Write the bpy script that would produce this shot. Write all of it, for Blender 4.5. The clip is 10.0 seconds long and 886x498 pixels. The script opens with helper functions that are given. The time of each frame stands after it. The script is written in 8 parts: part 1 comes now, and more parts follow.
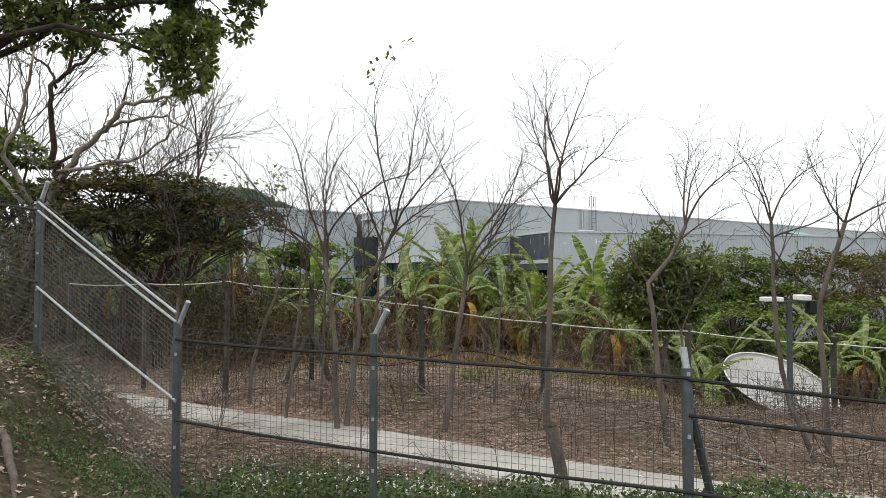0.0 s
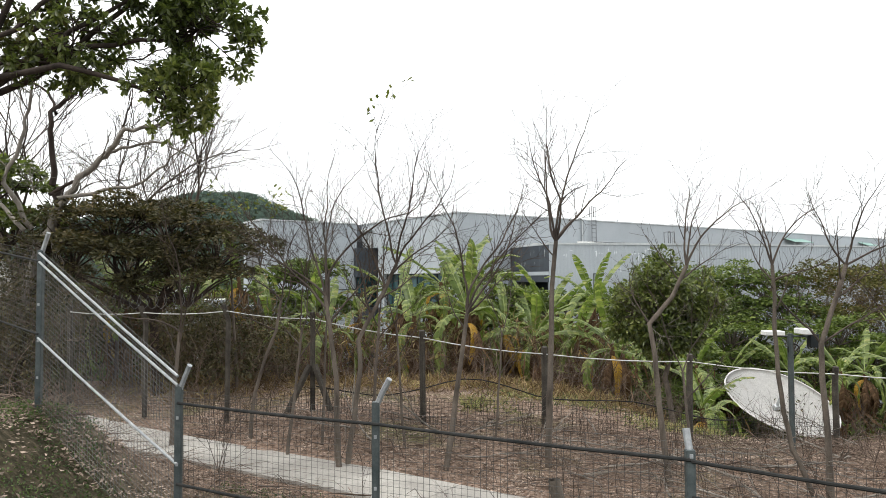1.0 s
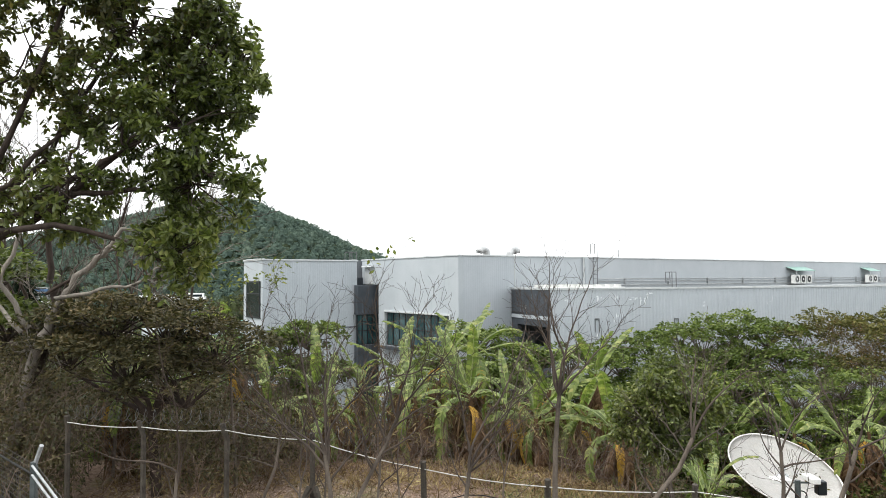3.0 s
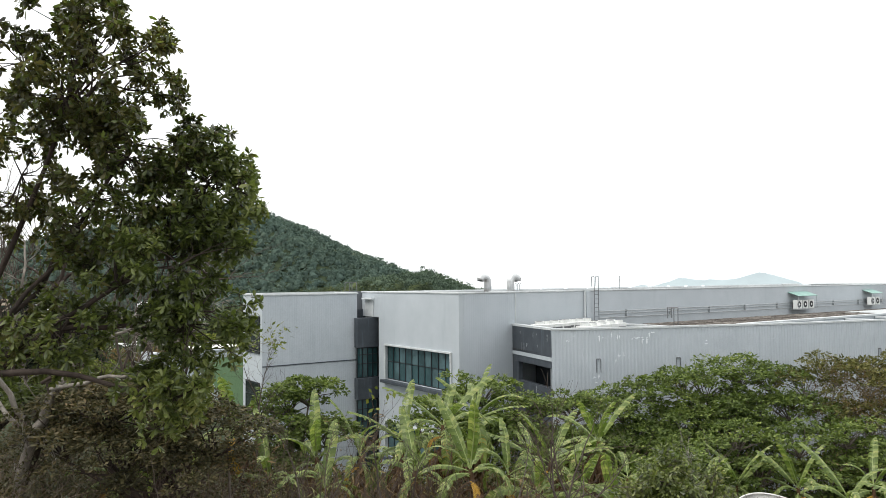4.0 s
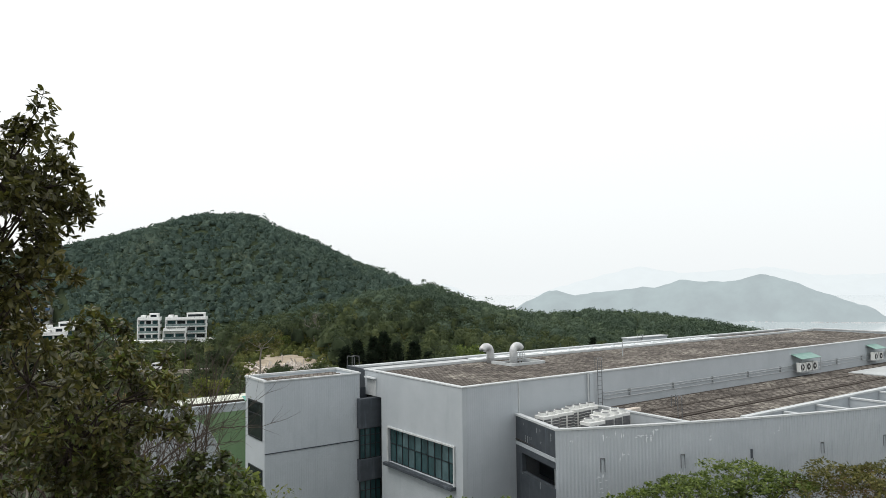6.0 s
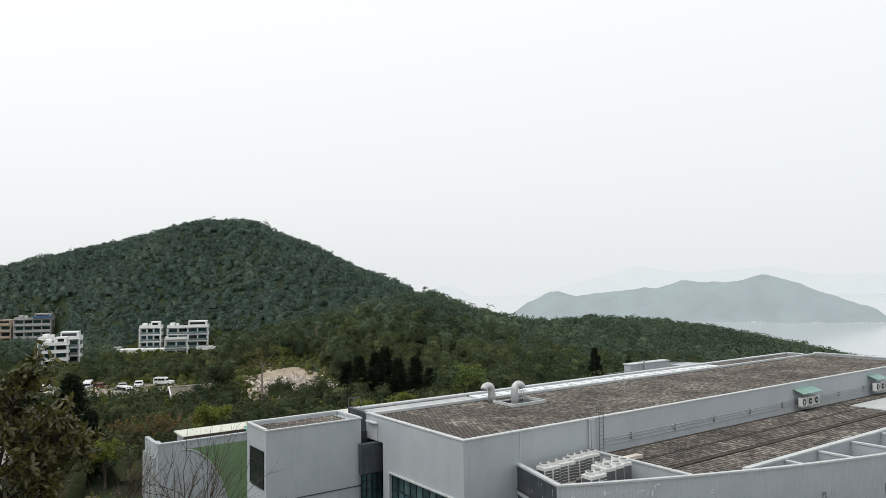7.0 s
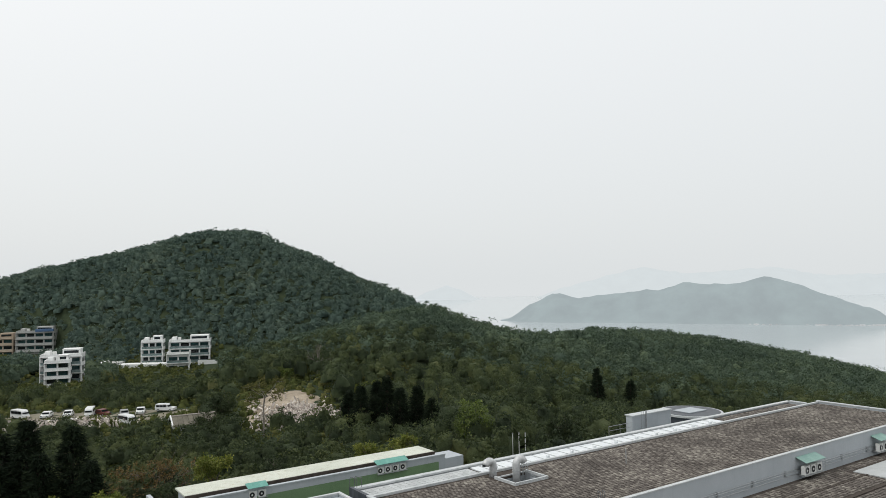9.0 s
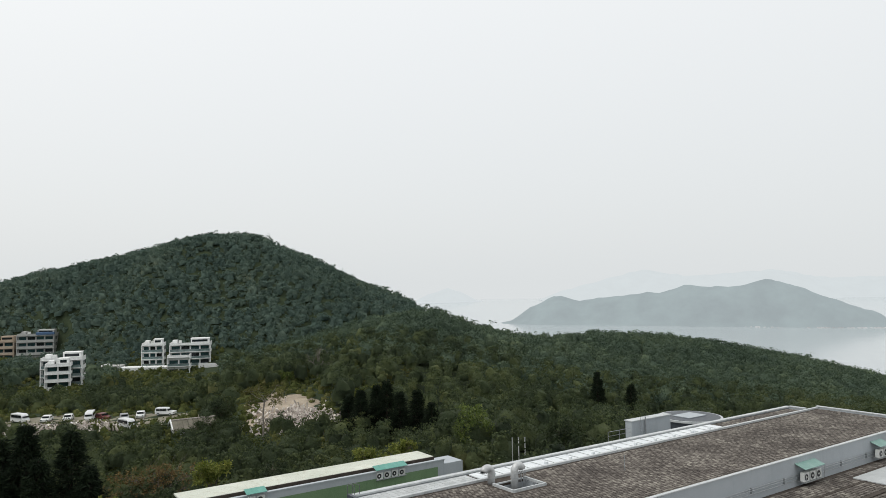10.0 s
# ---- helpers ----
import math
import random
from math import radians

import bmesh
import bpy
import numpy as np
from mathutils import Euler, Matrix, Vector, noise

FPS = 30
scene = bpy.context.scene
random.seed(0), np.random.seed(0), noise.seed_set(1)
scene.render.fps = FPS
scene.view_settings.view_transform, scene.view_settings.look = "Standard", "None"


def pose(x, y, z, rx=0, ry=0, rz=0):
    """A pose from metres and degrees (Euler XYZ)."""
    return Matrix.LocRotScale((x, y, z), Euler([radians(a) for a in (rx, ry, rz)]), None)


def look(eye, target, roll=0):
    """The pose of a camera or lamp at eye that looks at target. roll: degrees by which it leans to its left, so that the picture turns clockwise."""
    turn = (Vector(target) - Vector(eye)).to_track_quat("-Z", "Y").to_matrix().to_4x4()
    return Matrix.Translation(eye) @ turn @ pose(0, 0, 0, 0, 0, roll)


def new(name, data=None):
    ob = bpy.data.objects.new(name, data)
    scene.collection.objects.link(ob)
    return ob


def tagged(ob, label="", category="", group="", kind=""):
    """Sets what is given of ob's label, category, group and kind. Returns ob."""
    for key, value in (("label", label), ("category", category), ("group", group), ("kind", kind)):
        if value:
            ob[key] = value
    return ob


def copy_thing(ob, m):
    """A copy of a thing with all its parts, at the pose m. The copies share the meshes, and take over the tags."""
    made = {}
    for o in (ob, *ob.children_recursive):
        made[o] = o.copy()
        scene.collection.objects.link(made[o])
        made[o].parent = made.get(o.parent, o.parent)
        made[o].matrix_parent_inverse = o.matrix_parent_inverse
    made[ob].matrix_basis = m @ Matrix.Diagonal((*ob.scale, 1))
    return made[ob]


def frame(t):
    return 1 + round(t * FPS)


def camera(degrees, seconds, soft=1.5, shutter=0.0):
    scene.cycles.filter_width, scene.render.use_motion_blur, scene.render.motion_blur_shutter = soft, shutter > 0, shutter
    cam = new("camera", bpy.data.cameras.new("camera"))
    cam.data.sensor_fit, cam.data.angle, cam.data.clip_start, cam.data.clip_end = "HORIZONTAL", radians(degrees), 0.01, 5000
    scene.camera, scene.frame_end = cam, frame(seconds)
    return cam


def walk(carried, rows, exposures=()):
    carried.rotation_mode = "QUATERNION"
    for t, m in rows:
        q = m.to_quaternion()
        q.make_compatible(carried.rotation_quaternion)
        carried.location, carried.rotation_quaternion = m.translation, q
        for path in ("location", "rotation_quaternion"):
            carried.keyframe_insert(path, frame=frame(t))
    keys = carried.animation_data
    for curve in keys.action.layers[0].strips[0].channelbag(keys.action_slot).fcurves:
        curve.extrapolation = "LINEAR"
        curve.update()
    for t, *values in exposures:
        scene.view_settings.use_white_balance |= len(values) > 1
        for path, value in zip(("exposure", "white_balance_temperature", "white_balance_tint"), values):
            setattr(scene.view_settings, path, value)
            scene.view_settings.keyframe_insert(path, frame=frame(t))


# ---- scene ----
cam = camera(63.6, 10.0, soft=0.55)
PATH = [
    (0, (0.889, 0.190, 3.624), (0.832, 2.188, 3.701), 0.00),
    (0.5, (0.875, 0.185, 3.826), (0.817, 2.183, 3.906), -0.12),
    (1, (0.877, 0.170, 4.207), (0.820, 2.168, 4.291), -0.25),
    (1.5, (0.867, 0.130, 4.692), (0.813, 2.127, 4.779), -0.30),
    (2, (0.877, 0.110, 5.279), (0.821, 2.107, 5.369), -0.30),
    (2.2, (0.890, 0.130, 5.540), (0.832, 2.127, 5.626), -0.30),
    (3.3, (0.867, 0.330, 7.313), (0.809, 2.327, 7.403), -0.40),
    (3.5, (0.889, 0.380, 7.725), (0.830, 2.377, 7.817), -0.40),
    (4, (0.883, 0.410, 9.023), (0.824, 2.407, 9.113), -0.50),
    (4.5, (0.884, 0.410, 10.312), (0.825, 2.407, 10.402), -0.50),
    (5, (0.833, 0.420, 11.649), (0.774, 2.417, 11.740), -0.50),
    (5.5, (0.813, 0.380, 13.132), (0.753, 2.377, 13.223), -0.60),
    (6.8, (0.843, 0.200, 17.285), (0.779, 2.197, 17.373), -0.70),
    (7, (0.889, 0.170, 17.923), (0.824, 2.167, 18.013), -0.80),
    (7.5, (0.879, 0.100, 19.828), (0.814, 2.097, 19.918), -0.80),
    (8, (0.880, 0.050, 21.645), (0.813, 2.047, 21.736), -0.80),
    (8.5, (1.003, 0.030, 23.329), (0.935, 2.027, 23.418), -0.90),
    (9, (1.046, 0.060, 24.044), (0.976, 2.057, 24.134), -0.90),
    (9.5, (1.213, 0.060, 24.197), (1.141, 2.057, 24.289), -0.90),
    (10, (1.300, 0.080, 24.358), (1.227, 2.077, 24.455), -0.90),
]
walk(cam, [(t, look(eye, target, roll)) for t, eye, target, roll in PATH],
     exposures=[(0, 0.7), (1, 0.95), (2.2, 1.25), (3.5, 1.13), (4.5, 0.78), (5.5, 0.52), (7, 0.24), (10, 0.08)])

# ---- world and sun: a bright overcast sky ----
world = bpy.data.worlds.new("overcast")
scene.world = world
world.use_nodes = True
wn, wl = world.node_tree.nodes, world.node_tree.links
wn.clear()
sky = wn.new("ShaderNodeTexSky")
sky.sky_type = "NISHITA"
sky.sun_disc = False
sky.sun_elevation, sky.sun_rotation = radians(52), radians(-60)
sky.air_density, sky.dust_density, sky.ozone_density = 1.0, 6.0, 1.0
veil = wn.new("ShaderNodeMix")
veil.data_type = "RGBA"
veil.inputs[0].default_value = 0.9
# the cloud is brighter overhead than at the skyline
way_up = wn.new("ShaderNodeTexCoord")
rise = wn.new("ShaderNodeSeparateXYZ")
wl.new(way_up.outputs["Generated"], rise.inputs[0])
cloud = wn.new("ShaderNodeMix")
cloud.data_type = "RGBA"
cloud.inputs[6].default_value = (7.45, 7.75, 7.85, 1)
cloud.inputs[7].default_value = (9.6, 9.75, 9.8, 1)
steep = wn.new("ShaderNodeMapRange")
steep.inputs[1].default_value, steep.inputs[2].default_value = 0.0, 0.6
wl.new(rise.outputs[2], steep.inputs[0])
wl.new(steep.outputs[0], cloud.inputs[0])
wl.new(cloud.outputs[2], veil.inputs[7])
bg = wn.new("ShaderNodeBackground")
bg.inputs[1].default_value = 0.1
wo = wn.new("ShaderNodeOutputWorld")
wl.new(sky.outputs[0], veil.inputs[6])
wl.new(veil.outputs[2], bg.inputs[0])
wl.new(bg.outputs[0], wo.inputs[0])

sun_data = bpy.data.lights.new("sun", "SUN")
sun_data.energy, sun_data.angle, sun_data.color = 1.0, radians(25), (1.0, 0.97, 0.92)
sun = new("sun", sun_data)
sun.matrix_world = look((0, 0, 100), (38, 26, 20))


# ---- materials ----
def shader(name, rough=0.8, metal=0.0, spec=0.3):
    m = bpy.data.materials.new(name)
    m.use_nodes = True
    n = m.node_tree.nodes
    b = n["Principled BSDF"]
    b.inputs["Roughness"].default_value = rough
    b.inputs["Metallic"].default_value = metal
    b.inputs["Specular IOR Level"].default_value = spec
    return m, n, m.node_tree.links, b


def ramp_node(n, stops):
    r = n.new("ShaderNodeValToRGB")
    while len(r.color_ramp.elements) < len(stops):
        r.color_ramp.elements.new(0.5)
    for e, (p, c) in zip(r.color_ramp.elements, stops):
        e.position, e.color = p, (*c, 1)
    return r


def mix_node(n, l, kind, fac, a, b):
    m = n.new("ShaderNodeMix")
    m.data_type, m.blend_type = "RGBA", kind
    for sock, v in ((m.inputs[0], fac), (m.inputs[6], a), (m.inputs[7], b)):
        if hasattr(v, "is_output"):
            l.new(v, sock)
        elif isinstance(v, tuple):
            sock.default_value = (*v, 1)
        else:
            sock.default_value = v
    return m.outputs[2]


def noise_node(n, l, scale, detail=4, rough=0.6, stretch=None):
    co = n.new("ShaderNodeTexCoord")
    t = n.new("ShaderNodeTexNoise")
    t.inputs["Scale"].default_value = scale
    t.inputs["Detail"].default_value = detail
    t.inputs["Roughness"].default_value = rough
    out = co.outputs["Object"]
    if stretch:
        mp = n.new("ShaderNodeMapping")
        mp.inputs["Scale"].default_value = stretch
        l.new(out, mp.inputs[0])
        out = mp.outputs[0]
    l.new(out, t.inputs["Vector"])
    return t.outputs[0]


def bump_node(n, l, b, height, dist=0.02, strength=0.6):
    k = n.new("ShaderNodeBump")
    k.inputs["Distance"].default_value = dist
    k.inputs["Strength"].default_value = strength
    l.new(height, k.inputs["Height"])
    l.new(k.outputs[0], b.inputs["Normal"])


def surface(name, dark, light, scale=6.0, fine=60.0, rough=0.8, metal=0.0, bump=0.01, stain=None, stretch=None, spec=0.3, island=0.0):
    """Two-scale mottled surface: broad patches, fine grain, optional streaky stains, optional change from piece to piece."""
    m, n, l, b = shader(name, rough, metal, spec)
    broad = noise_node(n, l, scale, 5, 0.65, stretch)
    fine_n = noise_node(n, l, fine, 3, 0.6)
    r = ramp_node(n, [(0.3, dark), (0.7, light)])
    l.new(broad, r.inputs[0])
    g = ramp_node(n, [(0.25, (0.72, 0.72, 0.72)), (0.75, (1.15, 1.15, 1.15))])
    l.new(fine_n, g.inputs[0])
    col = mix_node(n, l, "MULTIPLY", 0.7, r.outputs[0], g.outputs[0])
    if stain:
        sn = noise_node(n, l, 1.0, 4, 0.7, (2.2, 2.2, 0.22))
        sr = ramp_node(n, [(0.55, (0, 0, 0)), (0.72, (1, 1, 1))])
        l.new(sn, sr.inputs[0])
        col = mix_node(n, l, "MIX", sr.outputs[0], col, mix_node(n, l, "MULTIPLY", 0.8, col, stain))
    if island:
        gi = n.new("ShaderNodeNewGeometry")
        oi = n.new("ShaderNodeObjectInfo")
        ad = n.new("ShaderNodeMath")
        ad.operation = "ADD"
        l.new(gi.outputs["Random Per Island"], ad.inputs[0])
        l.new(oi.outputs["Random"], ad.inputs[1])
        fr = n.new("ShaderNodeMath")
        fr.operation = "FRACT"
        l.new(ad.outputs[0], fr.inputs[0])
        ir = ramp_node(n, [(0.0, (1 - island,) * 3), (1.0, (1 + island,) * 3)])
        l.new(fr.outputs[0], ir.inputs[0])
        col = mix_node(n, l, "MULTIPLY", 1.0, col, ir.outputs[0])
    l.new(col, b.inputs["Base Color"])
    if bump:
        bump_node(n, l, b, fine_n, bump)
    return m


def foliage(name, stops, patch=0.5, shine=0.45, through_light=0.35, spec=0.35, leafwise=0.55, crown=0.0, relief=0.0):
    """Leaves: colour from clump to clump and leaf to leaf, with light passing through; crown: how much whole crowns differ."""
    m, n, l, b = shader(name, shine, 0.0, spec)
    gi = n.new("ShaderNodeNewGeometry")
    broad = noise_node(n, l, patch, 3, 0.6)
    ad = n.new("ShaderNodeMath")
    ad.operation = "MULTIPLY_ADD"
    l.new(gi.outputs["Random Per Island"], ad.inputs[0])
    ad.inputs[1].default_value = leafwise
    sb = n.new("ShaderNodeMath")
    sb.operation = "MULTIPLY_ADD"
    l.new(broad, sb.inputs[0])
    sb.inputs[1].default_value, sb.inputs[2].default_value = 1.1, -0.33 - 0.5 * crown
    if crown:
        each = n.new("ShaderNodeMath")
        each.operation = "MULTIPLY_ADD"
        l.new(noise_node(n, l, 0.2, 1, 0.4), each.inputs[0])
        each.inputs[1].default_value = crown
        l.new(sb.outputs[0], each.inputs[2])
        l.new(each.outputs[0], ad.inputs[2])
    else:
        l.new(sb.outputs[0], ad.inputs[2])
    r = ramp_node(n, stops)
    l.new(ad.outputs[0], r.inputs[0])
    l.new(r.outputs[0], b.inputs["Base Color"])
    if relief:
        bump_node(n, l, b, noise_node(n, l, relief, 4, 0.8), 1.6 / relief, 1.0)
    if through_light:
        t = n.new("ShaderNodeBsdfTranslucent")
        l.new(mix_node(n, l, "MULTIPLY", 1.0, r.outputs[0], (1.1, 1.25, 0.7)), t.inputs[0])
        mx = n.new("ShaderNodeMixShader")
        mx.inputs[0].default_value = through_light
        l.new(b.outputs[0], mx.inputs[1])
        l.new(t.outputs[0], mx.inputs[2])
        l.new(mx.outputs[0], n["Material Output"].inputs[0])
    return m


M = {}
M["clad"] = surface("ribbed_grey_cladding", (0.39, 0.425, 0.455), (0.45, 0.485, 0.515), 0.5, 25, 0.55, 0, 0.003, (0.88, 0.89, 0.9))
M["render"] = surface("grey_rendered_wall", (0.39, 0.425, 0.45), (0.46, 0.495, 0.52), 0.35, 30, 0.7, 0, 0.004, (0.88, 0.89, 0.9))
M["coping"] = surface("pale_coping", (0.44, 0.47, 0.48), (0.58, 0.60, 0.60), 1.5, 30, 0.6, 0, 0.003, (0.7, 0.7, 0.68))
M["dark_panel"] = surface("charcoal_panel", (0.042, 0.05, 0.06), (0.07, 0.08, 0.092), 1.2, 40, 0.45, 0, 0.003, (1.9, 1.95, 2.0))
M["frame_dark"] = surface("dark_window_frame", (0.012, 0.016, 0.018), (0.022, 0.026, 0.03), 4, 60, 0.4, 0.2, 0.0)
M["joint"] = surface("dark_mossy_joint", (0.05, 0.042, 0.036), (0.105, 0.09, 0.078), 1.0, 30, 0.95, 0, 0.01, None, None, 0.1)
M["pale_paver"] = surface("pale_roof_tile", (0.40, 0.42, 0.42), (0.52, 0.54, 0.54), 0.6, 30, 0.8, 0, 0.004, None, None, 0.25, 0.12)
M["white_sheet"] = surface("white_roof_sheet", (0.62, 0.66, 0.68), (0.8, 0.83, 0.84), 0.6, 20, 0.35, 0, 0.003, (0.8, 0.8, 0.78))
M["cream_roof"] = surface("stained_cream_roof", (0.50, 0.53, 0.45), (0.64, 0.66, 0.58), 0.25, 8, 0.7, 0, 0.004, (0.7, 0.62, 0.5))
M["green_wall"] = surface("green_painted_wall", (0.14, 0.23, 0.12), (0.18, 0.28, 0.15), 0.3, 12, 0.6, 0, 0.003, (0.8, 0.82, 0.8))
M["steel"] = surface("galvanised_steel", (0.38, 0.40, 0.41), (0.55, 0.57, 0.58), 4, 50, 0.4, 0.7, 0.002)
M["duct"] = surface("dull_galvanised_duct", (0.42, 0.43, 0.43), (0.6, 0.61, 0.61), 3, 40, 0.45, 0.35, 0.002)
M["ladder"] = surface("weathered_ladder_steel", (0.10, 0.105, 0.11), (0.2, 0.205, 0.21), 4, 50, 0.5, 0.4, 0.002)
M["post"] = surface("weathered_grey_green_post_paint", (0.045, 0.058, 0.06), (0.10, 0.115, 0.115), 5, 60, 0.55, 0.3, 0.004, (1.8, 1.8, 1.8))
M["pipe_pale"] = surface("pale_galvanised_pipe", (0.26, 0.275, 0.285), (0.44, 0.455, 0.465), 9, 60, 0.55, 0.3, 0.002)
M["rail"] = surface("dark_rail_paint", (0.014, 0.015, 0.015), (0.04, 0.04, 0.038), 8, 60, 0.75, 0.0, 0.003, None, None, 0.15)
M["wire"] = surface("dull_fence_wire", (0.03, 0.029, 0.028), (0.115, 0.112, 0.106), 2, 30, 0.6, 0.2, 0.0)
M["wire_pale"] = surface("galvanised_fence_wire", (0.07, 0.073, 0.073), (0.21, 0.21, 0.205), 2, 30, 0.55, 0.2, 0.0)
M["ac_white"] = surface("aged_white_casing", (0.60, 0.61, 0.59), (0.74, 0.75, 0.73), 1.5, 30, 0.5, 0, 0.002, (0.75, 0.74, 0.7))
M["ac_dark"] = surface("dark_fan_grille", (0.02, 0.022, 0.024), (0.05, 0.05, 0.05), 6, 60, 0.6, 0.2, 0.002)
M["teal"] = surface("teal_awning_sheet", (0.10, 0.30, 0.25), (0.17, 0.40, 0.34), 1.2, 20, 0.5, 0, 0.003, (0.8, 0.8, 0.78))
M["pale_awning"] = surface("faded_green_awning_sheet", (0.17, 0.30, 0.26), (0.26, 0.40, 0.36), 1.2, 20, 0.5, 0, 0.003)
M["concrete"] = surface("worn_concrete_path", (0.23, 0.215, 0.195), (0.42, 0.40, 0.36), 1.1, 30, 0.9, 0, 0.008, None, None, 0.2, 0.08)
M["timber_post"] = surface("dark_weathered_post", (0.03, 0.026, 0.022), (0.085, 0.075, 0.06), 5, 40, 0.9, 0, 0.01)
M["dish"] = surface("off_white_dish_paint", (0.58, 0.57, 0.55), (0.70, 0.69, 0.67), 0.7, 15, 0.5, 0, 0.002, (0.82, 0.79, 0.75))
M["bark"] = surface("grey_brown_bark", (0.045, 0.037, 0.03), (0.19, 0.158, 0.128), 5, 45, 0.95, 0, 0.02, None, (1, 1, 0.25))
M["bark_pale"] = surface("pale_lichened_bark", (0.10, 0.088, 0.075), (0.32, 0.29, 0.25), 5, 45, 0.95, 0, 0.02, None, (1, 1, 0.3))
# bark copy darkened for stems inside crowns and thickets, their shade in the colour
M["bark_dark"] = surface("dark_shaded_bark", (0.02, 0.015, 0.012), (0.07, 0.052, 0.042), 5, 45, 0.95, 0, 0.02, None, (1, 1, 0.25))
# the backlit look against the sky is put into these two darker barks
M["branch"] = surface("grey_brown_branch_bark", (0.036, 0.028, 0.023), (0.125, 0.10, 0.082), 4, 40, 0.95, 0, 0.0, None, (1, 1, 0.3))
M["twig_dark"] = surface("thin_grey_brown_twig", (0.036, 0.026, 0.021), (0.11, 0.083, 0.065), 2, 40, 0.95, 0, 0.0)
M["twig"] = surface("dry_brown_twig", (0.062, 0.045, 0.036), (0.25, 0.19, 0.15), 1.2, 20, 0.95, 0, 0.0, None, None, 0.1, 0.4)
M["straw"] = surface("dry_straw_stalk", (0.12, 0.09, 0.06), (0.42, 0.34, 0.235), 1.0, 20, 0.95, 0, 0.0, None, None, 0.1, 0.4)
M["rope"] = surface("white_rope", (0.5, 0.5, 0.47), (0.68, 0.68, 0.64), 3, 40, 0.8, 0, 0.0)
M["house_white"] = surface("white_house_render", (0.74, 0.75, 0.74), (0.86, 0.87, 0.86), 0.15, 4, 0.7, 0, 0.003, (0.8, 0.8, 0.78))
M["house_cream"] = surface("cream_house_render", (0.42, 0.34, 0.26), (0.52, 0.43, 0.34), 0.15, 4, 0.7, 0, 0.003, (0.8, 0.8, 0.78))
M["house_grey"] = surface("grey_house_render", (0.36, 0.37, 0.36), (0.48, 0.48, 0.46), 0.15, 4, 0.7, 0, 0.003, (0.8, 0.8, 0.78))
M["house_blue"] = surface("blue_roof_band", (0.06, 0.12, 0.22), (0.09, 0.16, 0.28), 0.3, 4, 0.6)
M["car_white"] = surface("white_car_paint", (0.66, 0.67, 0.67), (0.76, 0.77, 0.77), 0.5, 6, 0.3, 0, 0.0, None, None, 0.5)
M["car_silver"] = surface("silver_car_paint", (0.30, 0.31, 0.32), (0.40, 0.41, 0.42), 0.5, 6, 0.3, 0.4, 0.0, None, None, 0.5)
M["car_red"] = surface("dull_red_car_paint", (0.12, 0.03, 0.028), (0.17, 0.05, 0.045), 0.5, 6, 0.35)
M["tyre"] = surface("black_tyre", (0.01, 0.01, 0.01), (0.022, 0.022, 0.022), 6, 40, 0.9)
M["hut_roof"] = surface("mossy_tile_roof", (0.10, 0.095, 0.075), (0.20, 0.185, 0.15), 0.6, 10, 0.95, 0, 0.02, None, None, 0.1, 0.2)
M["rubble"] = surface("pale_rubble", (0.30, 0.25, 0.21), (0.66, 0.62, 0.57), 0.6, 8, 0.95, 0, 0.02, None, None, 0.1, 0.4)
M["lot"] = surface("trodden_gravel", (0.13, 0.12, 0.085), (0.27, 0.25, 0.19), 0.3, 4, 0.95, 0, 0.03)
M["sand"] = surface("bare_sandy_ground", (0.22, 0.18, 0.13), (0.44, 0.375, 0.29), 0.3, 4, 0.95, 0, 0.03)
M["wire_dark"] = surface("black_netting", (0.012, 0.012, 0.012), (0.03, 0.03, 0.03), 3, 40, 0.9)
M["leaf_litter"] = surface("dry_leaf_litter", (0.12, 0.08, 0.06), (0.46, 0.37, 0.30), 0.9, 30, 0.95, 0, 0.0, None, None, 0.1, 0.45)

M["paver"] = foliage("weathered_roof_paver", [(0.0, (0.068, 0.06, 0.054)), (0.35, (0.115, 0.102, 0.091)), (0.62, (0.18, 0.162, 0.143)), (0.85, (0.29, 0.268, 0.232)), (1.0, (0.42, 0.395, 0.345))], 0.22, 0.95, 0.0, 0.12)
M["tree_leaf"] = foliage("glossy_tree_leaf", [(0.0, (0.022, 0.029, 0.011)), (0.35, (0.06, 0.078, 0.022)), (0.7, (0.15, 0.18, 0.05)), (1.0, (0.34, 0.34, 0.12))], 0.6, 0.3, 0.4, 0.5)
M["tip_leaf"] = foliage("bronzed_tree_leaf", [(0.0, (0.02, 0.02, 0.009)), (0.4, (0.055, 0.056, 0.018)), (0.75, (0.12, 0.11, 0.036)), (1.0, (0.26, 0.2, 0.075))], 0.6, 0.35, 0.3, 0.4)
M["crown_leaf"] = foliage("fresh_crown_leaf", [(0.0, (0.028, 0.042, 0.013)), (0.4, (0.075, 0.108, 0.026)), (0.75, (0.155, 0.20, 0.048)), (1.0, (0.30, 0.32, 0.10))], 0.35, 0.55, 0.25, 0.22)
M["banana_leaf"] = foliage("banana_leaf", [(0, (0.055, 0.083, 0.022)), (0.4, (0.13, 0.178, 0.046)), (0.7, (0.26, 0.30, 0.10)), (0.9, (0.46, 0.41, 0.17)), (1, (0.5, 0.38, 0.18))], 0.6, 0.36, 0.4)
M["midrib"] = surface("pale_midrib", (0.20, 0.26, 0.08), (0.36, 0.41, 0.17), 4, 40, 0.6, 0, 0.0)
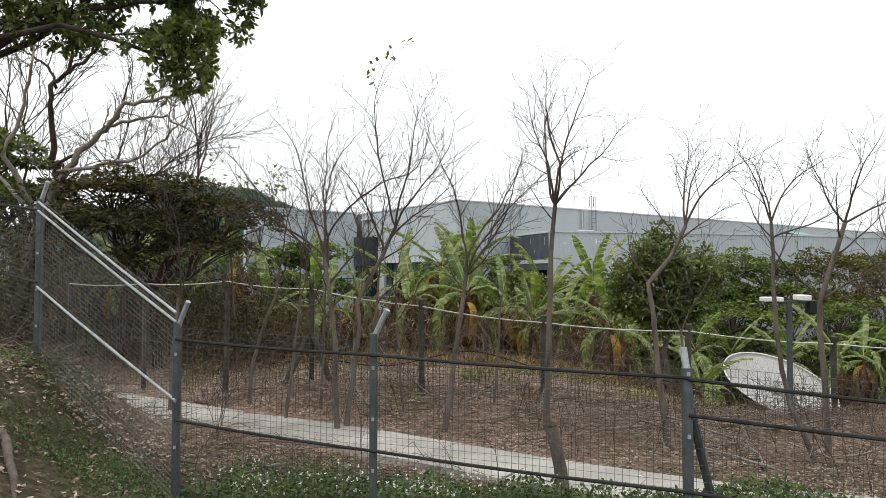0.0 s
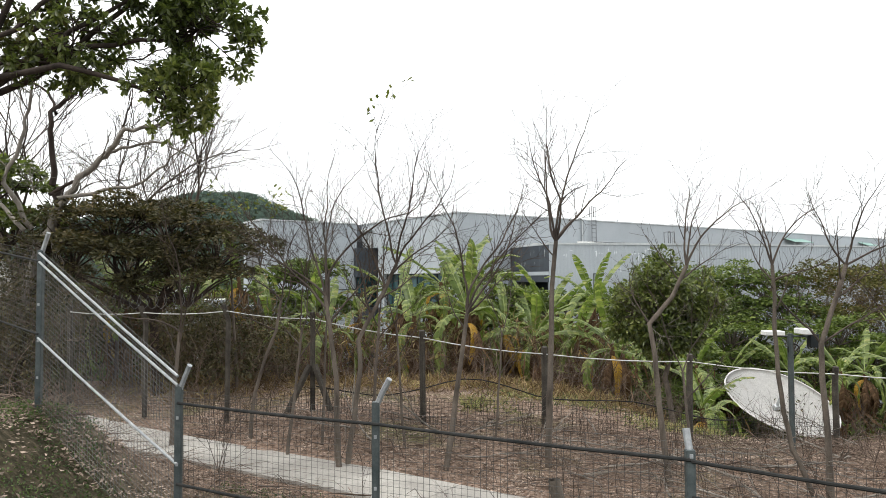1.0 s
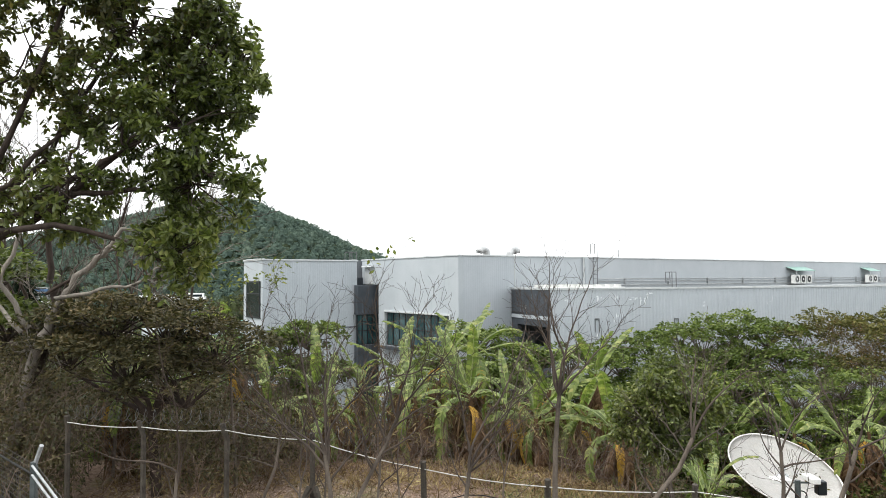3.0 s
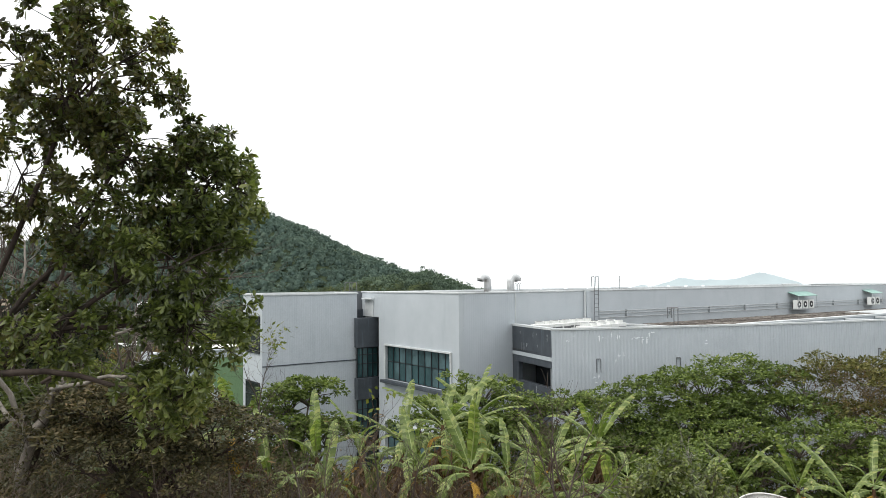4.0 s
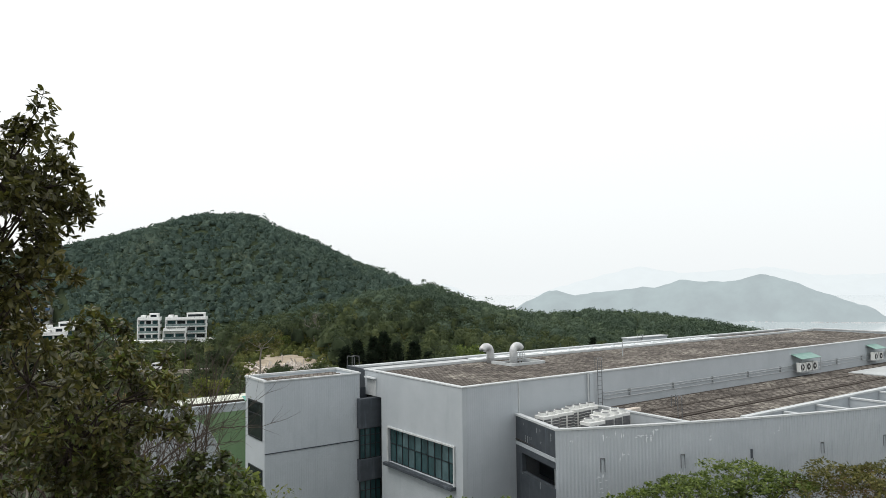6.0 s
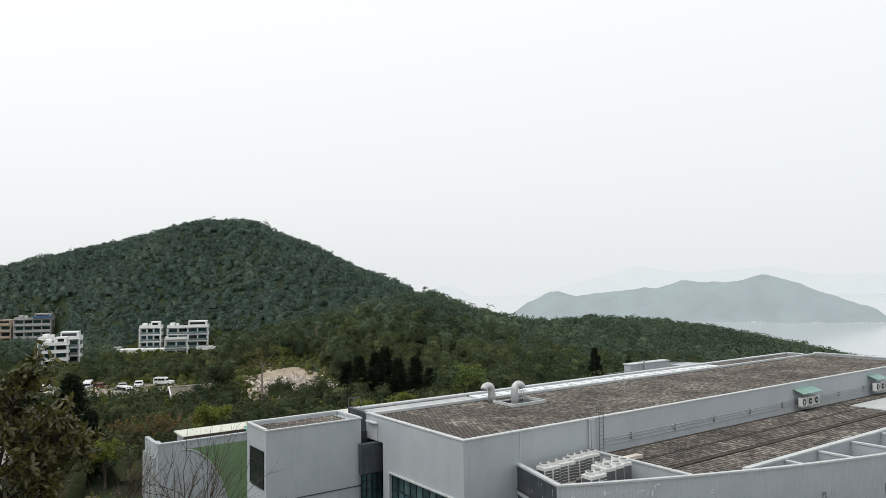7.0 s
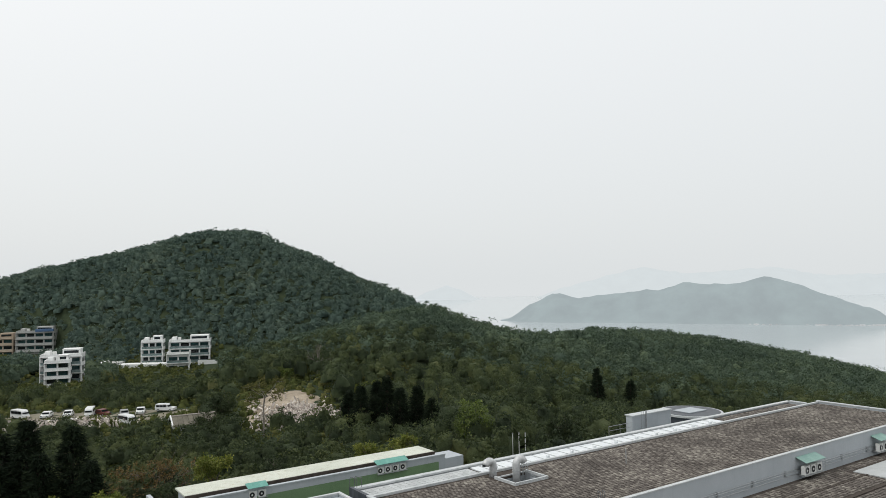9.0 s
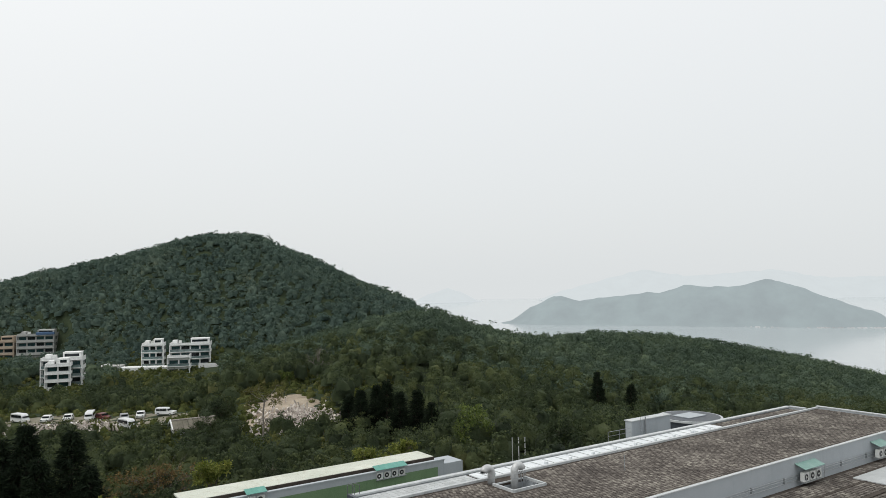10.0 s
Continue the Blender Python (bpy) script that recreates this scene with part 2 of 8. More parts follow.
# brown thicket leaves, darkened to hold the shade inside the growth
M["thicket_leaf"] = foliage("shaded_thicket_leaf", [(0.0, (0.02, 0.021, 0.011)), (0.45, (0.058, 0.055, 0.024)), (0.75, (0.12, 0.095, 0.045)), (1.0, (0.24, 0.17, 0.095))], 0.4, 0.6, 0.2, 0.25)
M["banana_yellow"] = foliage("yellowed_banana_leaf", [(0.0, (0.30, 0.17, 0.03)), (0.6, (0.48, 0.28, 0.04)), (1.0, (0.5, 0.36, 0.10))], 0.6, 0.6, 0.35)
M["banana_dead"] = foliage("dead_banana_leaf", [(0.0, (0.045, 0.027, 0.017)), (0.5, (0.12, 0.073, 0.044)), (1.0, (0.30, 0.195, 0.115))], 0.6, 0.9, 0.2, 0.1)
M["straw_leaf"] = foliage("dry_hanging_leaf", [(0, (0.04, 0.026, 0.016)), (0.35, (0.11, 0.07, 0.04)), (0.75, (0.29, 0.21, 0.115)), (1, (0.46, 0.40, 0.2))], 0.5, 0.9, 0.25, 0.1)
M["dry_reed"] = foliage("dry_reed_blade", [(0.0, (0.10, 0.078, 0.04)), (0.45, (0.25, 0.205, 0.105)), (0.75, (0.28, 0.29, 0.12)), (1.0, (0.5, 0.42, 0.26))], 0.4, 0.9, 0.25, 0.1)
M["weed"] = foliage("weed_leaf", [(0.0, (0.018, 0.032, 0.011)), (0.5, (0.05, 0.082, 0.022)), (1.0, (0.13, 0.17, 0.05))], 1.2, 0.6, 0.25)
M["petal"] = foliage("white_petal", [(0.0, (0.6, 0.6, 0.55)), (1.0, (0.75, 0.75, 0.72))], 1, 0.8, 0.3)
M["autumn"] = foliage("rust_brown_leaf", [(0.0, (0.07, 0.048, 0.022)), (0.5, (0.14, 0.097, 0.045)), (1.0, (0.25, 0.185, 0.085))], 0.3, 0.8, 0.2, 0.1)
M["olive"] = foliage("olive_brown_leaf", [(0, (0.04, 0.042, 0.016)), (0.5, (0.095, 0.096, 0.034)), (1, (0.22, 0.195, 0.075))], 0.3, 0.8, 0.2, 0.1)
M["yellowish"] = foliage("yellow_green_leaf", [(0.0, (0.055, 0.078, 0.016)), (0.5, (0.135, 0.16, 0.034)), (1.0, (0.29, 0.275, 0.07))], 0.3, 0.7, 0.25, 0.2)
M["conifer"] = foliage("black_green_needles", [(0.0, (0.006, 0.010, 0.006)), (0.6, (0.013, 0.022, 0.012)), (1.0, (0.027, 0.04, 0.017))], 0.3, 0.8, 0.05, 0.1)
M["yellow_scrub"] = foliage("yellow_green_scrub", [(0.0, (0.032, 0.042, 0.014)), (0.5, (0.075, 0.09, 0.028)), (1.0, (0.175, 0.165, 0.066))], 0.06, 0.9, 0.15, 0.1)
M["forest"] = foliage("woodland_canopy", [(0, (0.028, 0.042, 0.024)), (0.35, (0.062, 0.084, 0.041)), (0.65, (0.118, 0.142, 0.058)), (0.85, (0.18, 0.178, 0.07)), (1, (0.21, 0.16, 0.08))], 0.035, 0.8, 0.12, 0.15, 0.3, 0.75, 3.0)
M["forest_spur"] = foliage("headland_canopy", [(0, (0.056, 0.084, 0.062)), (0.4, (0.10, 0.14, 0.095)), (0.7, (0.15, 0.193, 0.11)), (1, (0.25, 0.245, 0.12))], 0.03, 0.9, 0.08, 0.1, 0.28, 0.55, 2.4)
# haze before the far hill is put into these paler, bluer leaf colours
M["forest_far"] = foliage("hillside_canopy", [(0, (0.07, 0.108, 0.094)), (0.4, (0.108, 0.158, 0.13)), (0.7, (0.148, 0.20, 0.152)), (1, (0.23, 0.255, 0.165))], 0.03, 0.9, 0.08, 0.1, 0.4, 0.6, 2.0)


def glass(name, tint, rough=0.06):
    m, n, l, b = shader(name, rough, 0.0, 0.6)
    r = ramp_node(n, [(0.3, tuple(c * 0.5 for c in tint)), (0.7, tint)])
    l.new(noise_node(n, l, 0.9, 3), r.inputs[0])
    l.new(r.outputs[0], b.inputs["Base Color"])
    return m


M["glass_teal"] = glass("teal_tinted_glass", (0.036, 0.085, 0.09))
M["glass_pale"] = glass("pale_balcony_glass", (0.20, 0.27, 0.265), 0.15)
# lighter panes: the reflected sky is put into their tint
M["glass_sky"] = glass("teal_glass_with_blind", (0.085, 0.15, 0.16))
M["glass_dark"] = glass("dark_glass", (0.02, 0.026, 0.03))


def ground_material():
    m, n, l, b = shader("earth_and_grass", 0.95, 0, 0.1)
    big = noise_node(n, l, 0.35, 5, 0.65)
    small = noise_node(n, l, 9, 5, 0.7)
    earth = ramp_node(n, [(0.3, (0.06, 0.04, 0.029)), (0.48, (0.19, 0.13, 0.096)), (0.72, (0.38, 0.285, 0.225))])
    l.new(small, earth.inputs[0])
    grass = ramp_node(n, [(0.3, (0.07, 0.085, 0.03)), (0.7, (0.17, 0.17, 0.075))])
    l.new(small, grass.inputs[0])
    pick = ramp_node(n, [(0.54, (0, 0, 0)), (0.66, (0.8, 0.8, 0.8))])
    l.new(big, pick.inputs[0])
    near_col = mix_node(n, l, "MIX", pick.outputs[0], earth.outputs[0], grass.outputs[0])
    floor = ramp_node(n, [(0.3, (0.024, 0.036, 0.021)), (0.7, (0.052, 0.067, 0.035))])
    l.new(big, floor.inputs[0])
    co = n.new("ShaderNodeTexCoord")
    sep = n.new("ShaderNodeSeparateXYZ")
    l.new(co.outputs["Object"], sep.inputs[0])
    far = n.new("ShaderNodeMapRange")
    far.inputs[1].default_value, far.inputs[2].default_value = 23.0, 27.0
    l.new(sep.outputs[1], far.inputs[0])
    # the near bank gets a darker soil colour that also holds its shade
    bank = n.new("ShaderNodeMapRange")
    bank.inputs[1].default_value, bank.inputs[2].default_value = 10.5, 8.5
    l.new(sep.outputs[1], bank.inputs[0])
    shaded_soil = ramp_node(n, [(0.3, (0.018, 0.018, 0.010)), (0.5, (0.05, 0.043, 0.026)), (0.72, (0.13, 0.10, 0.07))])
    l.new(small, shaded_soil.inputs[0])
    near_col = mix_node(n, l, "MIX", bank.outputs[0], near_col, shaded_soil.outputs[0])
    l.new(mix_node(n, l, "MIX", far.outputs[0], near_col, floor.outputs[0]), b.inputs["Base Color"])
    bump_node(n, l, b, small, 0.06)
    return m


def sea_material():
    m, n, l, b = shader("grey_sea", 0.15, 0, 0.5)
    b.inputs["Base Color"].default_value = (0.23, 0.27, 0.28, 1)
    rip = noise_node(n, l, 0.06, 6, 0.7, (1, 0.35, 1))
    r = ramp_node(n, [(0.3, (0.26, 0.29, 0.30)), (0.7, (0.33, 0.365, 0.375))])
    l.new(rip, r.inputs[0])
    l.new(r.outputs[0], b.inputs["Base Color"])
    bump_node(n, l, b, rip, 0.6, 0.2)
    # haze over the water is put in as a faint emission
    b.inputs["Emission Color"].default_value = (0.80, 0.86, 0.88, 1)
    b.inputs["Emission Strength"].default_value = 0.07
    return m


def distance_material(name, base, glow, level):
    """Land so far off that the haze in front is put into its emission."""
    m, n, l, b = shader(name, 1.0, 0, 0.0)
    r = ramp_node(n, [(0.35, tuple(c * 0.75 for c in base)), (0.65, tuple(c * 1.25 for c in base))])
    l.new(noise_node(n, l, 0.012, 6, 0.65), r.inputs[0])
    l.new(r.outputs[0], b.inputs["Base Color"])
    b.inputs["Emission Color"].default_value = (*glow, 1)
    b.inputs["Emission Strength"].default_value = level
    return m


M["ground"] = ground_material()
M["sea"] = sea_material()
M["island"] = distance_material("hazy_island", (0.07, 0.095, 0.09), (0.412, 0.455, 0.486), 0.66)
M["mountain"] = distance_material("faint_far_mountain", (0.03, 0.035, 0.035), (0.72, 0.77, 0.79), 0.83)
M["foam"] = distance_material("shore_surf", (0.5, 0.5, 0.5), (0.8, 0.84, 0.85), 0.12)


# ---- mesh helpers ----
def link_mesh(name, verts, faces, material, parent=None, label="", smooth=False):
    me = bpy.data.meshes.new(name)
    me.from_pydata([tuple(v) for v in verts] if not isinstance(verts, np.ndarray) else verts.tolist(), [], faces if isinstance(faces, list) else faces.tolist())
    me.materials.append(material)
    if smooth:
        me.shade_smooth()
    ob = new(name, me)
    if parent:
        ob.parent = parent
    if label:
        ob["label"] = label
    return ob


def part(name, bm, material, parent, label="", smooth=False):
    me = bpy.data.meshes.new(name)
    bmesh.ops.recalc_face_normals(bm, faces=bm.faces)
    bm.to_mesh(me)
    bm.free()
    me.materials.append(material)
    if smooth:
        me.shade_smooth()
    ob = new(name, me)
    if parent:
        ob.parent = parent
    if label:
        ob["label"] = label
    return ob


def thing(name, label, category, at=None, group="", kind=""):
    ob = new(name)
    if at is not None:
        ob.matrix_world = at
    return tagged(ob, label, category, group, kind)


def box(bm, x0, x1, y0, y1, z0, z1, bevel=0.0):
    vs = [bm.verts.new(p) for p in ((x0, y0, z0), (x1, y0, z0), (x1, y1, z0), (x0, y1, z0), (x0, y0, z1), (x1, y0, z1), (x1, y1, z1), (x0, y1, z1))]
    fs = [bm.faces.new([vs[i] for i in f]) for f in ((3, 2, 1, 0), (4, 5, 6, 7), (0, 1, 5, 4), (1, 2, 6, 5), (2, 3, 7, 6), (3, 0, 4, 7))]
    if bevel:
        bmesh.ops.bevel(bm, geom=list({e for f in fs for e in f.edges}), offset=bevel, segments=1, affect="EDGES")
    return bm


def boxes(*specs, bevel=0.0):
    bm = bmesh.new()
    for s in specs:
        box(bm, *s, bevel=bevel)
    return bm


def rod(bm, pts, r, sides=8, r_end=None):
    """A round bar along a line of points."""
    pts = [Vector(p) for p in pts]
    rings = []
    for i, p in enumerate(pts):
        d = (pts[min(i + 1, len(pts) - 1)] - pts[max(i - 1, 0)]).normalized()
        a = d.orthogonal().normalized()
        c = d.cross(a)
        rr = r if r_end is None else r + (r_end - r) * i / max(1, len(pts) - 1)
        rings.append([bm.verts.new(p + (a * math.cos(k * math.tau / sides) + c * math.sin(k * math.tau / sides)) * rr) for k in range(sides)])
    for q, w in zip(rings, rings[1:]):
        best = min(range(sides), key=lambda s: sum((q[k].co - w[(k + s) % sides].co).length_squared for k in range(sides)))
        for k in range(sides):
            bm.faces.new((q[k], q[(k + 1) % sides], w[(k + 1 + best) % sides], w[(k + best) % sides]))
    bm.faces.new(rings[0][::-1])
    bm.faces.new(rings[-1])
    return bm


def rods(specs, sides=8):
    bm = bmesh.new()
    for pts, r in specs:
        rod(bm, pts, r, sides)
    return bm


def disc(bm, c, r, h, sides=20, axis="z"):
    n = {"z": Vector((0, 0, 1)), "y": Vector((0, 1, 0)), "x": Vector((1, 0, 0))}[axis]
    c = Vector(c)
    return rod(bm, [c, c + n * h], r, sides)


# ---- the lie of the land ----
def ease(t):
    t = np.clip(t, 0, 1)
    return t * t * (3 - 2 * t)


def wobble(x, y, s, seed=0.0):
    return (np.sin(x * s + seed) * np.cos(y * s * 1.3 + seed * 2) + 0.5 * np.sin(x * s * 2.3 - y * s * 1.9 + seed * 3) + 0.25 * np.sin(x * s * 4.7 + y * s * 5.1))


def land(x, y):
    """Height of the ground at x, y."""
    x, y = np.asarray(x, float), np.asarray(y, float)
    near = np.interp(y, [-30, 4, 6.4, 8.2, 12, 15, 18, 22, 25, 28, 32, 40, 60, 110, 165, 210, 300, 340], [2.4, 1.95, 1.58, 1.06, 1.06, 1.35, 1.3, 1.1, 0.7, -0.4, -1.8, -4, -5, -6, -6.5, -8, -11, -11])
    near = near + 1.05 * ease((-1.5 - x) / 3) * (1 - ease((y - 9) / 3)) + 0.9 * ease((-5 - x) / 5) * (1 - ease((y - 9) / 4))
    near = near + 0.5 * ease((-3 - x) / 1.5) * (1 - ease((y - 9.2) / 1.8))
    near = near - 0.3 * ease((-2.5 - x) / 2) * ease((y - 12) / 2) * (1 - ease((y - 17) / 3))
    near = near - 0.45 * ease((x - 1) / 5) * ease((y - 12) / 3) * (1 - ease((y - 30) / 10))
    near = near - 2.3 * ease((x - 4.5) / 4.5) * ease((y - 14.5) / 6.5) * (1 - ease((y - 34) / 10))
    near = near + 0.025 * wobble(x, y, 1.1, 0.4) * (1 - ease((y - 60) / 20)) + 0.5 * wobble(x, y, 0.05, 2.0) * ease((y - 90) / 60)
    near = near - 26 * ease((x - 60) / 260) * ease((y - 60) / 200) - (4 * ease((x + 40) / 30) + 6 * ease(x / 50)) * ease((y - 115) / 70)
    ridge_a = np.interp(x, [-420, -275, -248, -215, -170, -152, -123, -94, -61, -41, -22, 10, 70], [16, 28.2, 32.2, 37.2, 49.2, 52.2, 51.2, 41.2, 24.2, 15, 4, -13, -60])
    front_a = near + (ridge_a - near) * ease((y - 312) / 105) ** 0.85
    hill = np.where(y < 417, front_a, ridge_a - (ridge_a + 100) * ease((y - 417) / 330))
    crest = np.interp(x, [-54, -16, 11, 60, 147, 231, 284, 420], [300, 315, 330, 360, 400, 460, 500, 560])
    top_b = np.interp(x, [-110, -54, -31, -16, 11, 28, 60, 112, 147, 190, 231, 284, 420], [-12, 1, 6, 8, 0, -4, -5, -12, -16.5, -25.5, -38, -53, -90])
    front_b = near + (top_b - near) * ease((y - (crest - 165)) / 165)
    spur = np.where(y < crest, front_b, top_b - (top_b + 100) * ease((y - crest) / 230))
    rough = 1.6 * wobble(x, y, 0.03, 1.0) * ease((y - 240) / 80)
    z = np.maximum(hill, spur) + np.where(y > 200, rough, 0)
    # level terraces under the houses
    for cx, cy, rx, ry, level in ((-134, 296, 34, 26, -11.0), (-148, 240, 22, 30, -11.6), (-213, 328, 26, 30, -8.4)):
        d = np.sqrt(((x - cx) / rx) ** 2 + ((y - cy) / ry) ** 2)
        z = z + np.minimum(0, level - z) * (1 - ease((d - 0.7) / 0.45))
    return z


def land_at(x, y):
    return float(land(x, y))


def graded(knots, steps):
    out = []
    for (a, b), s in zip(zip(knots, knots[1:]), steps):
        out += list(np.linspace(a, b, max(1, round((b - a) / s)), endpoint=False))
    return np.array(out + [knots[-1]])


gx = graded([-900, -420, -60, -16, 14, 60, 420, 900], [30, 6, 1.2, 0.35, 1.2, 6, 30])
gy = graded([-60, -4, 24, 60, 200, 520, 1000], [6, 0.35, 1.2, 4, 6, 30])
GX, GY = np.meshgrid(gx, gy)
GZ = land(GX, GY)
nx, ny = len(gx), len(gy)
idx = np.arange(nx * ny).reshape(ny, nx)
faces = np.stack([idx[:-1, :-1], idx[:-1, 1:], idx[1:, 1:], idx[1:, :-1]], -1).reshape(-1, 4)
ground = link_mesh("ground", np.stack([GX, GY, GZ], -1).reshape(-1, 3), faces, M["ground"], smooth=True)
tagged(ground, "brown earth and rough grass falling from a bank to wooded hills", "ground", kind="structure")

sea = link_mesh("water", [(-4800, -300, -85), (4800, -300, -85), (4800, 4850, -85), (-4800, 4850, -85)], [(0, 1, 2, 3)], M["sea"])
tagged(sea, "calm grey sea under haze behind the wooded headland", "sea", kind="structure")


def far_land(name, label, profile, y, depth, material, floor=-85.0, step=14.0, rough=1.0, recede=0.0):
    """A distant ridge: a height sheet under a skyline, rounded towards front and back; recede: how much farther its low-x end lies."""
    px, pz = zip(*profile)
    xs = np.arange(px[0], px[-1] + step, step)
    vs = np.linspace(-1, 1, 25)
    top = np.interp(xs, px, pz)
    X, Vv = np.meshgrid(xs, vs)
    shape = np.clip(1 - np.abs(Vv) ** 1.7, 0, 1)
    Z = floor - 1 + (top[None, :] - floor + 1) * shape
    Z = Z + rough * wobble(X, Vv * depth, 0.02, 0.7) * shape * 3 + rough * wobble(X, Vv * depth, 0.07, 1.7) * shape * 1.5
    Y = y + Vv * depth * (0.55 + 0.45 * ((top - floor) / (max(pz) - floor)))[None, :]
    k = 1 + recede * (1 - (X - px[0]) / (px[-1] - px[0]))
    X, Y, Z = X * k, Y * k, np.where(Z > floor, 24 + (Z - 24) * (1 + (k - 1) * np.clip((Z - floor) / 20, 0, 1)), Z)
    Z = np.where(shape > 0.02, Z, floor - 1)
    n0, m0 = len(xs), len(vs)
    ii = np.arange(n0 * m0).reshape(m0, n0)
    fc = np.stack([ii[:-1, :-1], ii[:-1, 1:], ii[1:, 1:], ii[1:, :-1]], -1).reshape(-1, 4)
    ob = link_mesh(name, np.stack([X, Y, Z], -1).reshape(-1, 3), fc, material, smooth=True)
    return tagged(ob, label, "island" if "island" in name else "mountain", kind="structure")


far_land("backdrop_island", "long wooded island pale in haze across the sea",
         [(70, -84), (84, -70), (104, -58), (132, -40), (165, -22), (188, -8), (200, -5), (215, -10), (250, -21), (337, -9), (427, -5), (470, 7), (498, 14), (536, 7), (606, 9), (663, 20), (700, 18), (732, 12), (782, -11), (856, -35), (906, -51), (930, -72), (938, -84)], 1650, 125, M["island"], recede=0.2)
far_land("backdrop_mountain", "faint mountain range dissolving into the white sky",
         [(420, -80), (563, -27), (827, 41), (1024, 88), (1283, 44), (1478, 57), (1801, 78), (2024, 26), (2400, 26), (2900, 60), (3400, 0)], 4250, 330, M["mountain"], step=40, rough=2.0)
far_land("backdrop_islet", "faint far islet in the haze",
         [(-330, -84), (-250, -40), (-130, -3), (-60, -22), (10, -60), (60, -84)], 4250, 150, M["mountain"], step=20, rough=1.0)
surf = bmesh.new()
for j in range(46):
    x0 = 480 + j * 9.0 + random.uniform(-3, 3)
    yy = 1650 - 125 * (0.55 + 0.45 * 0.72) - 14 + 60 * abs((x0 - 700) / 260) ** 3
    if random.random() < 0.75:
        k = 1 + 0.2 * (1 - (x0 - 70) / 868)
        box(surf, x0 * k, x0 * k + random.uniform(3, 12), yy * k, yy * k + 3, -85, -84.2 + random.uniform(0, 0.9))
tagged(part("shore_surf", surf, M["foam"], None), "thin white line of surf along the island shore", "surf", kind="stuff")


# ---- the long grey building; its own axes: u along the long wall, v away from it ----
SITE = Matrix(((0.798, -0.602, 0, 0.53), (0.602, 0.798, 0, 43.7), (0, 0, 1, 0), (0, 0, 0, 1)))
BASE = -5.5


def ribbed(u0, v0, u1, v1, z0, z1, pitch=0.17, deep=0.0045):
    """A sheet of ribbed cladding between two plan points, ribs standing out to its right-hand side."""
    bm = bmesh.new()
    a, b = Vector((u0, v0)), Vector((u1, v1))
    d = (b - a).normalized()
    out = Vector((d.y, -d.x))
    n = max(2, round((b - a).length / pitch))
    step = (b - a).length / n
    line = []
    for k in range(n):
        for f, o in ((0.0, 0), (0.42, 0), (0.5, deep), (0.92, deep)):
            line.append(a + d * step * (k + f) + out * o)
    line.append(b)
    lo = [bm.verts.new((p.x, p.y, z0)) for p in line]
    hi = [bm.verts.new((p.x, p.y, z1)) for p in line]
    for k in range(len(line) - 1):
        bm.faces.new((lo[k], lo[k + 1], hi[k + 1], hi[k]))
    return bm


def shell(bm, u0, u1, v0, v1, z0, z1):
    return box(bm, u0, u1, v0, v1, z0, z1)


hall = thing("building", "long grey flat-roofed building with ribbed walls and tiled roof", "building", SITE)

# main block with its window openings cut through the end wall
END_V = 9.6
win_rows = [(4.58, 2.25), (-0.62, -3.0)]
cuts = sorted([8.36 - 0.12] + [z for w in win_rows for z in w] + [BASE])
for z0, z1 in zip(cuts, cuts[1:]):
    if (z1, z0) in win_rows:
        part("end_pier", boxes((0, 0.35, 0, 0.85, z0, z1)), M["render"], hall)
        part("end_pier", boxes((0, 0.35, 8.6, END_V, z0, z1)), M["render"], hall)
    else:
        part("end_wall", boxes((0, 0.35, 0, END_V, z0, z1)), M["render"], hall, "smooth grey rendered end wall")
bm = boxes((0.355, 64.6, 0.0, 0.35, BASE, 8.24))
part("long_wall", bm, M["render"], hall)
part("wall_seam", boxes((4.47, 4.53, -0.05, -0.004, 5.9, 8.24)), M["coping"], hall)
part("cladding", ribbed(0.36, -0.004, 4.45, -0.004, BASE, 8.22, 0.17, 0.0025), M["clad"], hall, "vertical ribbed grey cladding")
part("back_wall", boxes((0.355, 62, 14.5, 14.85, BASE, 8.1)), M["render"], hall)
part("far_wall", boxes((64.25, 64.6, 0.36, 12.3, BASE, 8.2), (61.65, 62, 12.31, 14.49, BASE, 8.2)), M["render"], hall)
part("upper_stair_wall", boxes((0.0, 0.35, END_V + 0.004, 12.0, 6.5, 8.22)), M["render"], hall)
part("stair_hatch", boxes((-0.06, -0.004, 10.3, 11.5, 6.5, 7.75), bevel=0.01), M["coping"], hall, "pale hatch panel")
part("hatch_hood", boxes((-0.3, -0.065, 10.2, 11.6, 7.76, 7.86)), M["white_sheet"], hall)
part("dark_stair_wall", boxes((0.02, 0.3, 12.05, 14.9, -4, 8.3)), M["dark_panel"], hall, "charcoal stair tower wall")
part("roof_slab", boxes((0.355, 11.05, 0.36, 14.48, 7.8, 8.0), (14.25, 64.2, 0.36, 12.28, 7.8, 8.0), (14.25, 61.6, 12.285, 14.48, 7.8, 8.0), (11.05, 14.25, 0.36, 8.155, 7.8, 8.0), (11.05, 14.25, 10.6, 14.48, 7.8, 8.0)), M["joint"], hall)
